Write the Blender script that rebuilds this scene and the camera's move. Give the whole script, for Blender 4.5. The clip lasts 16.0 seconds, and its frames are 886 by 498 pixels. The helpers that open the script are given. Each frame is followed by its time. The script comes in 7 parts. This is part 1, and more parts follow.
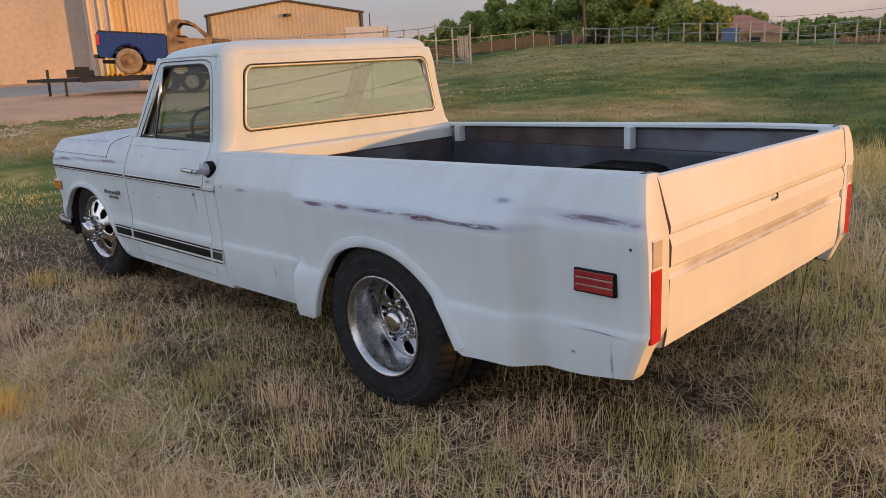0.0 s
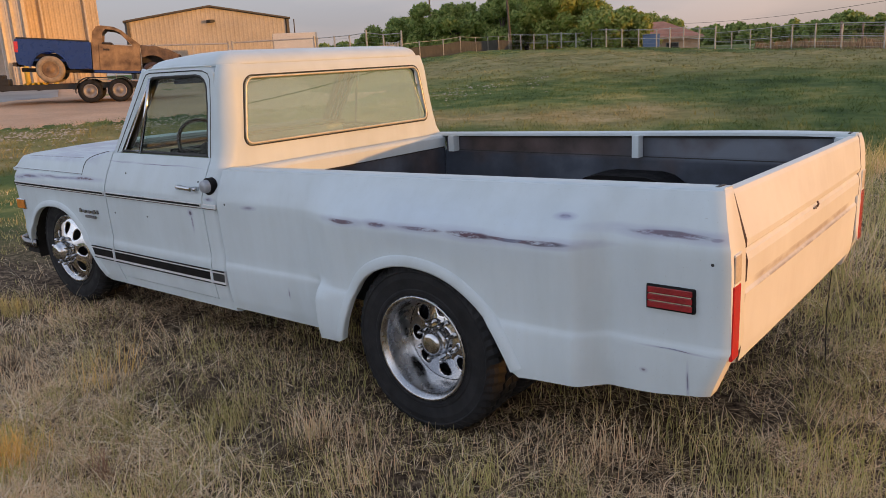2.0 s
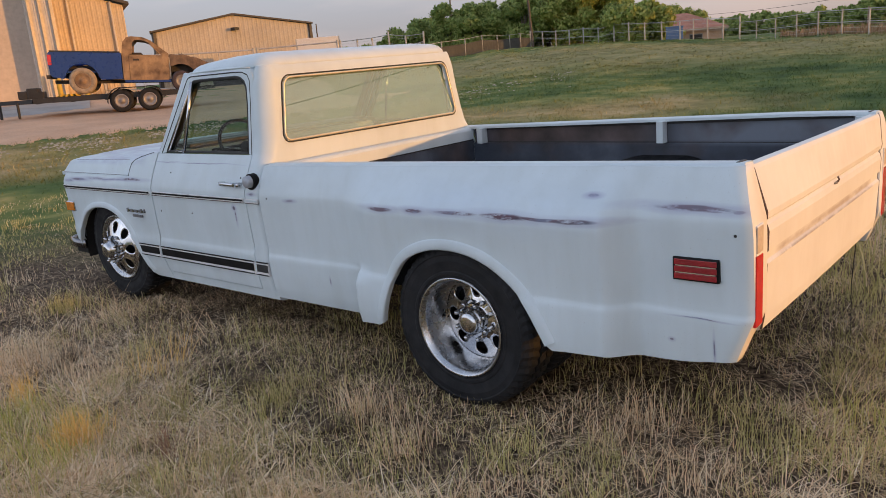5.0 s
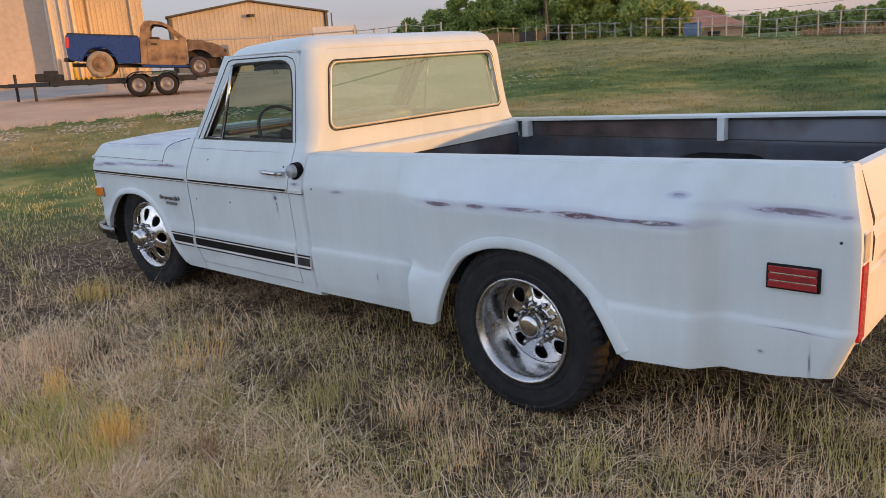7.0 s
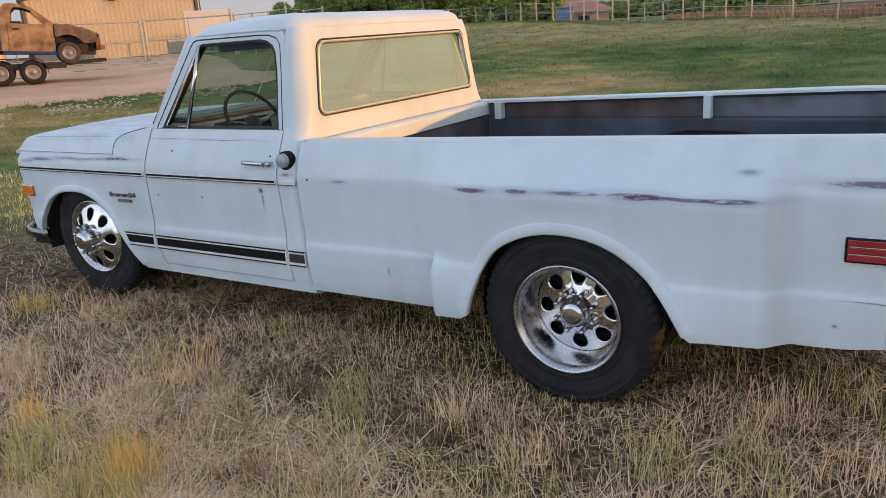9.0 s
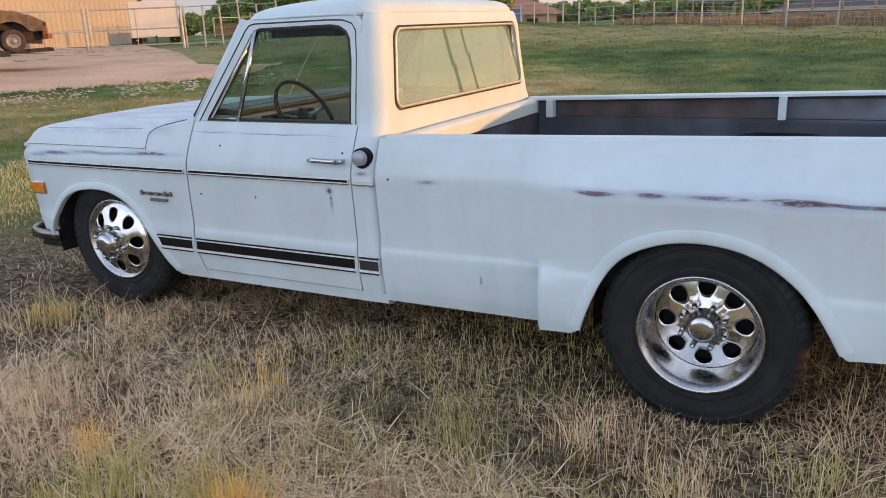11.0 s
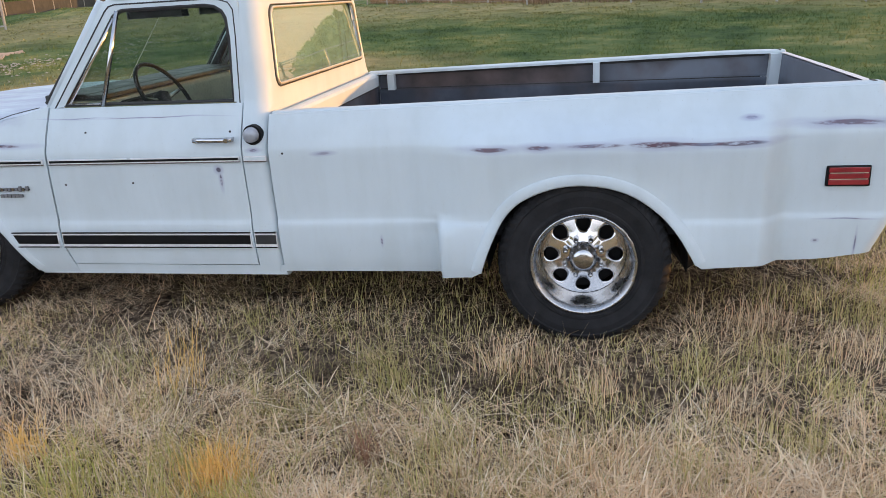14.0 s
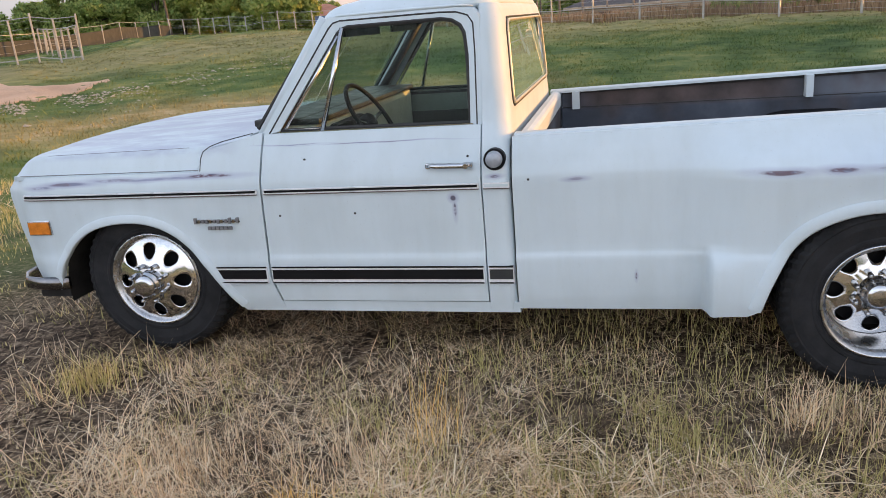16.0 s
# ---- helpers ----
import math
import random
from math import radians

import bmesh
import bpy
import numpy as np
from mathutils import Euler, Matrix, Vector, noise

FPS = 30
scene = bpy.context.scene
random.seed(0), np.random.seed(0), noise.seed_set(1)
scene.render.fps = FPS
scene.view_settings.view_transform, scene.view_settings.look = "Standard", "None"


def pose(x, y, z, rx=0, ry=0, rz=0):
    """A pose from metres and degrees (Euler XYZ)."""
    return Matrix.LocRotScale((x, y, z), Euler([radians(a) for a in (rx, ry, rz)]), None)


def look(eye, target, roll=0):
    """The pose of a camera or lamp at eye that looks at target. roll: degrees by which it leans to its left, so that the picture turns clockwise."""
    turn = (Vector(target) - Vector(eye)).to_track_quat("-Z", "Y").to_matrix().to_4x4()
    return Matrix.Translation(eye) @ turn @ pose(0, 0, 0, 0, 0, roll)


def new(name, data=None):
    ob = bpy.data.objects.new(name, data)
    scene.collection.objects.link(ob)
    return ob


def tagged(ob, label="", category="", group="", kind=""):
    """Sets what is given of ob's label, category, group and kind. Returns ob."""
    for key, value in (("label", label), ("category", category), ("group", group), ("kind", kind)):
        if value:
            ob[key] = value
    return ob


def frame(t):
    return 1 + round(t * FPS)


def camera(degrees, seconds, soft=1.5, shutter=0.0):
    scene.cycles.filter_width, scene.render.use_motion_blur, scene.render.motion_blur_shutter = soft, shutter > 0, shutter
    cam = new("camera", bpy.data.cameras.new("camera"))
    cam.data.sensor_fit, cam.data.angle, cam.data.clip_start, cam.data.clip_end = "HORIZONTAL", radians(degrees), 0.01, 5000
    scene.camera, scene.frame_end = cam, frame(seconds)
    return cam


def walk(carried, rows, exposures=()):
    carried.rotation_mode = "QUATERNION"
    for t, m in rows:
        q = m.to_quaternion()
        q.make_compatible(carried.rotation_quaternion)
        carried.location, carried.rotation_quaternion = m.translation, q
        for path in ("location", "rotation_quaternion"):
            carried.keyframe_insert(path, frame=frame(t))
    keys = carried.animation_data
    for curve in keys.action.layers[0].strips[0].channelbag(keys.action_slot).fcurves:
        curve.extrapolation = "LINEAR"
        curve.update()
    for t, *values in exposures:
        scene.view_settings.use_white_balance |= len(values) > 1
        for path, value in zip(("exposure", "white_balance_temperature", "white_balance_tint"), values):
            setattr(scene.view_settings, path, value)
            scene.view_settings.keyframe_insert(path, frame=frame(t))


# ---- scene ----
cam = camera(59.7, 16.0, 0.8)
PATH = [
    (0, (2.482, -2.258, 1.533), (1.126, -0.869, 1.049), -2.8),
    (0.5, (2.327, -2.212, 1.54), (0.939, -0.853, 1.064), -4.7),
    (1, (2.205, -2.233, 1.547), (0.86, -0.827, 1.083), -5.1),
    (1.5, (2.084, -2.375, 1.559), (0.905, -0.832, 1.08), -4.1),
    (2, (2.03, -2.474, 1.576), (0.814, -0.96, 1.097), -3.0),
    (2.5, (2.066, -2.469, 1.575), (0.791, -0.988, 1.149), -1.4),
    (3, (2.101, -2.432, 1.559), (0.822, -0.951, 1.146), -1.2),
    (3.5, (2.123, -2.393, 1.559), (0.842, -0.921, 1.119), -2.9),
    (4, (2.115, -2.412, 1.547), (0.813, -0.961, 1.1), -4.9),
    (4.2, (2.123, -2.465, 1.546), (0.832, -1.004, 1.102), -5.4),
    (6.3, (1.961, -2.697, 1.553), (0.717, -1.22, 1.03), -3.2),
    (6.5, (1.914, -2.652, 1.543), (0.635, -1.199, 1.041), -3.4),
    (7, (1.815, -2.642, 1.542), (0.532, -1.189, 1.05), -3.7),
    (7.5, (1.635, -2.739, 1.534), (0.403, -1.249, 1.021), -4.8),
    (8, (1.513, -2.822, 1.553), (0.335, -1.297, 1.018), -4.9),
    (10.3, (0.634, -2.874, 1.54), (-0.259, -1.165, 1.009), -3.0),
    (10.5, (0.57, -2.866, 1.546), (-0.364, -1.177, 1.023), -2.8),
    (11, (0.416, -2.939, 1.532), (-0.481, -1.239, 0.977), -2.4),
    (11.5, (0.246, -3.098, 1.537), (-0.359, -1.304, 0.89), -1.3),
    (12, (0.291, -3.23, 1.558), (-0.171, -1.398, 0.901), -0.7),
    (12.5, (0.377, -3.384, 1.565), (-0.099, -1.55, 0.926), -1.7),
    (13, (0.309, -3.437, 1.596), (-0.202, -1.6, 0.995), -2.4),
    (13.5, (0.129, -3.455, 1.571), (-0.305, -1.594, 0.979), -3.4),
    (14, (-0.037, -3.398, 1.545), (-0.374, -1.529, 0.919), -3.1),
    (14.5, (-0.26, -3.284, 1.551), (-0.633, -1.422, 0.923), -2.6),
    (15, (-0.542, -3.306, 1.555), (-0.963, -1.456, 0.923), -2.9),
    (15.5, (-0.783, -3.315, 1.58), (-1.164, -1.453, 0.959), -2.8),
    (16, (-0.979, -3.206, 1.547), (-1.436, -1.343, 0.98), -4.5),
]
EXPOSURES = [(0, 1.1, 6950, 13), (4, 1.15, 6750, 11), (7, 1.32, 6700, 11), (11, 1.58, 6600, 9), (13, 1.74, 6600, 9), (16, 1.76, 6950, 10)]
walk(cam, [(t, look(eye, target, roll)) for t, eye, target, roll in PATH], EXPOSURES)

# ---- world, sun ----
SUN_EL, SUN_AZ = 2.7, 19.0
world = bpy.data.worlds.new("world")
scene.world = world
world.use_nodes = True
wn = world.node_tree
sky = wn.nodes.new("ShaderNodeTexSky")
sky.sky_type = "NISHITA"
sky.sun_disc = False
sky.sun_elevation = radians(SUN_EL)
sky.sun_rotation = radians(90.0 - SUN_AZ)
sky.altitude = 150
sky.air_density = 1.0
sky.dust_density = 1.2
sky.ozone_density = 2.5
bg = wn.nodes["Background"]
bg.inputs["Strength"].default_value = 0.15
# evening haze: dim and mauve low down, brighter above, warm towards the sun
sky_dir = wn.nodes.new("ShaderNodeTexCoord").outputs["Generated"]
split = wn.nodes.new("ShaderNodeSeparateXYZ")
wn.links.new(sky_dir, split.inputs[0])


def sky_ramp(stops):
    node = wn.nodes.new("ShaderNodeValToRGB")
    el = node.color_ramp.elements
    while len(el) < len(stops):
        el.new(0.5)
    for e, (p, c) in zip(el, stops):
        e.position, e.color = p, (*c, 1)
    wn.links.new(split.outputs["Z"], node.inputs["Fac"])
    return node.outputs["Color"]


def sky_mix(fac, a, b):
    node = wn.nodes.new("ShaderNodeMixRGB")
    for key, value in (("Fac", fac), ("Color1", a), ("Color2", b)):
        if isinstance(value, float):
            node.inputs[key].default_value = value
        else:
            wn.links.new(value, node.inputs[key])
    return node.outputs["Color"]


cool = sky_ramp([(0.0, (1.3, 1.22, 1.3)), (0.1, (1.7, 1.74, 1.97)), (0.22, (2.4, 2.6, 3.0)), (0.4, (2.7, 3.15, 3.9)), (0.7, (1.65, 2.05, 2.75)), (1.0, (1.15, 1.5, 2.1))])
warm = sky_ramp([(0.0, (2.6, 1.75, 1.1)), (0.2, (2.8, 2.1, 1.6)), (0.5, (2.0, 2.0, 2.1)), (1.0, (1.15, 1.5, 2.1))])
turn = wn.nodes.new("ShaderNodeVectorMath")
turn.operation = "DOT_PRODUCT"
wn.links.new(sky_dir, turn.inputs[0])
turn.inputs[1].default_value = (math.cos(radians(SUN_AZ)), math.sin(radians(SUN_AZ)), 0.0)
side = wn.nodes.new("ShaderNodeMapRange")
side.interpolation_type = "SMOOTHSTEP"
side.inputs["From Min"].default_value = -0.2
side.inputs["From Max"].default_value = 0.85
wn.links.new(turn.outputs["Value"], side.inputs["Value"])
# unseen bright low sky, added to light the truck's near side
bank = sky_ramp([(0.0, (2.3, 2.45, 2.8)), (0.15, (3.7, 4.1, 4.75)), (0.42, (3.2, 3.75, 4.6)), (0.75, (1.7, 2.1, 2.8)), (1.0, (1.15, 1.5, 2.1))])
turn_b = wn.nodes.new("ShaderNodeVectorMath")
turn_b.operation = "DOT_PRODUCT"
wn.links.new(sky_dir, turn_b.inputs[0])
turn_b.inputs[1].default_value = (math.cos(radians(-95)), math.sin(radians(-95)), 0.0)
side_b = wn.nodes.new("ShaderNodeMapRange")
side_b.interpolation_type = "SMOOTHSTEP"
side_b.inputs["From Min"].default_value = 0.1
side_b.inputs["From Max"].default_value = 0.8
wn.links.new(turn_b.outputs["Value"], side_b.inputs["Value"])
# thin streaks of cloud
stretch = wn.nodes.new("ShaderNodeMapping")
stretch.inputs["Scale"].default_value = (1.0, 1.0, 4.5)
wn.links.new(sky_dir, stretch.inputs["Vector"])
veil = wn.nodes.new("ShaderNodeTexNoise")
veil.inputs["Scale"].default_value = 2.6
veil.inputs["Detail"].default_value = 5.0
wn.links.new(stretch.outputs["Vector"], veil.inputs["Vector"])
streak = wn.nodes.new("ShaderNodeValToRGB")
streak.color_ramp.elements[0].position, streak.color_ramp.elements[0].color = 0.42, (0.9, 0.91, 0.95, 1)
streak.color_ramp.elements[1].position, streak.color_ramp.elements[1].color = 0.66, (1.28, 1.16, 1.1, 1)
wn.links.new(veil.outputs["Fac"], streak.inputs["Fac"])
clouded = wn.nodes.new("ShaderNodeMixRGB")
clouded.blend_type = "MULTIPLY"
clouded.inputs["Fac"].default_value = 1.0
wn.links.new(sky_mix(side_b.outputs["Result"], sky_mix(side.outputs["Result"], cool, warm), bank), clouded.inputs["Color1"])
wn.links.new(streak.outputs["Color"], clouded.inputs["Color2"])
wn.links.new(sky_mix(0.85, sky.outputs["Color"], clouded.outputs["Color"]), bg.inputs["Color"])

sun = new("sun", bpy.data.lights.new("sun", "SUN"))
sun.data.energy = 1.5
sun.data.angle = radians(0.5)
sun.data.color = (1.0, 0.47, 0.12)
sv = Vector((math.cos(radians(SUN_AZ)) * math.cos(radians(SUN_EL)),
             math.sin(radians(SUN_AZ)) * math.cos(radians(SUN_EL)), math.sin(radians(SUN_EL))))
sun.matrix_world = look(sv * 50, (0, 0, 0))


# ---- materials ----
class Nodes:
    """A small node builder round one material."""

    def __init__(self, name):
        self.m = bpy.data.materials.new(name)
        self.m.use_nodes = True
        self.t = self.m.node_tree
        self.b = self.t.nodes["Principled BSDF"]
        self.out = self.t.nodes["Material Output"]
        self.pos = self.n("ShaderNodeTexCoord").outputs["Object"]

    def n(self, kind, **values):
        node = self.t.nodes.new(kind)
        for key, value in values.items():
            node.inputs[key].default_value = value
        return node

    def link(self, a, b):
        self.t.links.new(a, b)

    def put(self, key, value):
        if isinstance(value, bpy.types.NodeSocket):
            self.link(value, self.b.inputs[key])
        else:
            self.b.inputs[key].default_value = value

    def noise(self, scale, detail=4.0, rough=0.55, stretch=None):
        node = self.n("ShaderNodeTexNoise", Scale=scale, Detail=detail, Roughness=rough)
        if stretch:
            mp = self.n("ShaderNodeMapping", Scale=stretch)
            self.link(self.pos, mp.inputs["Vector"])
            self.link(mp.outputs["Vector"], node.inputs["Vector"])
        else:
            self.link(self.pos, node.inputs["Vector"])
        return node.outputs["Fac"]

    def ramp(self, fac, stops):
        node = self.n("ShaderNodeValToRGB")
        el = node.color_ramp.elements
        while len(el) < len(stops):
            el.new(0.5)
        for e, (p, c) in zip(el, stops):
            e.position = p
            e.color = (*c, 1) if isinstance(c, tuple) else (c, c, c, 1)
        self.link(fac, node.inputs["Fac"])
        return node.outputs["Color"]

    def mix(self, fac, a, b, mode="MIX"):
        node = self.n("ShaderNodeMixRGB")
        node.blend_type = mode
        for key, value in (("Fac", fac), ("Color1", a), ("Color2", b)):
            if isinstance(value, bpy.types.NodeSocket):
                self.link(value, node.inputs[key])
            else:
                node.inputs[key].default_value = (*value, 1) if isinstance(value, tuple) else value
        return node.outputs["Color"]

    def math(self, op, a, b=0.0, c=0.0):
        node = self.n("ShaderNodeMath")
        node.operation = op
        for i, value in enumerate((a, b, c)):
            if isinstance(value, bpy.types.NodeSocket):
                self.link(value, node.inputs[i])
            else:
                node.inputs[i].default_value = value
        return node.outputs["Value"]

    def band(self, value, lo, hi, soft):
        """1 between lo and hi, with soft flanks."""
        up = self.n("ShaderNodeMapRange", **{"From Min": lo - soft, "From Max": lo + soft})
        dn = self.n("ShaderNodeMapRange", **{"From Min": hi + soft, "From Max": hi - soft})
        self.link(value, up.inputs["Value"])
        self.link(value, dn.inputs["Value"])
        return self.math("MULTIPLY", up.outputs["Result"], dn.outputs["Result"])

    def xyz(self):
        node = self.n("ShaderNodeSeparateXYZ")
        self.link(self.pos, node.inputs[0])
        return node.outputs

    def bump(self, height, strength, distance=0.01):
        node = self.n("ShaderNodeBump", Strength=strength, Distance=distance)
        self.link(height, node.inputs["Height"])
        self.link(node.outputs["Normal"], self.b.inputs["Normal"])


def plain(name, colour, rough=0.6, metal=0.0, var=0.25, scale=3.0, fine=60.0, bump=0.15, dist=0.004, dark=None, coat=0.0, gloss=0.5):
    """A worn surface: two scales of tone, uneven gloss, fine relief."""
    k = Nodes(name)
    dark = dark or tuple(c * (1 - var) for c in colour)
    light = tuple(min(1.0, c * (1 + var * 0.4)) for c in colour)
    c = k.ramp(k.noise(scale), [(0.3, dark), (0.62, colour), (0.85, light)])
    c = k.mix(0.35, c, k.ramp(k.noise(fine, 2), [(0.3, 0.55), (0.7, 1.0)]), "MULTIPLY")
    k.put("Base Color", c)
    k.put("Roughness", k.ramp(k.noise(scale * 2.3), [(0.3, max(0.02, rough * 0.8)), (0.7, min(1, rough * 1.2))]))
    k.put("Metallic", metal)
    k.put("Coat Weight", coat)
    k.put("Specular IOR Level", gloss)
    k.bump(k.noise(fine, 3), bump, dist)
    return k.m


# scrapes along the ridges: place along the truck, half length, height, half thickness, depth of rust
SCRAPES = ((-0.40, 0.075, 0.904, 0.010, 0.9), (-0.19, 0.05, 0.908, 0.010, 0.9), (0.05, 0.11, 0.911, 0.008, 0.8), (0.30, 0.11, 0.912, 0.013, 1.0), (0.50, 0.16, 0.914, 0.007, 0.9),
           (0.62, 0.10, 0.914, 0.010, 0.9), (1.06, 0.14, 0.971, 0.011, 0.8), (1.215, 0.02, 0.968, 0.006, 0.4), (0.675, 0.022, 1.003, 0.006, 0.6),
           (-2.83, 0.11, 0.945, 0.008, 1.0), (-3.30, 0.12, 0.938, 0.007, 0.5), (-3.58, 0.10, 0.925, 0.008, 0.7), (-3.05, 0.2, 0.94, 0.005, 0.4), (-3.73, 0.05, 0.915, 0.007, 0.6),
           (-1.69, 0.012, 0.815, 0.012, 0.9), (-1.685, 0.006, 0.765, 0.03, 0.8), (1.08, 0.06, 0.567, 0.0022, 0.9), (1.13, 0.003, 0.46, 0.035, 0.8), (0.97, 0.008, 0.47, 0.005, 0.8),
           (-1.17, 0.03, 0.885, 0.006, 0.4), (-2.05, 0.2, 1.06, 0.0018, 0.6), (-2.4, 0.1, 1.065, 0.0018, 0.5), (-1.505, 0.02, 0.905, 0.006, 0.9), (-0.93, 0.004, 0.46, 0.014, 0.9))


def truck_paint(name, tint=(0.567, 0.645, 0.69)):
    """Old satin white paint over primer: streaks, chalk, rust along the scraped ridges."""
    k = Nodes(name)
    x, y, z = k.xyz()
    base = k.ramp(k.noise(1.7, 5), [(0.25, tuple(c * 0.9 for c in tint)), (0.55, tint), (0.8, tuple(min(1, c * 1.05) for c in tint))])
    streak = k.ramp(k.noise(9.0, 4, 0.6, (1, 1, 0.12)), [(0.35, (0.9, 0.9, 0.88)), (0.6, (1.0, 1.0, 1.0))])
    base = k.mix(0.5, base, streak, "MULTIPLY")
    speck = k.ramp(k.noise(210.0, 2), [(0.24, (0.45, 0.36, 0.3)), (0.3, (1.0, 1.0, 1.0))])
    base = k.mix(0.5, base, speck, "MULTIPLY")
    near = k.math("LESS_THAN", y, 0.3)
    # bluish overspray round the scraped ridge and over the flare
    spray = k.math("MULTIPLY", k.math("MULTIPLY", k.band(z, 0.88, 0.98, 0.08), k.band(x, -0.35, 0.72, 0.3)), k.ramp(k.noise(2.6, 4, 0.6, (0.7, 1, 1.4)), [(0.34, 0.05), (0.62, 0.36)]))
    base = k.mix(k.math("MULTIPLY", spray, near), base, (0.5, 0.62, 0.8))
    wob = k.math("MULTIPLY_ADD", k.noise(3.0, 2, 0.5, (1, 0, 0)), 0.03, -0.015)
    zz = k.math("ADD", z, wob)
    core, halo = None, None
    for xc, half, zc, thick, red in SCRAPES:
        dx = k.math("DIVIDE", k.math("SUBTRACT", x, xc), half)
        dz = k.math("DIVIDE", k.math("SUBTRACT", zz, zc), thick)
        d = k.math("SQRT", k.math("ADD", k.math("MULTIPLY", dx, dx), k.math("MULTIPLY", dz, dz)))
        c1 = k.n("ShaderNodeMapRange", **{"From Min": 1.15, "From Max": 0.7, "To Max": red})
        h1 = k.n("ShaderNodeMapRange", **{"From Min": 2.6, "From Max": 0.8})
        k.link(d, c1.inputs["Value"])
        k.link(d, h1.inputs["Value"])
        core = c1.outputs["Result"] if core is None else k.math("MAXIMUM", core, c1.outputs["Result"])
        halo = h1.outputs["Result"] if halo is None else k.math("MAXIMUM", halo, h1.outputs["Result"])
    core, halo = k.math("MULTIPLY", core, near), k.math("MULTIPLY", halo, near)
    chip = k.ramp(k.noise(30.0, 5, 0.75, (0.3, 1, 1.3)), [(0.38, 0.0), (0.5, 1.0)])
    smear = k.ramp(k.noise(11.0, 4, 0.7, (0.25, 1, 1.5)), [(0.3, 0.3), (0.62, 0.9)])
    base = k.mix(k.math("MULTIPLY", halo, smear), base, (0.33, 0.35, 0.48))
    rust = k.ramp(k.noise(13.0, 4, 0.6, (0.4, 1, 1)), [(0.36, (0.07, 0.07, 0.1)), (0.49, (0.115, 0.058, 0.08)), (0.56, (0.13, 0.145, 0.22))])
    base = k.mix(k.math("MULTIPLY", core, chip), base, rust)
    # faded, smeared clear coat on the hood
    lid = k.math("MULTIPLY", k.band(z, 1.035, 1.3, 0.01), k.band(x, -3.9, -2.75, 0.08))
    fade = k.ramp(k.noise(3.2, 5, 0.65, (0.6, 1.6, 1)), [(0.42, 0.0), (0.58, 0.8)])
    base = k.mix(k.math("MULTIPLY", lid, fade), base, (0.4, 0.43, 0.53))
    k.put("Base Color", base)
    k.put("Roughness", k.ramp(k.noise(5.0), [(0.3, 0.42), (0.7, 0.6)]))
    k.put("Specular IOR Level", 0.35)
    k.put("Coat Weight", 0.04)
    k.put("Coat Roughness", 0.25)
    k.bump(k.noise(26.0, 3), 0.05, 0.004)
    return k.m


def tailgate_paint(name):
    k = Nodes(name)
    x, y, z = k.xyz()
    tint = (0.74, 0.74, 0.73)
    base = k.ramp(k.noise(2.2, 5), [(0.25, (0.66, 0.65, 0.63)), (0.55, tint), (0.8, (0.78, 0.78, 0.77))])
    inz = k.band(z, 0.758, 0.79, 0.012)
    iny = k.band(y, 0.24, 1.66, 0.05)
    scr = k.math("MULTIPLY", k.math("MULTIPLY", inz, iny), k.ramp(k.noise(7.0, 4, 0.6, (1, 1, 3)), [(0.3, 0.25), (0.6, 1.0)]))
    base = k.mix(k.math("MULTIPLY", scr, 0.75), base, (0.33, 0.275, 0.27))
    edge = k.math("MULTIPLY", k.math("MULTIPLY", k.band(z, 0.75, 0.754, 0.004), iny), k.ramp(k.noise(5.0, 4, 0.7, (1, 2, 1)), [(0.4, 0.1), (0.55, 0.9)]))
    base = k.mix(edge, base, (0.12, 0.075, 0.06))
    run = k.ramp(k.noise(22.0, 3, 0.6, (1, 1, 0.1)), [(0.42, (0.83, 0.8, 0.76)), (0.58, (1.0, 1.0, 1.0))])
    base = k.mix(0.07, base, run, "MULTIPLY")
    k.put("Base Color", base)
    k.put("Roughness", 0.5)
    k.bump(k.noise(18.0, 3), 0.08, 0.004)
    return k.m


def bed_paint(name):
    """Thin grey-blue overspray on brown primer inside the bed."""
    k = Nodes(name)
    x, y, z = k.xyz()
    grey = k.ramp(k.noise(3.0, 5), [(0.3, (0.02, 0.024, 0.035)), (0.55, (0.05, 0.064, 0.09)), (0.85, (0.13, 0.155, 0.2))])
    brown = k.ramp(k.noise(6.0, 5), [(0.3, (0.035, 0.024, 0.022)), (0.7, (0.11, 0.076, 0.068))])
    high = k.band(z, 0.945, 1.2, 0.02)
    fore = k.band(x, -1.25, 0.05, 0.2)
    m = k.math("MULTIPLY", high, fore)
    grey = k.mix(k.math("MULTIPLY", k.band(x, 0.1, 1.3, 0.3), high), grey, (0.15, 0.175, 0.215))
    m = k.math("MAXIMUM", k.math("MULTIPLY", m, 0.85), k.math("MULTIPLY", k.ramp(k.noise(2.2, 4), [(0.5, 0.0), (0.66, 1.0)]), 0.6))
    k.put("Base Color", k.mix(m, grey, brown))
    k.put("Roughness", 0.62)
    k.bump(k.noise(30.0, 4), 0.12, 0.004)
    return k.m


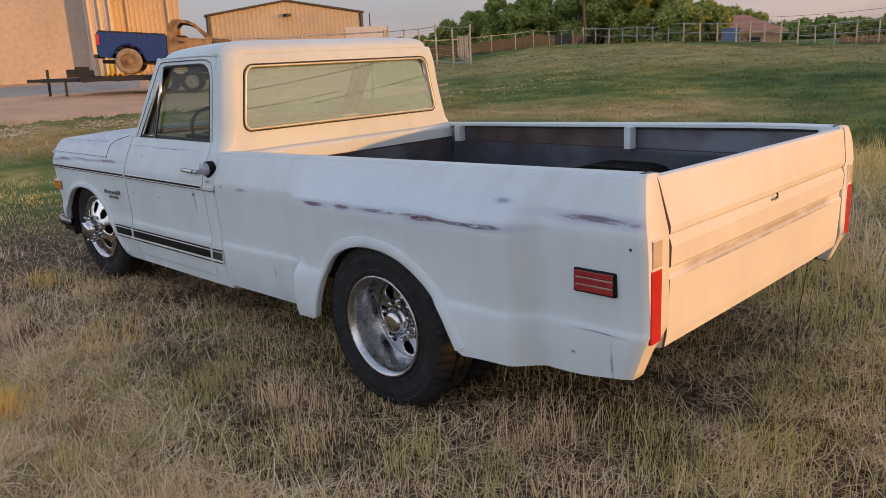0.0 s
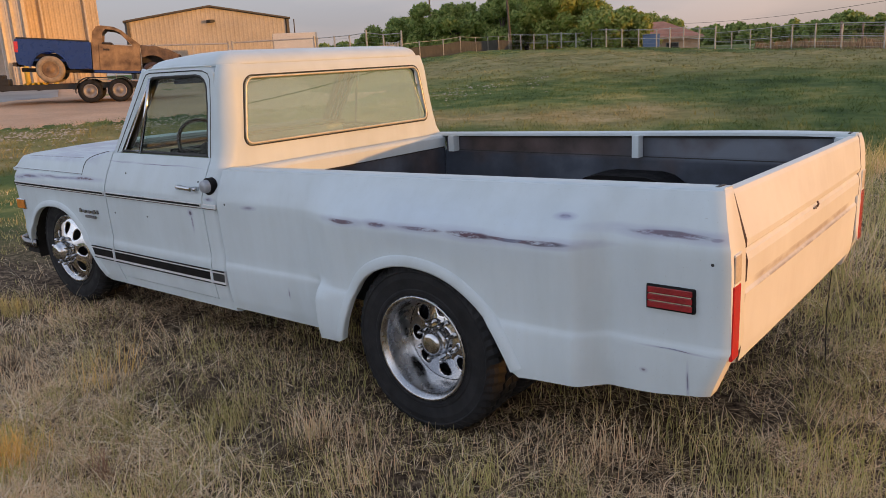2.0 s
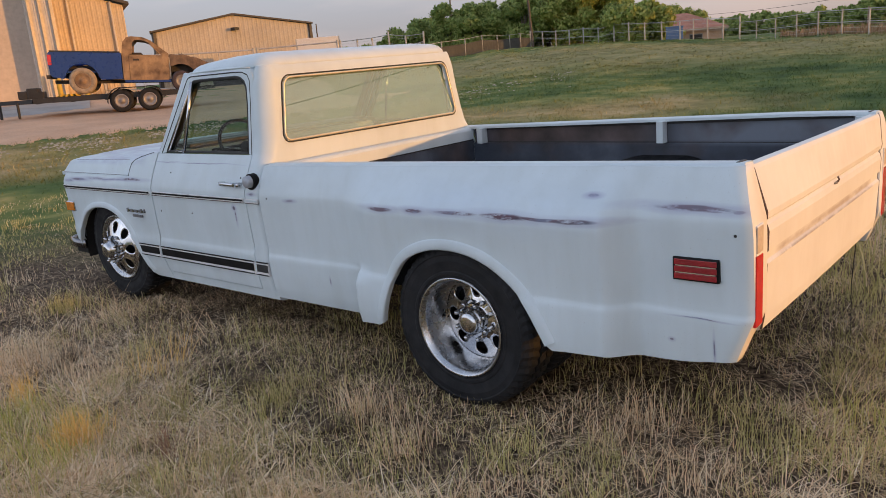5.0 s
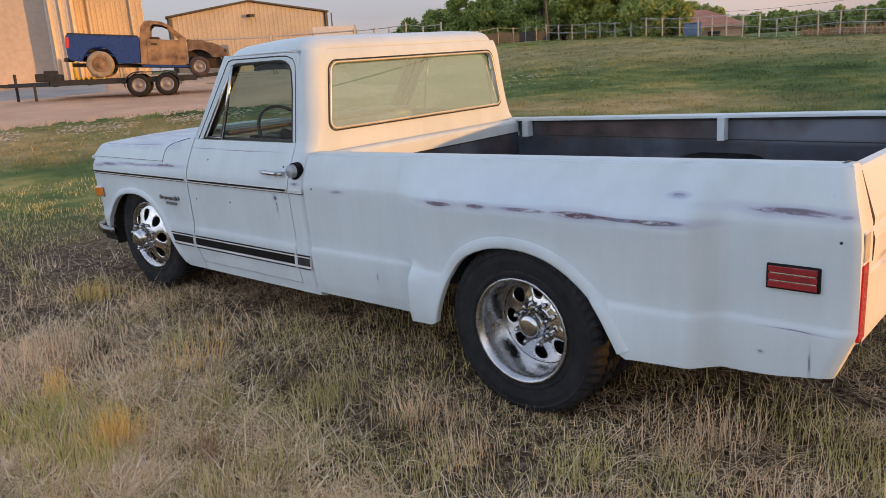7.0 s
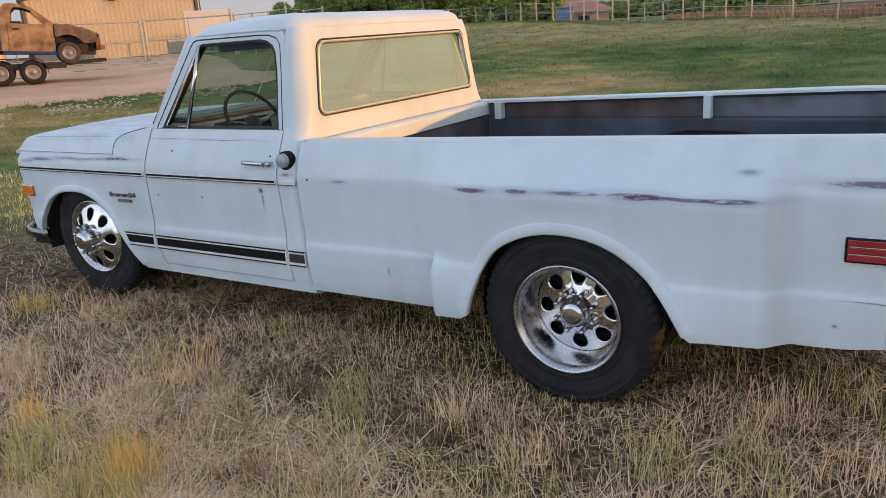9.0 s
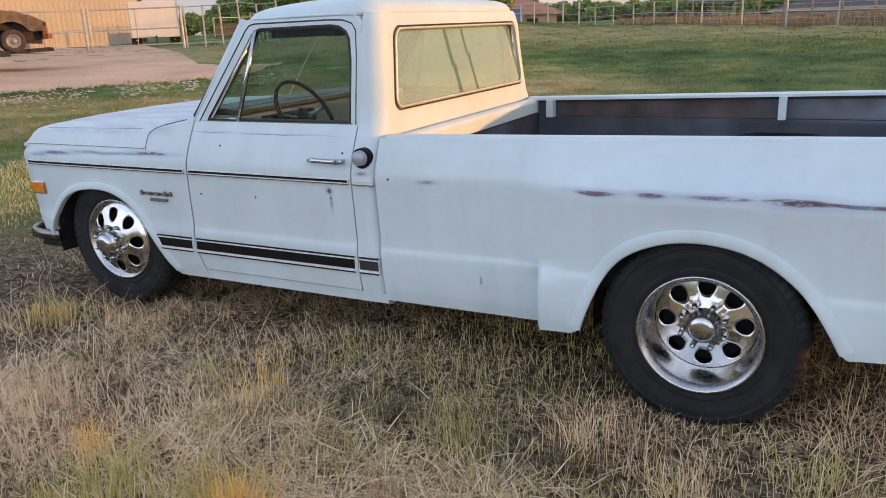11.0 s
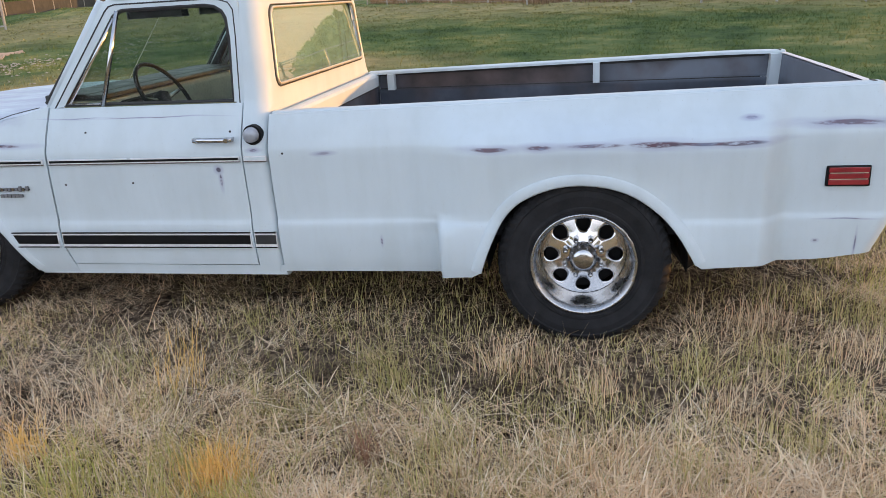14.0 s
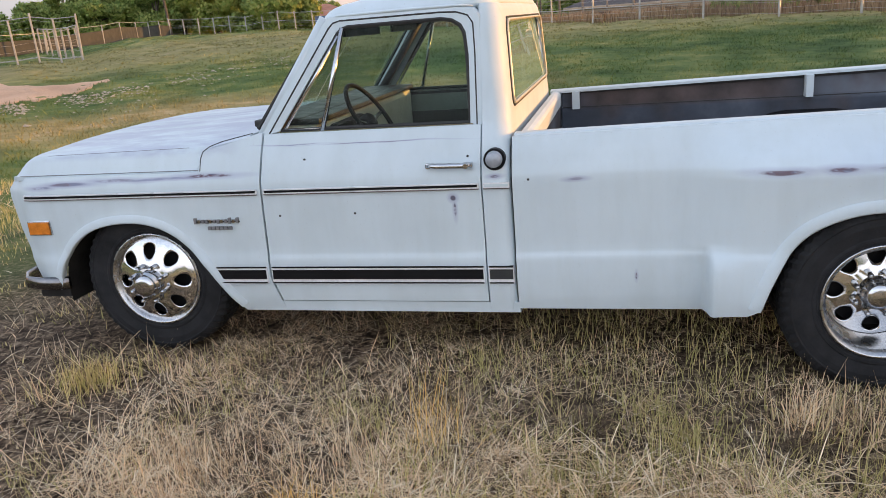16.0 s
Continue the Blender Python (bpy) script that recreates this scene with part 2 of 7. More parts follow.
def glass(name, tint, dust, rough=0.01, base=0.075):
    """Thin window glass with a film of dust, thickened on the rear pane to stand in for reflected sky."""
    k = Nodes(name)
    clear_glass = k.n("ShaderNodeBsdfTransparent", Color=(*tint, 1))
    gloss = k.n("ShaderNodeBsdfGlossy", Roughness=rough)
    facing = k.n("ShaderNodeLayerWeight", Blend=0.5).outputs["Facing"]
    thin = k.n("ShaderNodeMixShader")
    k.link(k.math("MULTIPLY_ADD", k.math("POWER", facing, 4.5), 0.9, base), thin.inputs[0])
    k.link(clear_glass.outputs[0], thin.inputs[1])
    k.link(gloss.outputs[0], thin.inputs[2])
    df = k.n("ShaderNodeBsdfDiffuse", Color=(0.38, 0.64, 0.58, 1))
    mx = k.n("ShaderNodeMixShader")
    k.link(k.ramp(k.noise(2.0, 5, 0.6, (1, 1, 0.8)), [(0.3, dust * 0.8), (0.7, dust * 1.2)]), mx.inputs[0])
    k.link(thin.outputs[0], mx.inputs[1])
    k.link(df.outputs[0], mx.inputs[2])
    k.link(mx.outputs[0], k.out.inputs["Surface"])
    return k.m


def blade_material(name, tones, rough=0.7, through_light=0.25, spread=1.1, deep=(0.7, 0.66, 0.62), share=0.4, mottle=0.0):
    """Grass: every blade takes its own tone."""
    k = Nodes(name)
    geo = k.n("ShaderNodeNewGeometry")
    c = k.ramp(geo.outputs["Random Per Island"], [(i / (len(tones) - 1), t) for i, t in enumerate(tones)])
    c = k.mix(share, c, k.ramp(k.noise(spread, 4), [(0.4, deep), (0.6, (1.0, 1.0, 1.0))]), "MULTIPLY")
    c = k.mix(mottle, c, k.ramp(k.noise(6.0, 4, 0.6), [(0.4, (0.42, 0.36, 0.32)), (0.56, (1.0, 1.0, 1.0))]), "MULTIPLY")
    k.put("Base Color", c)
    k.put("Roughness", rough)
    k.put("Specular IOR Level", 0.25)
    tr = k.n("ShaderNodeBsdfTranslucent")
    k.link(c, tr.inputs["Color"])
    mx = k.n("ShaderNodeMixShader", Fac=through_light)
    k.link(k.b.outputs[0], mx.inputs[1])
    k.link(tr.outputs[0], mx.inputs[2])
    k.link(mx.outputs[0], k.out.inputs["Surface"])
    return k.m


def meadow(k):
    """The colour of the field away from the truck: dark green patches for shaded hollows, olive, yellow, a dry strip at
    the foot of the bank and a crest yellowed as if sunlit.
    """
    x, y, z = k.xyz()
    dx, dy = k.math("SUBTRACT", x, 1.4), k.math("SUBTRACT", y, -2.6)
    r = k.math("SQRT", k.math("ADD", k.math("MULTIPLY", dx, dx), k.math("MULTIPLY", dy, dy)))
    r = k.math("ADD", r, k.math("MULTIPLY_ADD", k.noise(0.16, 4, 0.6), 9.0, -4.5))
    v = k.math("MULTIPLY_ADD", k.noise(0.24, 5, 0.62), 0.55, k.math("MULTIPLY", k.noise(1.1, 5, 0.65), 0.45))
    tone = k.ramp(v, [(0.4, (0.04, 0.078, 0.028)), (0.49, (0.082, 0.13, 0.046)), (0.56, (0.15, 0.18, 0.066)), (0.63, (0.28, 0.26, 0.11)), (0.72, (0.46, 0.37, 0.21))])
    yellow = k.ramp(k.noise(1.6, 6, 0.7), [(0.3, (0.2, 0.17, 0.07)), (0.55, (0.4, 0.31, 0.15)), (0.75, (0.58, 0.43, 0.28))])
    side = k.math("DIVIDE", dx, k.math("MAXIMUM", dy, 1.0))
    dry = k.math("MULTIPLY", k.math("MULTIPLY", k.band(r, 14.6, 17.8, 1.2), k.band(side, -9.0, -0.3, 0.12)), k.ramp(k.noise(0.3, 3), [(0.36, 0.15), (0.5, 1.0)]))
    tone = k.mix(k.band(side, -9.0, -0.25, 0.25), tone, k.mix(1.0, tone, (1.3, 1.2, 1.12), "MULTIPLY"))
    crest = k.math("MULTIPLY", k.band(r, 27.0, 44.0, 4.0), 0.6)
    return k.mix(k.math("MAXIMUM", dry, crest), tone, yellow), r


def meadow_blades(name, low, high):
    """Far blades: the field's own colour, a little lighter or darker each."""
    k = Nodes(name)
    c, r = meadow(k)
    geo = k.n("ShaderNodeNewGeometry")
    c = k.mix(1.0, c, k.ramp(geo.outputs["Random Per Island"], [(0.0, low), (1.0, high)]), "MULTIPLY")
    k.put("Base Color", c)
    k.put("Roughness", 0.75)
    k.put("Specular IOR Level", 0.2)
    tr = k.n("ShaderNodeBsdfTranslucent")
    k.link(c, tr.inputs["Color"])
    mx = k.n("ShaderNodeMixShader", Fac=0.25)
    k.link(k.b.outputs[0], mx.inputs[1])
    k.link(tr.outputs[0], mx.inputs[2])
    k.link(mx.outputs[0], k.out.inputs["Surface"])
    return k.m


def ground_material():
    """Rotted straw and bare earth near the truck, meadow beyond."""
    k = Nodes("field_soil")
    straw = k.ramp(k.noise(26.0, 6, 0.7), [(0.38, (0.03, 0.021, 0.015)), (0.52, (0.13, 0.092, 0.064)), (0.68, (0.42, 0.32, 0.22))])
    c, r = meadow(k)
    grass = k.band(r, 8.5, 3000.0, 2.0)
    k.put("Base Color", k.mix(grass, straw, c))
    k.put("Roughness", 0.95)
    k.put("Specular IOR Level", 0.1)
    k.bump(k.noise(30.0, 6, 0.7), 0.7, 0.03)
    return k.m


# skylight blue is mixed into the body's white; the sunlit tailgate stays neutral
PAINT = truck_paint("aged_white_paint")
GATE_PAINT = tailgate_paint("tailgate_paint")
BED = bed_paint("bed_overspray")
CHROME = plain("worn_chrome", (0.6, 0.61, 0.63), 0.16, 1.0, 0.15, 8, 90, 0.03, 0.002)
ALLOY = plain("polished_aluminium", (0.76, 0.76, 0.77), 0.1, 1.0, 0.12, 6, 120, 0.02, 0.001)
RUBBER = plain("black_tyre_rubber", (0.021, 0.0215, 0.024), 0.75, 0, 0.5, 7, 120, 0.3, 0.003, gloss=0.25)
BLACK = plain("black_enamel", (0.008, 0.008, 0.009), 0.55, 0, 0.3, 6, 80, gloss=0.15)
SEAL = plain("black_rubber_seal", (0.03, 0.03, 0.03), 0.7)
SOOT = plain("dark_underside", (0.016, 0.014, 0.013), 0.9, 0, 0.5, 4, 40, 0.4)
GREYTRIM = plain("grey_trim_fill", (0.22, 0.22, 0.23), 0.5, 0.3)
RED_LENS = plain("red_lens", (0.62, 0.02, 0.02), 0.16, 0, 0.15, 20, 160, 0.1, 0.002, coat=0.5)
REFLECTOR = plain("ribbed_red_lens", (0.32, 0.02, 0.028), 0.2, 0, 0.25, 20, 160, 0.1, 0.002, coat=0.5)
BUFF_LENS = plain("painted_over_lens", (0.62, 0.52, 0.42), 0.5, 0, 0.2, 14, 90)
AMBER = plain("amber_lens", (0.8, 0.24, 0.03), 0.2, 0, 0.3, 30, 140, 0.1, 0.002, coat=0.5)
REAR_GLASS = glass("paled_rear_glass", (0.55, 0.68, 0.6), 0.25, 0.01, 0.37)
OXIDE = plain("brown_oxide_line", (0.09, 0.055, 0.05), 0.7)
TRIM = plain("dull_silver_trim", (0.82, 0.83, 0.85), 0.32, 0.2, 0.2, 8, 90, 0.03, 0.002)
# window trim takes the low sun's warm tone in its own colour
WARM_TRIM = plain("sun_tinted_window_trim", (0.72, 0.64, 0.5), 0.35, 0.4, 0.2, 8, 90, 0.03, 0.002)
BARREL = plain("tarnished_barrel", (0.6, 0.61, 0.63), 0.27, 1.0, 0.3, 9, 90, 0.05, 0.002)
DULL_CHROME = plain("dull_dark_chrome", (0.2, 0.2, 0.21), 0.14, 1.0, 0.4, 6, 60)
SIDE_GLASS = glass("side_glass", (0.7, 0.82, 0.76), 0.002, 0.01, 0.012)
WIND_GLASS = glass("tinted_windscreen", (0.56, 0.67, 0.61), 0.004, 0.01, 0.012)
SEAT = plain("black_vinyl", (0.02, 0.02, 0.022), 0.5, 0, 0.3, 5, 70)
DASH = plain("pale_dash_paint", (0.78, 0.76, 0.66), 0.5, 0, 0.2, 4, 60)
LINER = plain("pale_green_door_card", (0.2, 0.24, 0.22), 0.6, 0, 0.2, 4, 60)
SHED_SIDING = plain("sandy_metal_siding", (0.5, 0.435, 0.36), 0.6, 0.0, 0.14, 0.6, 9, 0.05)
SIDING = plain("beige_metal_siding", (0.62, 0.5, 0.36), 0.55, 0.0, 0.15, 0.6, 9, 0.05)
SIDING_PALE = plain("pale_metal_siding", (0.62, 0.56, 0.5), 0.6, 0.0, 0.14, 0.4, 7, 0.05)
WALL_PALE = plain("pale_panel_wall", (0.55, 0.46, 0.38), 0.75, 0.0, 0.12, 0.3, 5, 0.05)
ROOF_EDGE = plain("dark_roof_trim", (0.07, 0.06, 0.055), 0.6)
YELLOW = plain("faded_yellow_paint", (0.62, 0.42, 0.07), 0.6)
BLUE_PAINT = plain("blue_car_paint", (0.004, 0.034, 0.2), 0.3, 0, 0.2, 3, 60, 0.03, coat=0.3)
BURNT = plain("burnt_rusty_metal", (0.37, 0.24, 0.135), 0.85, 0, 0.5, 2.6, 40, 0.4, dark=(0.1, 0.06, 0.04))
RUST_RED = plain("bright_rust", (0.36, 0.12, 0.05), 0.9, 0, 0.4, 5, 40, 0.3)
SCORCHED = plain("scorched_dark_metal", (0.2, 0.13, 0.085), 0.85, 0, 0.5, 3.2, 40, 0.4, dark=(0.05, 0.035, 0.03))
DUSTY_HUB = plain("dusty_steel_hub", (0.27, 0.25, 0.25), 0.5, 0.4, 0.35, 8, 50)
CHAR_TYRE = plain("scorched_tyre", (0.07, 0.05, 0.055), 0.95, 0, 0.4, 6, 40, 0.3)
CHAR = plain("charred_metal", (0.05, 0.04, 0.035), 0.9, 0, 0.5, 6, 40, 0.4)
DIRTY_TYRE = plain("dust_caked_tyre", (0.36, 0.28, 0.2), 0.95, 0, 0.4, 7, 50, 0.3)
TRAILER_STEEL = plain("black_trailer_steel", (0.022, 0.02, 0.02), 0.6, 0, 0.4, 4, 40)
DECK_WOOD = plain("weathered_planks", (0.16, 0.12, 0.09), 0.85, 0, 0.4, 5, 40, 0.3)
GALV = plain("galvanised_steel", (0.5, 0.48, 0.45), 0.5, 0.5, 0.25, 6, 60)
WEATHERED = plain("weathered_wood", (0.28, 0.21, 0.16), 0.9, 0, 0.35, 5, 40, 0.3)
BOX_WHITE = plain("white_trailer_panel", (0.7, 0.66, 0.62), 0.5, 0, 0.1, 1.2, 12, 0.05)
PINK_ROOF = plain("red_shingle_roof", (0.44, 0.2, 0.135), 0.85, 0, 0.3, 1.2, 14, 0.3)
BIN_BLUE = plain("faded_blue_plastic", (0.1, 0.17, 0.32), 0.6, 0, 0.2, 3, 30, 0.1)
GREY_ROOF = plain("dark_shingle_roof", (0.10, 0.085, 0.085), 0.9, 0, 0.3, 1.2, 14, 0.3)
TAN_WALL = plain("tan_house_wall", (0.5, 0.36, 0.26), 0.85, 0, 0.2, 1.2, 14, 0.1)
DIRT = plain("pinkish_packed_dirt", (0.64, 0.4, 0.255), 0.95, 0, 0.25, 0.5, 14, 0.5, 0.03)
SLAB = plain("grey_concrete", (0.36, 0.34, 0.32), 0.85, 0, 0.2, 0.8, 20, 0.2)
STONE = plain("pale_limestone", (0.5, 0.44, 0.35), 0.9, 0, 0.35, 6, 60, 0.3)
SHADE_CLOTH = plain("grey_screen_fabric", (0.065, 0.068, 0.068), 0.9, 0, 0.25, 1.0, 20, 0.1)
BARK = plain("grey_bark", (0.13, 0.10, 0.075), 0.95, 0, 0.4, 6, 40, 0.5, 0.02)
SOIL = ground_material()
STRAW = blade_material("dry_straw", [(0.52, 0.345, 0.2), (0.96, 0.71, 0.45), (0.99, 0.845, 0.61), (0.76, 0.535, 0.33), (0.99, 0.88, 0.69)], share=0.1, mottle=0.12)
CAPGREY = plain("grey_cap_plastic", (0.36, 0.39, 0.44), 0.35, 0.3)
DEAD = blade_material("rotted_brown_grass", [(0.14, 0.09, 0.06), (0.46, 0.33, 0.21), (0.27, 0.185, 0.12), (0.62, 0.48, 0.32)])
GREEN = blade_material("green_grass", [(0.34, 0.325, 0.12), (0.6, 0.535, 0.215), (0.9, 0.75, 0.41), (0.47, 0.44, 0.17)], mottle=0.25)
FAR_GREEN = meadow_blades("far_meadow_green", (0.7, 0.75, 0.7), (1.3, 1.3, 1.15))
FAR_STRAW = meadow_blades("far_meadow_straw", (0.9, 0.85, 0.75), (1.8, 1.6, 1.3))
WEED = blade_material("brown_weeds", [(0.2, 0.13, 0.08), (0.32, 0.22, 0.14), (0.4, 0.29, 0.18)], spread=0.3)
# gold and yellow-green brightened to carry sunlight these tufts don't receive
GOLD = blade_material("golden_tuft", [(0.82, 0.52, 0.17), (0.99, 0.69, 0.27), (0.88, 0.62, 0.22)], 0.7, 0.45)
LIME = blade_material("yellow_green_grass", [(0.38, 0.41, 0.12), (0.62, 0.58, 0.18), (0.84, 0.68, 0.28), (0.46, 0.47, 0.15), (0.9, 0.76, 0.42)], 0.7, 0.35)
MAT = blade_material("dark_rotted_mat", [(0.08, 0.056, 0.04), (0.22, 0.155, 0.105), (0.13, 0.09, 0.062), (0.4, 0.3, 0.2)])
RUSSET = blade_material("russet_weed", [(0.3, 0.16, 0.1), (0.42, 0.25, 0.17), (0.34, 0.21, 0.14)])
LEAF = blade_material("tree_leaves", [(0.13, 0.2, 0.05), (0.25, 0.33, 0.09), (0.4, 0.44, 0.14), (0.18, 0.26, 0.075)], 0.6, 0.35)
LEAF_LIGHT = blade_material("light_tree_leaves", [(0.2, 0.27, 0.06), (0.3, 0.36, 0.09), (0.4, 0.4, 0.12)], 0.6, 0.35)


# ---- helpers for building ----
def mesh_from(name, verts, faces, smooth=False):
    me = bpy.data.meshes.new(name)
    me.from_pydata([tuple(v) for v in verts], [], [tuple(f) for f in faces])
    me.update()
    if smooth:
        me.polygons.foreach_set("use_smooth", [True] * len(me.polygons))
    return me


def finish(name, bm, material, smooth=False, bevel=0.0):
    if bevel > 0:
        bmesh.ops.bevel(bm, geom=bm.edges[:], offset=bevel, segments=2, affect="EDGES", profile=0.6)
    bmesh.ops.recalc_face_normals(bm, faces=bm.faces[:])
    me = bpy.data.meshes.new(name)
    bm.to_mesh(me)
    bm.free()
    if smooth:
        me.polygons.foreach_set("use_smooth", [True] * len(me.polygons))
    me.materials.append(material)
    return me


def part(name, bm, material, parent, label="", smooth=False, bevel=0.0):
    """One bmesh (or mesh) as one object under a thing or a part."""
    me = bm if isinstance(bm, bpy.types.Mesh) else finish(name, bm, material, smooth, bevel)
    if not me.materials:
        me.materials.append(material)
    ob = new(name, me)
    ob.parent = parent
    return tagged(ob, label=label)


def thing(name, label, category, group="", kind="", at=None):
    ob = new(name)
    ob.empty_display_size = 0.2
    if at is not None:
        ob.matrix_world = at
    return tagged(ob, label, category, group, kind)


def box(bm, x0, x1, y0, y1, z0, z1):
    v = [bm.verts.new((x, y, z)) for x in (x0, x1) for y in (y0, y1) for z in (z0, z1)]
    for f in ((0, 1, 3, 2), (4, 6, 7, 5), (0, 4, 5, 1), (2, 3, 7, 6), (0, 2, 6, 4), (1, 5, 7, 3)):
        bm.faces.new([v[i] for i in f])
    return bm


def boxes(*rows):
    bm = bmesh.new()
    for r in rows:
        box(bm, *r)
    return bm


def tube(points, radius, seg=8, closed=False, cap=True):
    """A round bar along points."""
    bm = bmesh.new()
    pts = [Vector(p) for p in points]
    n = len(pts)
    rings = []
    ref = None
    for i, p in enumerate(pts):
        a = pts[(i - 1) % n] if (closed or i > 0) else p
        b = pts[(i + 1) % n] if (closed or i < n - 1) else p
        d = (b - a).normalized()
        if ref is None:
            ref = d.orthogonal().normalized()
        u = (ref - d * ref.dot(d)).normalized()
        ref = u
        w = d.cross(u)
        r = radius[i] if isinstance(radius, (list, tuple)) else radius
        rings.append([bm.verts.new(p + (u * math.cos(k * math.tau / seg) + w * math.sin(k * math.tau / seg)) * r) for k in range(seg)])
    for i in range(n if closed else n - 1):
        a, b = rings[i], rings[(i + 1) % n]
        for k in range(seg):
            bm.faces.new((a[k], a[(k + 1) % seg], b[(k + 1) % seg], b[k]))
    if cap and not closed:
        bm.faces.new(rings[0][::-1])
        bm.faces.new(rings[-1])
    return bm


def lathe(profile, seg=64, axis_y=0.0, closed=False):
    """Turn (radius, y) pairs about the y axis."""
    bm = bmesh.new()
    rings = [[bm.verts.new((r * math.cos(k * math.tau / seg), y + axis_y, r * math.sin(k * math.tau / seg))) for k in range(seg)] for r, y in profile]
    n = len(rings)
    for i in range(n if closed else n - 1):
        a, b = rings[i], rings[(i + 1) % n]
        for k in range(seg):
            bm.faces.new((a[k], a[(k + 1) % seg], b[(k + 1) % seg], b[k]))
    return bm


def flange(bm, off):
    """Turn the open edges of a sheet inwards, so that it has thickness."""
    edges = [e for e in bm.edges if e.is_boundary]
    for e in edges:
        e.smooth = False
    ret = bmesh.ops.extrude_edge_only(bm, edges=edges)
    verts = [g for g in ret["geom"] if isinstance(g, bmesh.types.BMVert)]
    bmesh.ops.translate(bm, verts=verts, vec=off)
    return bm


def interp(x, knots):
    return float(np.interp(x, [k[0] for k in knots], [k[1] for k in knots]))


def sstep(a, b, x):
    t = np.clip((x - a) / (b - a), 0, 1)
    return t * t * (3 - 2 * t)


# ---- ground ----
CX, CY = 0.5, -2.8
R_KNOTS = np.array([0, 5, 10, 15, 20, 25, 32, 45, 65, 90, 200])
AZ_ROWS = [
    (-180, (0, 0.05, 0.1, 0.2, 0.4, 0.5, 0.6, 0.7, 0.9, 1.0, 1.0)),
    (-140, (0, 0, 0, 0, 0, 0, 0, 0, 0, 0, 0)),
    (-30, (0, 0, 0, 0, 0, 0, 0, 0, 0, 0, 0)),
    # unseen rise towards the sun, added to shade the low grass
    (-10, (0, 0, 0.16, 0.65, 1.18, 1.23, 1.23, 1.23, 1.23, 1.23, 1.23)),
    (36, (0, 0, 0.16, 0.65, 1.18, 1.23, 1.23, 1.23, 1.23, 1.23, 1.23)),
    (52, (0, 0, 0, 0.05, 0.1, 0.15, 0.2, 0.2, 0.2, 0.2, 0.2)),
    (75, (0, 0, 0.05, 0.2, 0.4, 0.6, 0.72, 0.8, 0.85, 0.9, 1.0)),
    (92, (0, 0, 0.05, 0.2, 0.42, 0.68, 0.86, 0.83, 0.9, 1.0, 1.2)),
    (104, (0, 0, 0.05, 0.2, 0.45, 0.72, 0.98, 1.05, 1.1, 1.2, 1.3)),
    (118, (0, 0, 0.06, 0.22, 0.5, 0.8, 1.2, 1.64, 1.75, 1.8, 1.8)),
    (124, (0, 0.02, 0.07, 0.22, 0.48, 0.75, 1.1, 1.6, 1.9, 2.2, 2.2)),
    (131, (0, 0.03, 0.1, 0.22, 0.45, 0.7, 0.9, 1.05, 1.55, 1.7, 1.8)),
    (143, (0, 0.05, 0.12, 0.3, 0.5, 0.7, 0.85, 0.98, 1.15, 1.3, 1.5)),
    (156, (0, 0.05, 0.12, 0.3, 0.56, 0.76, 1.0, 1.4, 1.55, 1.6, 1.6)),
    (180, (0, 0.05, 0.1, 0.2, 0.4, 0.5, 0.6, 0.7, 0.9, 1.0, 1.0)),
]
AZ_K = np.array([a for a, _ in AZ_ROWS], float)
Z_K = np.array([z for _, z in AZ_ROWS], float)


def lumps(x, y):
    return 0.5 * np.sin(x * 1.7 + 0.6 * np.sin(y * 1.1)) * np.sin(y * 1.3 + 0.5 * np.sin(x * 0.9)) + 0.3 * np.sin(x * 3.9 + y * 2.3) * np.sin(y * 4.3 - x * 1.1)


def gz(x, y):
    """Height of the ground."""
    x, y = np.asarray(x, float), np.asarray(y, float)
    r = np.hypot(x - CX, y - CY)
    az = np.degrees(np.arctan2(y - CY, x - CX))
    j = np.clip(np.searchsorted(AZ_K, az) - 1, 0, len(AZ_K) - 2)
    f = sstep(0, 1, (az - AZ_K[j]) / (AZ_K[j + 1] - AZ_K[j]))
    i = np.clip(np.searchsorted(R_KNOTS, r) - 1, 0, len(R_KNOTS) - 2)
    g = np.clip((r - R_KNOTS[i]) / (R_KNOTS[i + 1] - R_KNOTS[i]), 0, 1)
    za = Z_K[j, i] * (1 - g) + Z_K[j, i + 1] * g
    zb = Z_K[j + 1, i] * (1 - g) + Z_K[j + 1, i + 1] * g
    amp = 0.012 + 0.05 * sstep(6, 16, r) + 0.32 * sstep(18, 40, r) * (1 - sstep(90, 160, r))
    amp = amp * np.where((az > 134) & (r > 15), 0.3, 1.0)
    return za * (1 - f) + zb * f + amp * lumps(x, y) * np.where(r < 10, 1, 0.6)


def gzf(x, y):
    return float(gz(x, y))


def pol(az, r):
    """A place at that bearing and distance from the middle of the walk."""
    return CX + 0.9 + r * math.cos(radians(az)), CY + 0.2 + r * math.sin(radians(az))


radii = np.concatenate([np.arange(0, 8, 0.16), np.arange(8, 20, 0.4), np.arange(20, 60, 1.0), np.array([60, 65, 70, 80, 90, 105, 125, 160, 220, 320, 500, 900, 2000])])
NA = 288
angs = np.linspace(0, math.tau, NA, endpoint=False)
gxx = CX + radii[:, None] * np.cos(angs)[None, :]
gyy = CY + radii[:, None] * np.sin(angs)[None, :]
gzz = gz(gxx, gyy)
gv = np.stack([gxx, gyy, gzz], -1).reshape(-1, 3)
gfaces = []
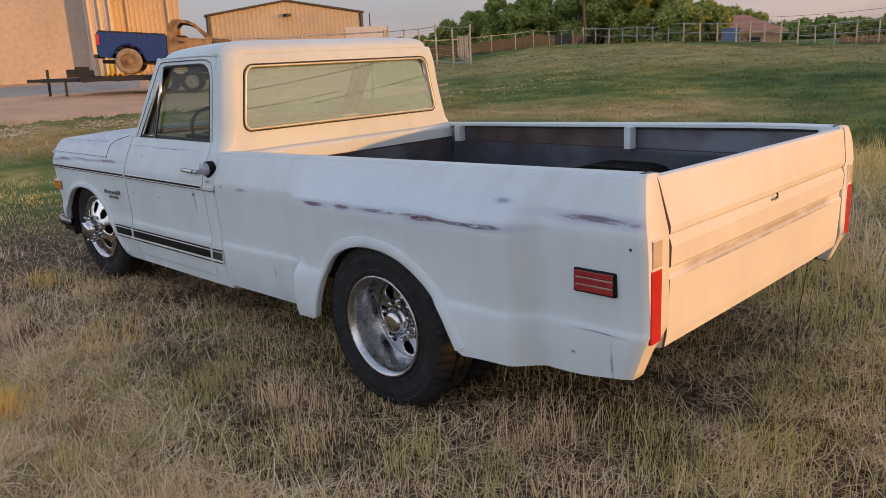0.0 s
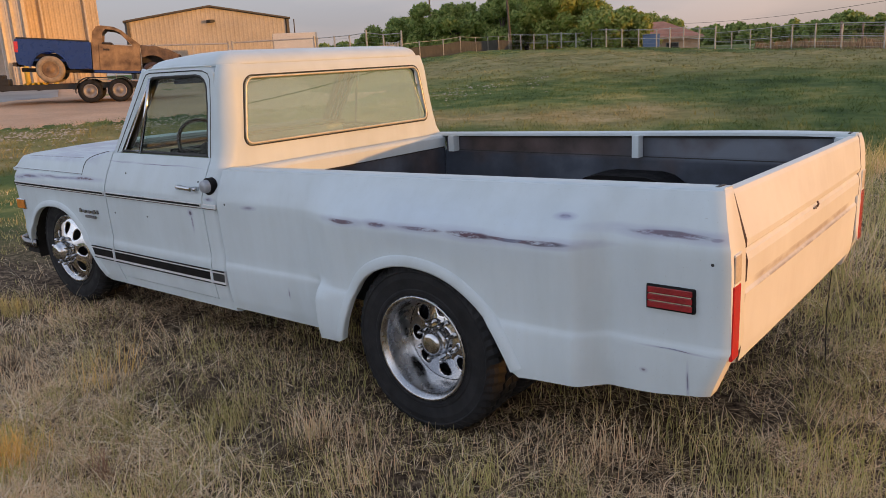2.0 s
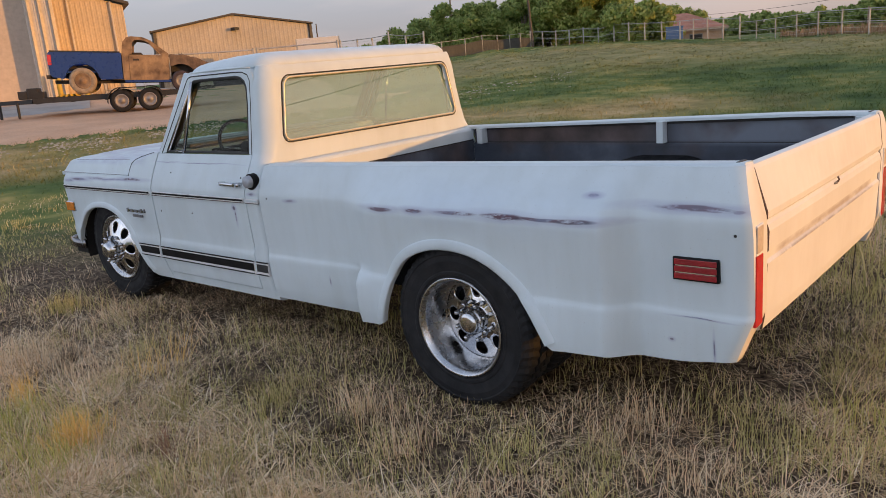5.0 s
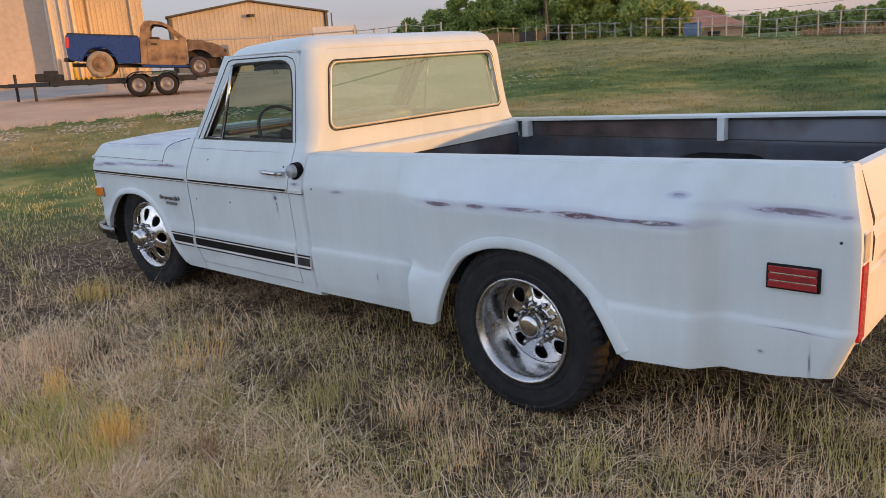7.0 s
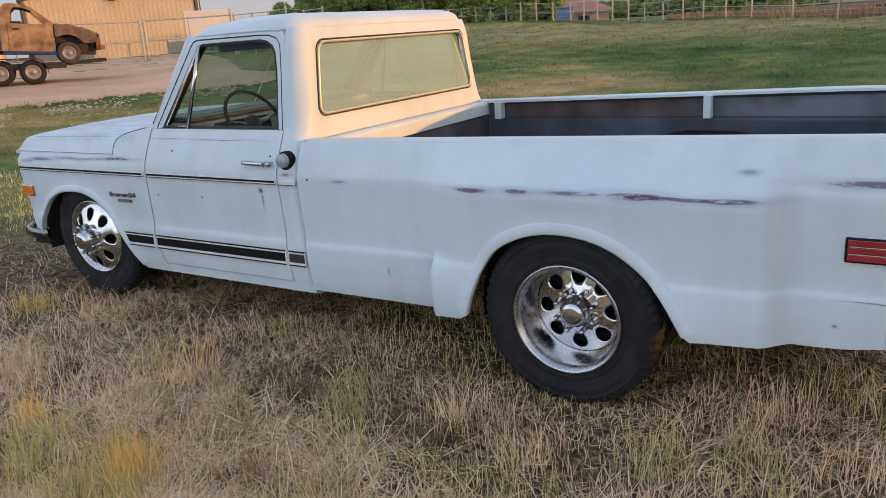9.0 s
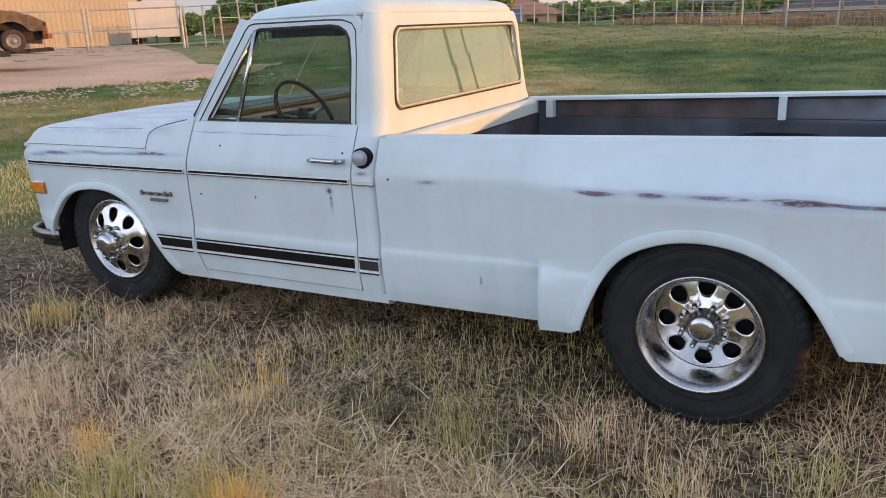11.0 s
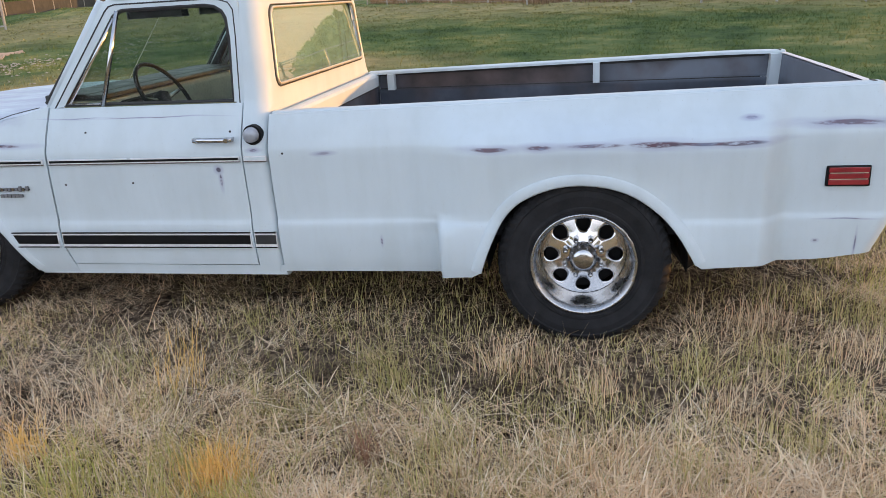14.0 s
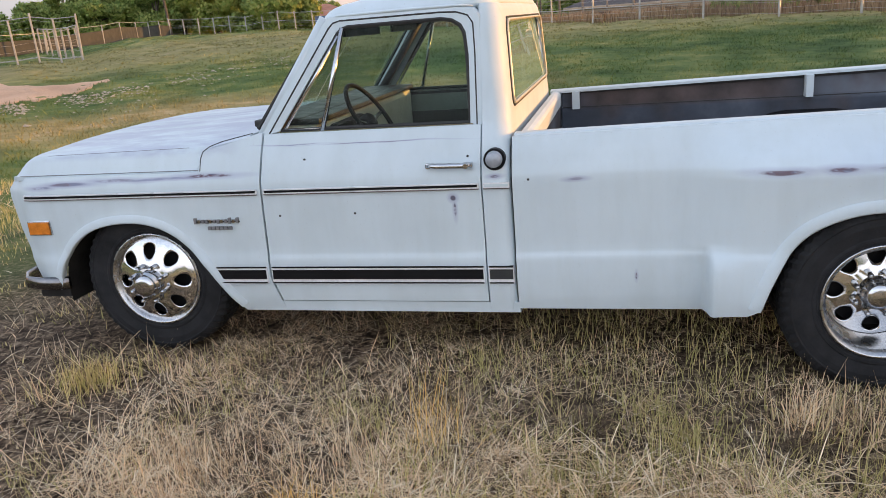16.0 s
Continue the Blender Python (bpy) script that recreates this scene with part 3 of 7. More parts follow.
for i in range(len(radii) - 1):
    for k in range(NA):
        a, b = i * NA + k, i * NA + (k + 1) % NA
        if i == 0:
            gfaces.append((a, a + NA, b + NA))
        else:
            gfaces.append((a, a + NA, b + NA, b))
me = mesh_from("ground", gv, gfaces, True)
me.materials.append(SOIL)
tagged(new("ground", me), "dry mown field of straw and green grass rising to a low bank", "ground", kind="structure")


def patch(name, az0, az1, rin, rout, lift, material, na=70, nr=26, label="", category="ground"):
    """A sheet that lies on the ground between two distances."""
    vs, fs = [], []
    for i in range(na + 1):
        az = az0 + (az1 - az0) * i / na
        a, b = rin(az), rout(az)
        for j in range(nr + 1):
            f = (j / nr) ** 1.5
            x, y = pol(az, a + (b - a) * f)
            vs.append((x, y, gzf(x, y) + lift - (0.05 if j in (0, nr) else 0)))
    for i in range(na):
        for j in range(nr):
            a = i * (nr + 1) + j
            fs.append((a, a + nr + 1, a + nr + 2, a + 1))
    me = mesh_from(name, vs, fs, True)
    me.materials.append(material)
    return tagged(new(name, me), label, category, kind="structure")


def ragged(az, k=1.0):
    return k * (0.5 * math.sin(az * 2.3) + 0.35 * math.sin(az * 5.1 + 1) + 0.3 * math.sin(az * 11.7) + 0.25 * math.sin(az * 19.3 + 2))


patch("dirt_yard", 131, 186, lambda a: interp(a, [(131, 24.2), (134.5, 21.7), (138, 20.8), (145, 20.4), (160, 19.3), (186, 18.0)]) + ragged(a, 0.45),
      lambda a: interp(a, [(131, 24.9), (134.5, 24.4), (136.5, 26), (137.5, 40), (139, 56), (150, 60), (186, 60)]), 0.02, DIRT, 320, 26, label="bare pinkish dirt yard beside the field", category="yard")
patch("concrete_apron", 153.5, 178, lambda a: interp(a, [(153, 31.5), (157, 29.5), (178, 29.0)]), lambda a: 38.0, 0.07, SLAB, 40, 8,
      label="grey concrete apron before the workshop", category="pavement")
# loose stones along the edge of the yard
rng = np.random.default_rng(5)
vs, fs = [], []
for k in range(3000):
    az = rng.uniform(119, 168)
    rr = interp(az, [(119, 25.2), (126, 22.6), (132, 20.6), (143, 19.2), (156, 18.0), (168, 17.4)]) + rng.normal(0, 0.55)
    if k % 6 == 0:
        rr -= abs(rng.normal(0, 1.6))
    if az < 130 and rng.random() < 0.6:
        continue
    if math.sin(az * 1.7) + math.sin(az * 0.9 + 1) + rng.normal(0, 0.8) < -0.2:
        continue
    x, y = pol(az, rr)
    z = gzf(x, y)
    s = rng.uniform(0.014, 0.05) * (1.7 if rng.random() < 0.08 else 1)
    base = len(vs)
    rot = rng.uniform(0, 6.28)
    for dx, dy, dz in ((1, 0, 0), (0.3, 0.9, 0.1), (-0.9, 0.4, 0), (-0.6, -0.8, 0.1), (0.5, -0.8, 0), (0.1, 0.05, 0.5)):
        j = rng.uniform(0.7, 1.25)
        vs.append((x + s * j * (dx * math.cos(rot) - dy * math.sin(rot)), y + s * j * (dx * math.sin(rot) + dy * math.cos(rot)), z + s * dz * 1.1 + 0.012))
    for a in range(5):
        fs.append((base + a, base + (a + 1) % 5, base + 5))
me = mesh_from("loose_stones", vs, fs)
me.materials.append(STONE)
tagged(new("loose_stones", me), "pale limestone rubble strewn along the yard's edge", "stones", kind="stuff")


# ---- buildings ----
def corrugated(bm, p0, p1, z0, ztop, pitch=0.3, depth=0.035):
    """A ribbed metal wall from p0 to p1 (plan), up to ztop(f)."""
    d = Vector((p1[0] - p0[0], p1[1] - p0[1]))
    L = d.length
    d.normalize()
    nrm = Vector((d.y, -d.x))
    n = max(2, int(L / pitch))
    cols = []
    for i in range(n):
        for f, o in ((0.0, 0), (0.55, 0), (0.65, depth), (0.9, depth)):
            cols.append((min(L, (i + f) * L / n), o))
    cols.append((L, 0))
    low, top = [], []
    for s, o in cols:
        q = Vector(p0) + d * s + nrm * o
        low.append(bm.verts.new((q.x, q.y, z0)))
        top.append(bm.verts.new((q.x, q.y, ztop(s / L))))
    for i in range(len(cols) - 1):
        bm.faces.new((low[i], low[i + 1], top[i + 1], top[i]))
    return bm


def slab_poly(bm, pts, off):
    """A prism: pts (3D polygon) pushed along off."""
    a = [bm.verts.new(p) for p in pts]
    b = [bm.verts.new(Vector(p) + Vector(off)) for p in pts]
    n = len(pts)
    bm.faces.new(a)
    bm.faces.new(b[::-1])
    for i in range(n):
        bm.faces.new((a[i], b[i], b[(i + 1) % n], a[(i + 1) % n]))
    return bm


def bar(bm, a, b, w, up=(0, 0, 1)):
    """A square bar between two points."""
    a, b = Vector(a), Vector(b)
    d = (b - a).normalized()
    u = d.cross(Vector(up))
    if u.length < 1e-4:
        u = Vector((1, 0, 0))
    u = u.normalized() * w / 2
    v = d.cross(u).normalized() * w / 2
    pa = [bm.verts.new(a + s * u + t * v) for s, t in ((-1, -1), (1, -1), (1, 1), (-1, 1))]
    pb = [bm.verts.new(b + s * u + t * v) for s, t in ((-1, -1), (1, -1), (1, 1), (-1, 1))]
    bm.faces.new(pa[::-1])
    bm.faces.new(pb)
    for i in range(4):
        bm.faces.new((pa[i], pa[(i + 1) % 4], pb[(i + 1) % 4], pb[i]))
    return bm


def bars(*rows):
    bm = bmesh.new()
    for a, b, w in rows:
        bar(bm, a, b, w)
    return bm


def gable_shed():
    """The beige metal shed beyond the yard."""
    shed = thing("metal_shed", "beige ribbed metal shed with a low gable and dark roof trim", "building")
    L, R = Vector(pol(149.0, 60.5)), Vector(pol(138.45, 63.0))
    d = (R - L).normalized()
    back = Vector((math.cos(radians(147.6)), math.sin(radians(147.6)))) * 18
    z0, ze, zp = 0.6, 5.15, 6.1
    bm = bmesh.new()
    corrugated(bm, L, R, z0, lambda f: ze + (zp - ze) * (1 - abs(2 * f - 1)), 0.33, 0.018)
    part("front_wall", bm, SHED_SIDING, shed)
    bm = bmesh.new()
    corrugated(bm, R, R + back, z0, lambda f: ze, 0.33, 0.018)
    part("side_wall", bm, SHED_SIDING, shed)
    bm = bmesh.new()
    corrugated(bm, L + back, L, z0, lambda f: ze, 0.33, 0.018)
    part("side_wall", bm, SHED_SIDING, shed)
    M = (L + R) / 2
    for a, b in ((L - d * 0.25, M), (M, R + d * 0.25)):
        za, zb = (ze - 0.02, zp) if b == M else (zp, ze - 0.02)
        f = -back.normalized() * 0.25
        bm = bmesh.new()
        slab_poly(bm, [(a.x + f.x, a.y + f.y, za + 0.02), (b.x + f.x, b.y + f.y, zb + 0.02), (b.x + back.x, b.y + back.y, zb + 0.02), (a.x + back.x, a.y + back.y, za + 0.02)], (0, 0, 0.12))
        part("roof", bm, ROOF_EDGE, shed)
    for a, zz in ((L, ze), (R, ze)):
        bm = boxes((a.x - 0.12, a.x + 0.12, a.y - 0.12, a.y + 0.12, z0, zz))
        part("corner_trim", bm, ROOF_EDGE, shed)
    q = M - back.normalized() * 0.3
    lamp = part("wall_lamp", boxes((q.x - 0.25, q.x + 0.25, q.y - 0.2, q.y + 0.2, 5.0, 5.2)), TRAILER_STEEL, shed)
    return shed


gable_shed()


def workshop():
    """The tall workshop: a pale flat wall and a ribbed wing that takes the sun."""
    w = thing("workshop", "tall metal workshop with a pale roll door and ribbed siding", "building")
    n = Vector((math.cos(radians(-24)), math.sin(radians(-24))))
    t = Vector((-n.y, n.x))
    A = Vector(pol(150.55, 45.0))
    B = A - t * 3.4
    z0, ze = 0.8, 5.75
    bm = bmesh.new()
    corrugated(bm, B, A, z0, lambda f: ze + (1 - f) * 1.1 + 0.0, 0.24, 0.016)
    part("ribbed_wall", bm, SIDING, w)
    bm = bmesh.new()
    corrugated(bm, A, A - n * 14, z0, lambda f: ze, 0.3, 0.016)
    part("side_wall", bm, SIDING, w)
    for f in (0.18, 0.78):
        q = A - t * 3.4 * f + n * 0.1
        part("downpipe", tube([(q.x, q.y, z0), (q.x, q.y, ze + f * 1.1)], 0.06, 8), SIDING_PALE, w)
    bm = bmesh.new()
    a, b = A + t * 0.3 + n * 0.3, B + n * 0.3
    slab_poly(bm, [(a.x, a.y, ze), (b.x, b.y, ze + 1.18), (b.x - n.x * 14, b.y - n.y * 14, ze + 1.18), (a.x - n.x * 14, a.y - n.y * 14, ze)], (0, 0, 0.14))
    part("roof", bm, ROOF_EDGE, w)
    # the near block stands forward of the wing
    C = B + n * 5.0
    bm = bmesh.new()
    corrugated(bm, B, C, z0, lambda f: 8.5, 0.25, 0.016)
    part("return_wall", bm, SIDING, w)
    D = C - t * 1.15
    bm = bmesh.new()
    corrugated(bm, D, C, z0, lambda f: 8.5, 0.2, 0.02)
    part("corner_wall", bm, SIDING_PALE, w)
    E1 = D - n * 0.9
    bm = bmesh.new()
    corrugated(bm, E1, D, z0, lambda f: 8.5, 0.3, 0.03)
    part("reveal", bm, SIDING_PALE, w)
    F = E1 - t * 12
    bm = bmesh.new()
    slab_poly(bm, [(F.x, F.y, z0), (E1.x, E1.y, z0), (E1.x, E1.y, 8.5), (F.x, F.y, 8.5)], (-n.x * 0.3, -n.y * 0.3, 0))
    part("roll_door", bm, WALL_PALE, w, "pale smooth roll door")
    for k in range(3):
        q = C - t * (0.1 + 0.45 * k) + n * 0.06
        part("corner_post", boxes((q.x - 0.06, q.x + 0.06, q.y - 0.06, q.y + 0.06, z0, 8.5)), SIDING, w)
    bm = bmesh.new()
    slab_poly(bm, [(C.x, C.y, 8.5), (F.x + n.x, F.y + n.y, 8.5), (F.x - n.x * 14, F.y - n.y * 14, 8.5), (B.x - n.x * 9, B.y - n.y * 9, 8.5)], (0, 0, 0.2))
    part("roof", bm, ROOF_EDGE, w)
    # bollards before the corner
    for off, h, lab in ((-0.35, 1.15, 1), (0.75, 0.5, 0)):
        q = C + n * 0.7 + t * off
        z = gzf(q.x, q.y)
        bo = thing("bollard", "yellow painted steel bollard before the workshop corner", "bollard", "yard bollards")
        part("pipe", tube([(q.x, q.y, z - 0.1), (q.x, q.y, z + h), (q.x, q.y, z + h + 0.06)], [0.11, 0.11, 0.06], 12), YELLOW, bo, smooth=True)


workshop()


def oriented(az, r, lift=0.0, turn=0.0):
    """Axes at a place: u to the right as seen from the walk, v away from it."""
    x, y = pol(az, r)
    return Matrix.Translation((x, y, gzf(x, y) + lift)) @ Matrix.Rotation(radians(az - 90 + turn), 4, "Z")


def box_trailer():
    bt = thing("box_trailer", "white enclosed cargo trailer parked beside the shed", "trailer", at=oriented(137.9, 51))
    part("body", boxes((-1.35, 1.35, 0, 4.5, 0.45, 2.5)), BOX_WHITE, bt, bevel=0.03)
    for x in (-1.36, 1.36):
        part("corner_strip", boxes((x - 0.03, x + 0.03, -0.02, 0.03, 0.45, 2.5)), GALV, bt)
    for x in (-1.1, 1.1):
        wh = lathe([(0.05, 0.0), (0.2, -0.01), (0.3, -0.02), (0.32, 0.08), (0.3, 0.2), (0.05, 0.2)], 20)
        bmesh.ops.translate(wh, verts=wh.verts, vec=(x, 1.2, 0.32))
        part("wheel", wh, RUBBER, bt)
    part("hitch", bars(((0, 0, 0.5), (0, -1.1, 0.5), 0.1), ((0, -0.9, 0.5), (0, -0.9, 0.0), 0.08)), TRAILER_STEEL, bt)


box_trailer()


# ---- fences ----
def fence(name, label, spots, height, pitch, rails, material, post_r, infill=None, group=""):
    """Posts and rails along a run of (bearing, distance) spots, or plan places."""
    fe = thing(name, label, "fence")
    pts = [Vector(pol(*s)) for s in spots]
    run = []
    for a, b in zip(pts, pts[1:]):
        n = max(1, round((b - a).length / pitch))
        run += [a.lerp(b, i / n) for i in range(n)]
    run.append(pts[-1])
    for q in run:
        z = gzf(q.x, q.y)
        k = height * random.uniform(0.96, 1.05)
        lean = random.uniform(-0.03, 0.03)
        part("post", tube([(q.x, q.y, z - 0.2), (q.x + lean, q.y + lean, z + k)], post_r, 6), material, fe)
    for h in rails:
        pp = [(q.x, q.y, gzf(q.x, q.y) + height * h) for q in run]
        part("rail", tube(pp, 0.022, 5), material, fe)
    if infill:
        for a, b in zip(run, run[1:]):
            if infill(a):
                bm = bmesh.new()
                za, zb = gzf(a.x, a.y), gzf(b.x, b.y)
                slab_poly(bm, [(a.x, a.y, za - 0.1), (b.x, b.y, zb - 0.1), (b.x, b.y, zb + height * 0.7), (a.x, a.y, za + height * 0.7)], (0.01, 0.02, 0))
                part("screen", bm, SHADE_CLOTH, fe, "grey wind screen cloth")
    else:
        # thin wire strands
        for h in np.linspace(0.12, 0.9, 6):
            pp = [(q.x, q.y, gzf(q.x, q.y) + height * h) for q in run]
            part("wire", tube(pp, 0.006, 4), material, fe)
    return fe


fence("chain_link_fence", "pale pipe fence along the crest of the grassy bank", [(108.6, 58.5), (105, 51.0), (100.7, 44.0), (98.2, 41), (92.6, 36.0), (84, 31.5), (74, 28.5), (60, 27)], 1.25, 3.05, (0.98, 0.5), GALV, 0.045)
fence("boundary_fence", "pipe and mesh fence running along the far bank", [(134, 58.5), (131, 61.0), (127.5, 66), (125.2, 74), (122.9, 84)], 1.3, 3.6, (0.98,), GALV, 0.05, infill=lambda q: True)
fence("picket_fence", "weathered fence behind the crest of the bank", [(122.9, 84.0), (117, 74), (112.5, 66), (108.6, 58.5)], 1.6, 2.2, (0.95, 0.5), GALV, 0.06)
fence("paling_fence", "dark weathered timber paling fence behind the field", [(101, 58), (92, 49), (84, 43), (74, 40), (60, 40)], 1.4, 2.0, (0.9, 0.3), WEATHERED, 0.07)


def gate(name, a, b, label):
    """A pipe-frame gate or panel with bars."""
    g = thing(name, label, "gate", "yard gates")
    A, B = Vector(pol(*a)), Vector(pol(*b))
    za, zb = gzf(A.x, A.y), gzf(B.x, B.y)
    for q, z in ((A, za), (B, zb)):
        part("post", tube([(q.x, q.y, z - 0.2), (q.x, q.y, z + 2.05)], 0.07, 8), GALV, g)
    for h in (0.25, 1.0, 1.95):
        part("rail", tube([(A.x, A.y, za + h), (B.x, B.y, zb + h)], 0.035, 6), GALV, g)
    n = max(2, int((B - A).length / 1.5))
    for i in range(1, n):
        q = A.lerp(B, i / n)
        z = za + (zb - za) * i / n
        part("upright", tube([(q.x, q.y, z + 0.25), (q.x, q.y, z + 1.95)], 0.025, 6), GALV, g)
    return g


gate("yard_gate", (152.5, 43.5), (147.4, 43.0), "galvanised pipe gate across the dirt yard")
gate("yard_gate", (147.2, 43.0), (142.35, 42.5), "galvanised pipe gate across the dirt yard")
gate("yard_gate", (142.1, 42.5), (136.4, 42.0), "galvanised pipe gate across the dirt yard")
fence("yard_fence", "pale upright bar fence at the yard's corner", [(136.2, 42.0), (130.2, 40.5)], 2.0, 0.9, (0.97, 0.1), GALV, 0.045)
fence("yard_fence", "pale upright bar fence at the yard's corner", [(130.2, 40.7), (131.5, 58)], 1.6, 3.0, (0.97,), GALV, 0.05)


# ---- wrecked pickup on its trailer ----
def wheel_simple(bm_name, parent, x, y, z, r, width, tyre, hub):
    w = part("wheel", boxes((x - 0.04, x + 0.04, y + 0.05, y + width - 0.05, z - 0.04, z + 0.04)), TRAILER_STEEL, parent)
    bm = lathe([(r * 0.58, 0.03), (r * 0.7, 0.0), (r * 0.92, 0.01), (r, 0.05), (r, width - 0.05), (r * 0.92, width), (r * 0.58, width)], 36)
    bmesh.ops.translate(bm, verts=bm.verts, vec=(x, y, z))
    part("tyre", bm, tyre, w, smooth=True)
    bm = lathe([(0.0001, 0.03), (r * 0.15, 0.03), (r * 0.2, 0.05), (r * 0.4, 0.055), (r * 0.5, 0.03), (r * 0.6, 0.02), (r * 0.6, 0.1)], 28)
    bmesh.ops.translate(bm, verts=bm.verts, vec=(x, y, z))
    part("rim", bm, hub, w, smooth=True)
    return w


def outline_slab(pts, y0, y1):
    """An (x, z) outline pushed from y0 to y1."""
    bm = bmesh.new()
    slab_poly(bm, [(x, y0, z) for x, z in pts], (0, y1 - y0, 0))
    return bm


def arch(cx, cz, r, a0, a1, n=10):
    return [(cx + r * math.cos(radians(a0 + (a1 - a0) * i / n)), cz + r * math.sin(radians(a0 + (a1 - a0) * i / n))) for i in range(n + 1)]


TR_AT = oriented(150.45, 26.6, 0.02, -2.0) @ Matrix.Rotation(radians(1.3), 4, "Y")


def flat_trailer():
    t = thing("car_trailer", "black steel tandem axle car trailer standing in the dirt yard", "trailer", at=TR_AT)
    for y in (0.0, 1.9):
        part("side_rail", boxes((-3.0, 1.35, y, y + 0.1, 0.44, 0.6)), TRAILER_STEEL, t)
    n = 11
    for i in range(n):
        part("deck_plank", boxes((-2.95, 1.3, 0.11 + i * 0.162, 0.11 + i * 0.162 + 0.15, 0.52, 0.57)), DECK_WOOD, t)
    for x in (-2.9, -1.9, -0.9, 0.9):
        part("cross_member", boxes((x - 0.04, x + 0.04, 0.1, 1.9, 0.42, 0.515)), TRAILER_STEEL, t)
    part("tongue", bars(((-3.0, 0.1, 0.5), (-4.3, 0.95, 0.5), 0.12), ((-3.0, 1.9, 0.5), (-4.3, 0.95, 0.5), 0.12), ((-4.25, 0.95, 0.5), (-4.75, 0.95, 0.5), 0.1)), TRAILER_STEEL, t)
    part("jack", tube([(-4.1, 0.85, 0.0), (-4.1, 0.85, 0.85)], 0.045, 8), TRAILER_STEEL, t)
    part("jack_leg", tube([(-3.5, 0.35, 0.0), (-3.5, 0.35, 0.5)], 0.04, 8), TRAILER_STEEL, t)
    for i, (x, s) in enumerate(((-3.35, 0.26), (-3.05, 0.34), (-2.85, 0.22))):
        part("winch_box", boxes((x - s / 2, x + s / 2, 0.55, 1.25, 0.58, 0.58 + s)), TRAILER_STEEL, t, bevel=0.03)
    part("strap_pile", tube([(-2.3 + 0.05 * i, 0.3 + 0.12 * math.sin(i * 2.1), 0.6 + 0.05 * abs(math.sin(i * 1.3))) for i in range(14)], 0.035, 6), YELLOW, t, "heap of yellow tie-down straps")
    part("ramp", bars(((1.35, 0.2, 0.55), (2.5, 0.2, 0.62), 0.1), ((1.35, 0.8, 0.55), (2.5, 0.8, 0.62), 0.1), ((1.35, 1.8, 0.55), (2.5, 1.8, 0.62), 0.1), ((2.45, 0.1, 0.62), (2.45, 1.9, 0.62), 0.1), ((1.9, 0.1, 0.58), (1.9, 1.9, 0.58), 0.08)), TRAILER_STEEL, t)
    for x in (-0.425, 0.425):
        for y in (-0.16, 1.95):
            wheel_simple("wheel", t, x, y, 0.36, 0.36, 0.2, RUBBER, DUSTY_HUB)
    for y in (-0.2, 1.93):
        pts = arch(-0.425, 0.36, 0.43, 185, 75, 8) + arch(0.425, 0.36, 0.43, 105, -5, 8)
        inner = [(x * 0.985, z - 0.03) for x, z in pts][::-1]
        part("mudguard", outline_slab(pts + inner, y, y + 0.26), TRAILER_STEEL, t)
    return t


flat_trailer()


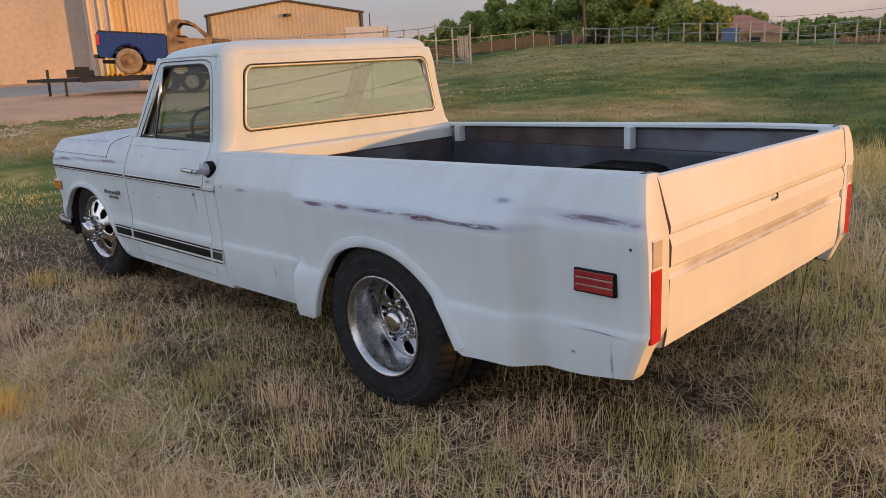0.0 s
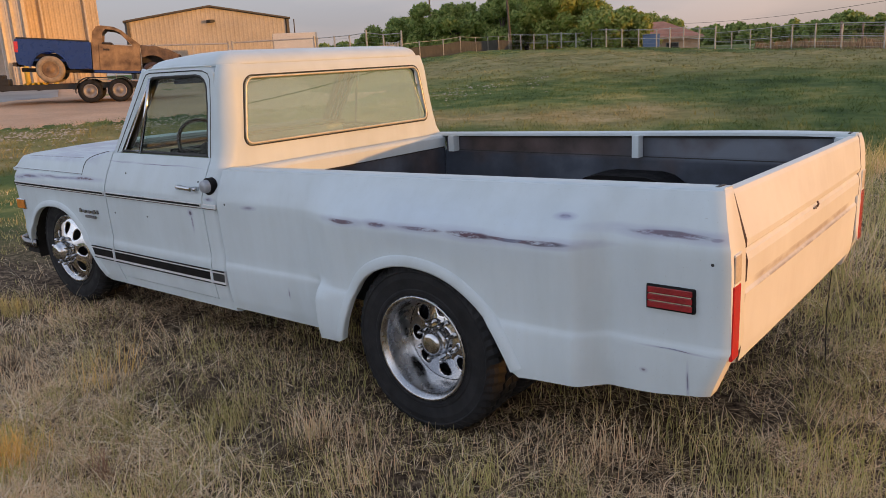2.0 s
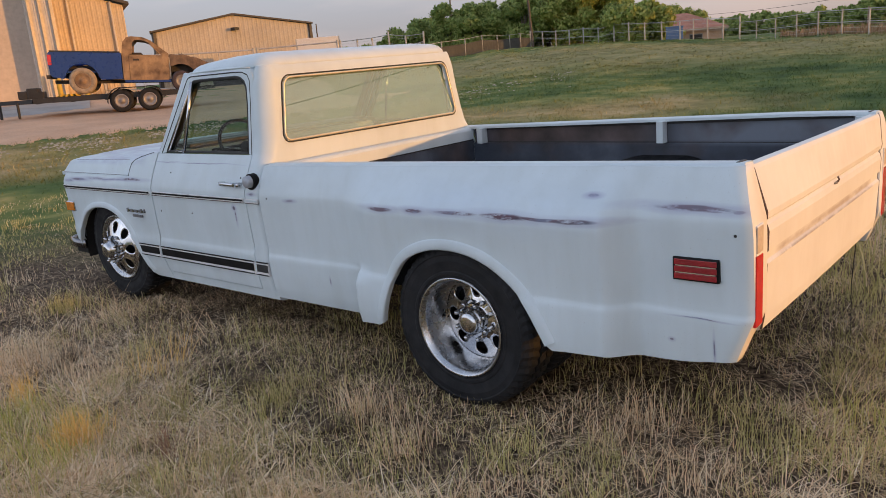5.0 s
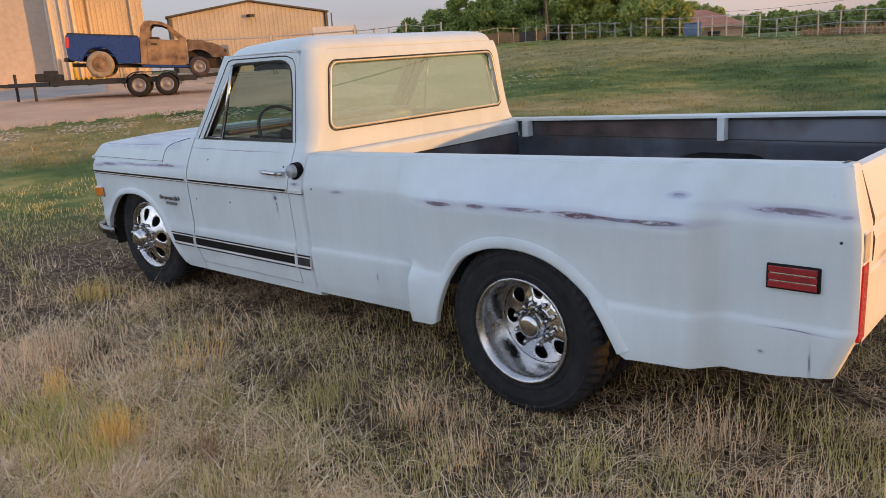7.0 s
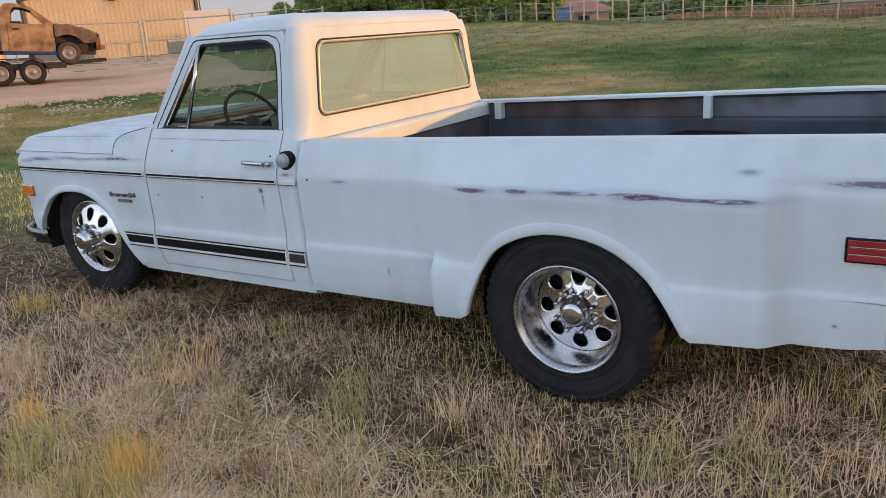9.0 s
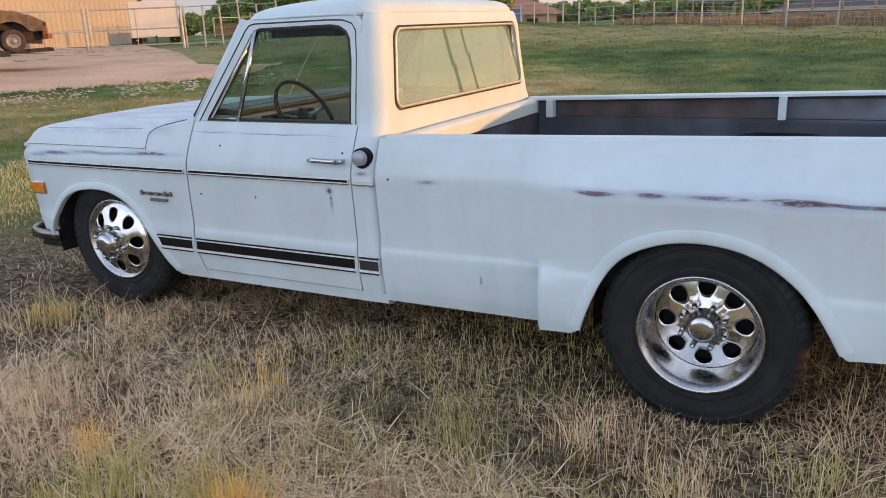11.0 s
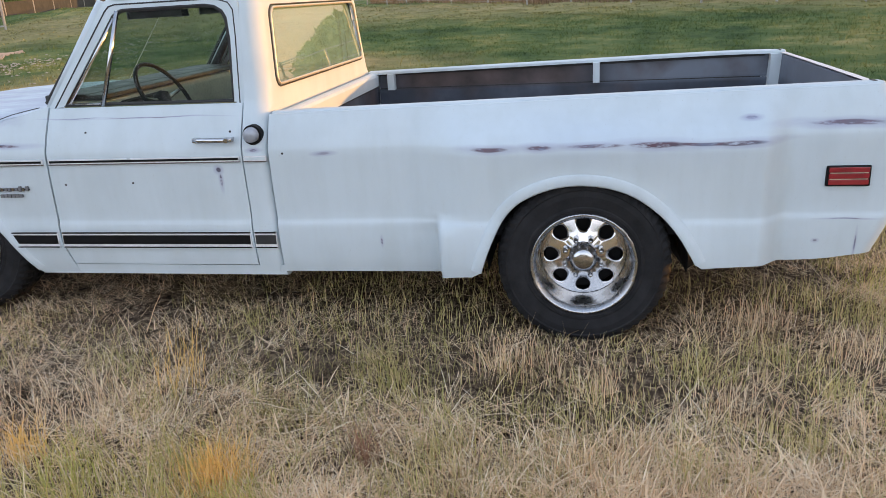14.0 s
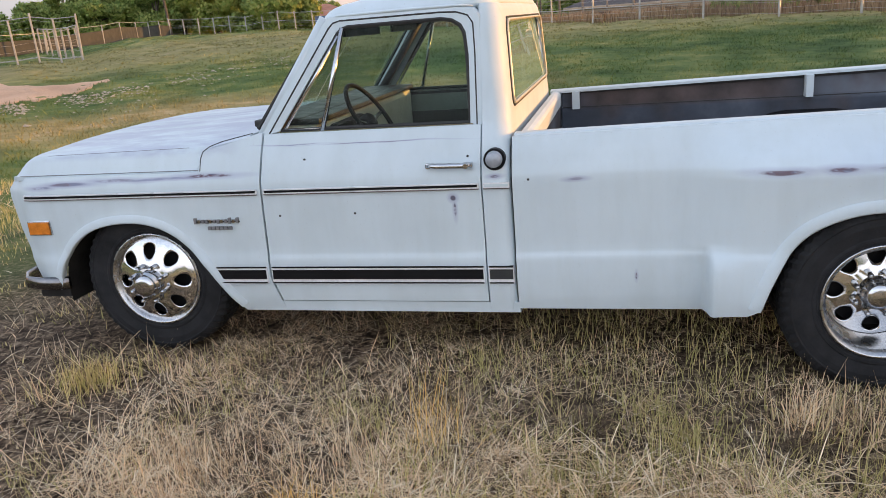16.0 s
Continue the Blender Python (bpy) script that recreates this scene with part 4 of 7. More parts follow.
def wreck():
    """A burnt-out pickup with its blue bed unharmed."""
    t = thing("wrecked_pickup", "burnt rusty pickup with a blue bed, strapped on the trailer", "pickup truck", at=TR_AT @ Matrix.Translation((0.15, 0.12, 0.6)) @ Matrix.Rotation(radians(2.8), 4, "Y"))
    w = 1.62
    rw, fw, r = -1.66, 1.32, 0.38
    bed = [(-2.2, 0.44), (-2.52, 0.5), (-2.58, 0.62), (-2.6, 0.9), (-2.59, 1.22), (-2.54, 1.27), (-2.4, 1.275), (-0.5, 1.235), (-0.47, 1.2), (-0.47, 0.42), (-1.1, 0.4)] + arch(rw, r + 0.02, 0.5, 8, 172, 14)
    for y in (0.0, w - 0.05):
        side = part("bed_side", outline_slab(bed, y, y + 0.05), BLUE_PAINT, t, "deep blue painted bed side")
        yo = y - 0.006 if y < 0.5 else y + 0.051
        part("body_crease", bars(((-2.56, yo, 0.95), (-0.5, yo, 0.92), 0.014)), BLUE_PAINT, side)
        lip = arch(rw, r + 0.02, 0.51, 8, 172, 14)
        part("arch_flare", tube([(x, yo, z) for x, z in lip], 0.02, 6), BLUE_PAINT, side, smooth=True)
        part("top_cap", bars(((-2.54, y + 0.025, 1.285), (-0.5, y + 0.025, 1.245), 0.05)), SEAL, side)
    part("bed_floor", boxes((-2.52, -0.5, 0.06, w - 0.06, 0.62, 0.68)), BLUE_PAINT, t)
    part("bed_front", boxes((-0.53, -0.48, 0.06, w - 0.06, 0.5, 1.22)), BLUE_PAINT, t)
    part("tailgate", boxes((-2.58, -2.52, 0.06, w - 0.06, 0.55, 1.24)), BLUE_PAINT, t)
    part("tail_lamp", boxes((-2.61, -2.5, -0.012, 0.05, 0.86, 1.18)), RED_LENS, t, bevel=0.01)
    part("bumper", boxes((-2.7, -2.58, 0.05, w - 0.05, 0.44, 0.56)), CHAR, t, bevel=0.02)
    part("wheel_shadow_liner", boxes((rw - 0.42, rw + 0.42, 0.28, 0.3, 0.4, 0.85)), CHAR, t)
    shell = [(-0.42, 0.4), (-0.42, 1.2), (-0.38, 1.52), (-0.3, 1.66), (-0.14, 1.72), (0.2, 1.69), (0.46, 1.58), (0.92, 1.2), (0.99, 1.12), (0.98, 0.4), (0.9, 0.34)]
    win = [(-0.13, 1.2), (-0.1, 1.5), (-0.02, 1.58), (0.24, 1.56), (0.44, 1.48), (0.7, 1.18)]
    for y in (0.0, w - 0.05):
        door = part("door", outline_slab([(-0.24, 0.38), (-0.24, 1.17), (0.95, 1.14), (0.96, 0.44), (0.9, 0.37)], y - 0.012, y + 0.05), BURNT, t, "heat-scaled rusty door")
        part("door_handle", boxes((-0.12, 0.06, y - 0.02, y - 0.012, 0.98, 1.04)) if y < 0.5 else boxes((-0.12, 0.06, y + 0.05, y + 0.06, 0.98, 1.04)), CHAR, door)
        part("sill", outline_slab([(-0.42, 0.3), (-0.42, 0.372), (0.98, 0.372), (0.98, 0.3)], y, y + 0.06), BLUE_PAINT, t)
        part("rear_pillar", outline_slab([(-0.45, 0.38), (-0.45, 1.2), (-0.4, 1.55), (-0.3, 1.67), (-0.16, 1.72), (-0.02, 1.63), (-0.12, 1.52), (-0.15, 1.19), (-0.25, 1.17), (-0.25, 0.38)], y, y + 0.06), BURNT, t)
        part("roof_edge", outline_slab([(-0.15, 1.72), (0.22, 1.695), (0.48, 1.58), (0.44, 1.52), (0.22, 1.61), (-0.04, 1.635)], y + 0.02, y + 0.08), BURNT, t)
        part("windscreen_pillar", outline_slab([(0.46, 1.595), (0.4, 1.52), (0.78, 1.14), (0.98, 1.13), (0.96, 1.2)], y + 0.015, y + 0.075), BURNT, t)
        fender = [(0.99, 0.8), (0.98, 1.14), (1.3, 1.14), (1.75, 1.06), (2.1, 0.9), (2.2, 0.78), (2.18, 0.66), (1.86, 0.62)] + arch(fw, r, 0.49, 32, 118, 10)
        part("fender", outline_slab(fender, y, y + 0.05), SCORCHED, t, "buckled scorched front fender")
        part("inner_fender", outline_slab([(1.0, 0.34), (1.0, 0.78), (1.5, 0.9), (2.0, 0.66), (2.1, 0.4)], y + 0.3 if y < 0.5 else y - 0.3, y + 0.32 if y < 0.5 else y - 0.28), CHAR, t)
    bm = bmesh.new()
    slab_poly(bm, [(-0.3, 0.03, 1.67), (-0.14, 0.03, 1.71), (0.22, 0.03, 1.68), (0.47, 0.03, 1.57), (0.47, w - 0.03, 1.57), (0.22, w - 0.03, 1.7), (-0.14, w - 0.03, 1.73), (-0.3, w - 0.03, 1.67)], (0, 0, 0.03))
    part("roof", bm, BURNT, t, "scorched sagging roof")
    bm = bmesh.new()
    nx, ny = 14, 9
    grid = [[bm.verts.new((0.97 + 1.2 * i / nx, 0.02 + (w - 0.04) * j / ny,
                           interp(i / nx, [(0, 1.16), (0.3, 1.17), (0.65, 1.08), (1, 0.92)]) + 0.035 * math.sin(i * 1.3 + j * 0.9) * math.sin(j * 0.7 + 0.4))) for j in range(ny + 1)] for i in range(nx + 1)]
    for i in range(nx):
        for j in range(ny):
            bm.faces.new((grid[i][j], grid[i][j + 1], grid[i + 1][j + 1], grid[i + 1][j]))
    flange(bm, (0, 0, -0.04))
    part("hood", bm, SCORCHED, t, "buckled burnt hood", smooth=True)
    part("back_panel", boxes((-0.42, -0.36, 0.05, w - 0.05, 0.4, 1.2)), BURNT, t)
    part("seat_frame", boxes((-0.25, 0.15, 0.2, w - 0.2, 0.5, 1.24)), CHAR, t, bevel=0.05)
    part("dash_remains", boxes((0.66, 0.95, 0.1, w - 0.1, 0.8, 1.12)), CHAR, t, bevel=0.04)
    part("engine", boxes((1.1, 2.0, 0.35, w - 0.35, 0.4, 0.92)), CHAR, t, bevel=0.06)
    part("grille_remains", boxes((2.1, 2.24, 0.1, w - 0.1, 0.42, 0.8)), RUST_RED, t, "rust-red front frame", bevel=0.03)
    part("bumper_remains", bars(((2.28, 0.0, 0.5), (2.3, w, 0.52), 0.13)), RUST_RED, t, bevel=0.02)
    part("lamp_remains", boxes((2.1, 2.2, 0.0, 0.24, 0.76, 0.9)), CHAR, t, bevel=0.02)
    part("chassis", boxes((-2.5, 2.1, 0.35, 0.5, 0.28, 0.4), (-2.5, 2.1, 1.1, 1.25, 0.28, 0.4)), CHAR, t)
    for x, hub, ty in ((rw, BURNT, DIRTY_TYRE), (fw, DUSTY_HUB, CHAR_TYRE)):
        for y in (-0.03, w - 0.19):
            rr = 0.41 if x < 0 else 0.33
            wheel_simple("wheel", t, x, y, rr - 0.04 if x < 0 else rr, rr, 0.22, ty, hub)
    return t


wreck()


# ---- houses, poles, trees ----
def hip_house(name, label, az, r, w, d, wall_h, roof_h, wall, roof, lift=0.0):
    h = thing(name, label, "house", at=oriented(az, r, lift))
    part("wall", boxes((-w / 2, w / 2, 0, d, -0.5, wall_h)), wall, h)
    bm = bmesh.new()
    e = 0.5
    a = [bm.verts.new(p) for p in ((-w / 2 - e, -e, wall_h), (w / 2 + e, -e, wall_h), (w / 2 + e, d + e, wall_h), (-w / 2 - e, d + e, wall_h))]
    k = min(d / 2, w * 0.4)
    t0, t1 = bm.verts.new((-w / 2 + k, d / 2, wall_h + roof_h)), bm.verts.new((w / 2 - k, d / 2, wall_h + roof_h))
    for f in ((a[0], a[1], t1, t0), (a[1], a[2], t1), (a[2], a[3], t0, t1), (a[3], a[0], t0), (a[3], a[2], a[1], a[0])):
        bm.faces.new(f)
    part("roof", bm, roof, h)
    part("fascia", boxes((-w / 2 - e, w / 2 + e, -e - 0.04, -e, wall_h - 0.2, wall_h)), TAN_WALL, h)
    for x in (-w * 0.25, w * 0.2):
        win = part("window", boxes((x - 0.6, x + 0.6, -0.03, 0.02, wall_h - 1.6, wall_h - 0.5)), GREYTRIM, h)
        part("pane", boxes((x - 0.52, x + 0.52, -0.05, -0.034, wall_h - 1.52, wall_h - 0.58)), SEAL, win)
    return h


hip_house("house", "tan house with a red shingle hip roof behind the bank", 112.7, 80, 8.0, 8.0, 1.0, 1.6, TAN_WALL, PINK_ROOF, -0.1)
hip_house("house", "house with a dark shingle hip roof beyond the trees", 112.8, 125, 9, 9, 2.4, 2.2, TAN_WALL, GREY_ROOF, -0.6)
hip_house("house", "low house with a dark roof beyond the paling fence", 90.5, 75, 13, 9, 1.4, 1.6, TAN_WALL, GREY_ROOF, -0.6)
bn = thing("storage_bin", "blue plastic storage bin beside the house", "bin", at=oriented(112.9, 70))
part("bin_body", boxes((-0.7, 0.7, 0, 1.0, 0, 1.0)), BIN_BLUE, bn, bevel=0.06)
part("bin_lid", boxes((-0.74, 0.74, -0.04, 1.04, 1.005, 1.08)), BIN_BLUE, bn, bevel=0.02)


def utility_pole(az, r, h, arm=True, lean=0.0, thick=0.16):
    x, y = pol(az, r)
    z = gzf(x, y)
    p = thing("utility_pole", "tall weathered wooden utility pole carrying wires", "utility pole", "utility poles")
    part("pole", tube([(x, y, z - 0.3), (x + lean, y, z + h)], [thick, thick * 0.65], 8), BARK, p)
    if arm:
        d = Vector((math.cos(radians(az + 90)), math.sin(radians(az + 90)), 0))
        q = Vector((x + lean, y, z + h - 0.5))
        part("cross_arm", bars((q - d * 0.9, q + d * 0.9, 0.12)), BARK, p)
        for s in (-0.8, 0.0, 0.8):
            part("insulator", tube([q + d * s + Vector((0, 0, 0.05)), q + d * s + Vector((0, 0, 0.22))], 0.05, 6), GALV, p)
    return Vector((x + lean, y, z + h - 0.3))


def wire(a, b, sag, r=0.018):
    pts = []
    for i in range(21):
        f = i / 20
        q = Vector(a).lerp(Vector(b), f)
        q.z -= sag * 4 * f * (1 - f)
        pts.append(q)
    o = new("overhead_wire", finish("overhead_wire", tube(pts, r, 4), SEAL))
    tagged(o, "thin black overhead wire strung between poles", "wire", "overhead wires")


utility_pole(122.75, 88, 7.2, False, -0.5)
utility_pole(128.55, 120, 9.0, False)
utility_pole(138.1, 90, 5.2, False, 0.0, 0.09)
p1 = utility_pole(69.9, 38, 8.2, True, 0.0, 0.11)
p2 = utility_pole(30, 44, 9.0, True)
p3 = utility_pole(96.5, 150, 7.0, True)
p4 = utility_pole(112.9, 190, 5.4, False)
utility_pole(70.3, 44, 6.6, False, 0.0, 0.09)
for dz in (0.35, -0.7):
    wire(p1 + Vector((0, 0, dz)), p2 + Vector((0, 0, dz)), 1.0, 0.03)
    wire(p1 + Vector((0, 0, dz)), p3 + Vector((0, 0, dz)), 2.0, 0.03)
wire(p3, p4, 1.2, 0.04)


def tree(az, r, h, spread, seed, material=None, leaf=0.3, lean=0.0, density=1.0, name="tree", label="dense green broadleaf tree beyond the fence"):
    """A tapered trunk, limbs, and a crown of many leaf clumps with gaps."""
    rg = np.random.default_rng(seed)
    x, y = pol(az, r)
    z = gzf(x, y)
    t = thing(name, label, "tree", "far trees")
    th = h * 0.32
    bm = tube([(x, y, z - 0.3), (x + 0.1, y, z + th * 0.6), (x + 0.15, y, z + th), (x + 0.2, y, z + h * 0.6)], [0.05 * h, 0.035 * h, 0.03 * h, 0.01 * h], 8)
    part("trunk", bm, BARK, t, smooth=True)
    blobs = []
    nb = int(18 + spread * 4)
    for i in range(nb):
        a = rg.uniform(0, math.tau)
        f = rg.uniform(0.0, 1.0) ** 0.6
        zz = rg.uniform(0.02, 1.0)
        wid = math.sin(min(1, max(0.08, (zz - 0.1) / 0.9)) * math.pi) ** 0.6
        wid = max(wid, 0.75 if zz < 0.5 else 0.0)
        bx, by = x + spread * f * wid * math.cos(a), y + spread * f * wid * math.sin(a)
        bz = z + h * (0.06 + 0.84 * zz)
        blobs.append((bx, by, bz, rg.uniform(0.16, 0.3) * spread + 0.25))
        if i < 7:
            part("limb", tube([(x + 0.12, y, z + th * rg.uniform(0.6, 1.2)), ((x + bx) / 2, (y + by) / 2, (z + th + bz) / 2), (bx, by, bz)], [0.02 * h, 0.012 * h, 0.005 * h], 5), BARK, t)
    vs, fs = [], []
    for bx, by, bz, br in blobs:
        n = int(240 * density * (br / leaf / 3) ** 1.2) + 60
        d = rg.normal(size=(n, 3))
        d /= np.linalg.norm(d, axis=1)[:, None]
        rr = br * rg.uniform(0.45, 1.15, n) ** 0.5 * rg.uniform(0.75, 1.1, n)
        c = np.array([bx, by, bz]) + d * rr[:, None] * np.array([1, 1, 0.8])
        u = rg.normal(size=(n, 3))
        u /= np.linalg.norm(u, axis=1)[:, None]
        w = np.cross(u, d)
        w /= np.linalg.norm(w, axis=1)[:, None] + 1e-6
        s = leaf * rg.uniform(0.5, 1.2, n)[:, None]
        b0 = len(vs)
        q = np.stack([c - u * s * 0.6, c + w * s * 0.42, c + u * s * 0.7, c - w * s * 0.42], 1).reshape(-1, 3)
        vs.extend(map(tuple, q))
        fs.extend((b0 + 4 * i, b0 + 4 * i + 1, b0 + 4 * i + 2, b0 + 4 * i + 3) for i in range(n))
    me = mesh_from("crown", vs, fs)
    me.materials.append(material or LEAF)
    part("crown", me, LEAF, t)
    return t


TREES = [(132.6, 105, 4.4, 3.0, 0), (130.8, 104, 5.6, 3.4, 0), (128.9, 100, 6.8, 3.6, 0), (127.1, 98, 6.2, 3.4, 0), (125.3, 100, 6.7, 3.6, 0), (124.2, 103, 6.0, 3.4, 0),
         (123.4, 97, 7.1, 3.6, 0), (121.7, 101, 7.0, 3.8, 0), (119.5, 95, 8.0, 4.6, 1), (117.7, 97, 6.2, 3.4, 0), (115.3, 75.5, 3.9, 2.7, 1), (113.9, 75, 3.3, 1.9, 1), (116.6, 90, 4.6, 3.0, 0),
         (126.2, 112, 6.2, 4.2, 0), (121.0, 110, 7.0, 4.2, 0), (117.0, 106, 5.4, 4.0, 0), (129.5, 112, 6.0, 4.0, 0), (113.0, 108, 4.2, 3.4, 0)]
for i, (az, r, h, sp, light) in enumerate(TREES):
    tree(az, r, h * 0.93, sp, 20 + i, LEAF_LIGHT if light else LEAF, 0.34)
FAR = [(136.3, 150, 4.2, 4.0), (134.8, 150, 5.0, 3.5), (133.4, 145, 4.4, 3.5), (110.2, 170, 4.0, 4.0), (109.0, 165, 5.2, 4.0), (107.4, 165, 5.6, 4.2), (105.8, 170, 4.4, 4.0), (104.2, 170, 5.6, 4.5),
       (102.6, 165, 5.0, 4.5), (101.0, 165, 6.2, 4.5), (99.4, 165, 5.4, 4.5), (97.6, 160, 6.4, 4.5), (95.6, 160, 5.6, 4.5), (93.4, 160, 6, 4.5), (91, 160, 5.4, 4.5)]
for i, (az, r, h, sp) in enumerate(FAR):
    tree(az, r, h * 0.72, sp * (0.7 if i % 3 else 0.95), 60 + i, LEAF, 0.6, label="distant green tree on the horizon")
for i, (az, r, h, sp) in enumerate([(77.5, 36, 1.7, 1.2), (80, 35.5, 2.3, 1.6), (83, 36.5, 2.5, 1.7), (86, 38, 2.0, 1.5), (55, 85, 4.0, 3.4), (48, 90, 3.4, 3.2)]):
    tree(az, r, h, sp, 90 + i, LEAF, 0.45, label="broadleaf tree at the edge of the field")


# ---- the pickup truck ----
YC = 0.968
truck = thing("pickup_truck", "old white long-bed pickup with rust-scraped paint on dry grass", "pickup truck")
SIDE = [(0.25, 0.005), (0.29, -0.014), (0.35, -0.032), (0.45, -0.046), (0.53, -0.051), (0.548, -0.05), (0.564, -0.043), (0.6, -0.043), (0.7, -0.050), (0.8, -0.056),
        (0.88, -0.060), (0.905, -0.059), (0.93, -0.052), (0.95, -0.044), (0.99, -0.029), (1.06, 0.004), (1.12, 0.034), (1.2, 0.055), (1.5, 0.10), (1.58, 0.122), (1.62, 0.14)]
SZ, SY = np.array([s[0] for s in SIDE]), np.array([s[1] for s in SIDE])


def side_y(x, z):
    """The body side, with a fold at the belt and one above the sill."""
    return float(np.interp(z, SZ, SY))


def mirror(bm):
    for v in bm.verts:
        v.co.y = 2 * YC - v.co.y
    bmesh.ops.reverse_faces(bm, faces=bm.faces[:])
    return bm


def panel(xs, levels, zlo, zhi, yf, warp=None, depth=0.03, inside=None):
    """A pressed side panel: columns along x, levels cut off at its lower and upper outline."""
    bm = bmesh.new()
    cols = []
    for x in xs:
        lo, hi = zlo(x), zhi(x)
        made, col = {}, []
        for z in levels:
            zc = min(max(z, lo), hi)
            key = round(zc, 5)
            if key not in made:
                xx = warp(x, zc) if warp else x
                made[key] = bm.verts.new((xx, yf(x, zc), zc))
            col.append(made[key])
        cols.append(col)
    for a, b in zip(cols, cols[1:]):
        for k in range(len(levels) - 1):
            f = []
            for v in (a[k], b[k], b[k + 1], a[k + 1]):
                if v not in f:
                    f.append(v)
            if len(f) >= 3:
                if inside and inside(sum(v.co.x for v in f) / len(f), sum(v.co.z for v in f) / len(f)):
                    continue
                try:
                    bm.faces.new(f)
                except ValueError:
                    pass
    loose = [v for v in bm.verts if not v.link_faces]
    bmesh.ops.delete(bm, geom=loose, context="VERTS")
    flange(bm, (0, depth, 0))
    return bm


def fine(a, b, step):
    return list(np.linspace(a, b, max(2, int(abs(b - a) / step) + 1)))


def both_sides(name, make, material, label="", smooth=True):
    l = part(name, make(), material, truck, label, smooth=smooth)
    r = part(name, mirror(make()), material, truck, label, smooth=smooth)
    return l, r


# ---- bed sides with the flared rear arches ----
BED_ARCH = [(-0.462, 0.318), (-0.452, 0.36), (-0.432, 0.42), (-0.40, 0.5), (-0.36, 0.585), (-0.30, 0.66), (-0.22, 0.705), (-0.13, 0.737), (-0.04, 0.748), (0.06, 0.743),
            (0.15, 0.722), (0.23, 0.684), (0.31, 0.622), (0.38, 0.55), (0.43, 0.47), (0.465, 0.407), (0.485, 0.365)]
BED_F, BED_R = -1.432, 1.262
REAR_X = [(0.37, 1.185), (0.41, 1.2), (0.58, 1.266), (0.875, 1.262), (0.93, 1.258), (1.13, 1.203)]


def rail_z(x):
    return 1.059 + 0.02 * (x + 1.43)


def bed_lo(x):
    if x < -0.66:
        return 0.298 + 0.004 * (x + 1.4)
    if x < -0.462:
        return interp(x, [(-0.66, 0.30), (-0.648, 0.305), (-0.6, 0.311), (-0.5, 0.315), (-0.462, 0.318)])
    if x < 0.485:
        return interp(x, BED_ARCH)
    return interp(x, [(0.485, 0.365), (0.72, 0.379), (0.86, 0.372), (1.05, 0.387), (1.2, 0.405), (1.262, 0.41)])


def smooth_curve(knots, n):
    """The same run of points, evenly and closely spaced."""
    p = np.array(knots)
    s = np.concatenate([[0], np.cumsum(np.hypot(np.diff(p[:, 0]), np.diff(p[:, 1])))])
    for _ in range(2):
        t = np.linspace(0, s[-1], n)
        q = np.stack([np.interp(t, s, p[:, 0]), np.interp(t, s, p[:, 1])], 1)
        w = max(1, n // 30)
        pad = np.concatenate([np.repeat(q[:1], w, 0), q, np.repeat(q[-1:], w, 0)])
        q = np.stack([np.convolve(pad[:, k], np.ones(2 * w + 1) / (2 * w + 1), "valid") for k in (0, 1)], 1)
        p = q
        s = np.concatenate([[0], np.cumsum(np.hypot(np.diff(p[:, 0]), np.diff(p[:, 1])))])
    return [(float(a), float(b)) for a, b in p]


BED_ARCH = smooth_curve(BED_ARCH, 160)
AX, AZ = np.array([a[0] for a in BED_ARCH]), np.array([a[1] for a in BED_ARCH])


def bed_y(x, z):
    zs = z - 0.028 * (x + 1.4) / 2.6
    y = side_y(x, zs)
    up = float(sstep(-0.80, -0.46, x)) * (1 - float(sstep(0.72, 0.85, x)))
    low = float(sstep(-0.662, -0.632, x)) * (1 - float(sstep(0.72, 0.85, x)))
    f = float(sstep(0.50, 0.61, z))
    k = low * (1 - f) + up * f
    hgt = interp(z, [(0.3, 0.112), (0.4, 0.106), (0.5, 0.094), (0.58, 0.085), (0.75, 0.09), (0.88, 0.098), (0.92, 0.094), (0.96, 0.075), (1.02, 0.03), (1.07, 0.006), (1.1, 0.0)])
    d = float(np.min(np.hypot(AX - x, AZ - z)))
    lip = 0.012 * math.exp(-(d / 0.05) ** 2)
    turned = max(0.0, min(1.0, (x - 1.205) / 0.057))
    return y - k * hgt - lip - 0.012 * float(sstep(0.8, 1.0, x)) + 0.019 * turned * turned


def bed_warp(x, z):
    return x + (interp(z, REAR_X) - BED_R) * float(sstep(0.95, BED_R, x))


bed_xs = sorted(set([round(v, 4) for v in fine(BED_F, -0.7, 0.03) + fine(-0.7, -0.5, 0.012) + list(np.interp(np.linspace(0, 1, 60), np.linspace(0, 1, len(AX)), AX)) + fine(0.5, 0.9, 0.01) + fine(0.9, 1.2, 0.03) + fine(1.2, BED_R, 0.008)]))
bed_levels = sorted(set([round(v, 4) for v in fine(0.29, 0.5, 0.02) + fine(0.5, 0.62, 0.009) + fine(0.62, 0.86, 0.02) + fine(0.86, 1.0, 0.01) + fine(1.0, 1.14, 0.016)]))
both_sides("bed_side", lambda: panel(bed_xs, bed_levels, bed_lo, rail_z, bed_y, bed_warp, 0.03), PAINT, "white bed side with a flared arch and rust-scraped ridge")


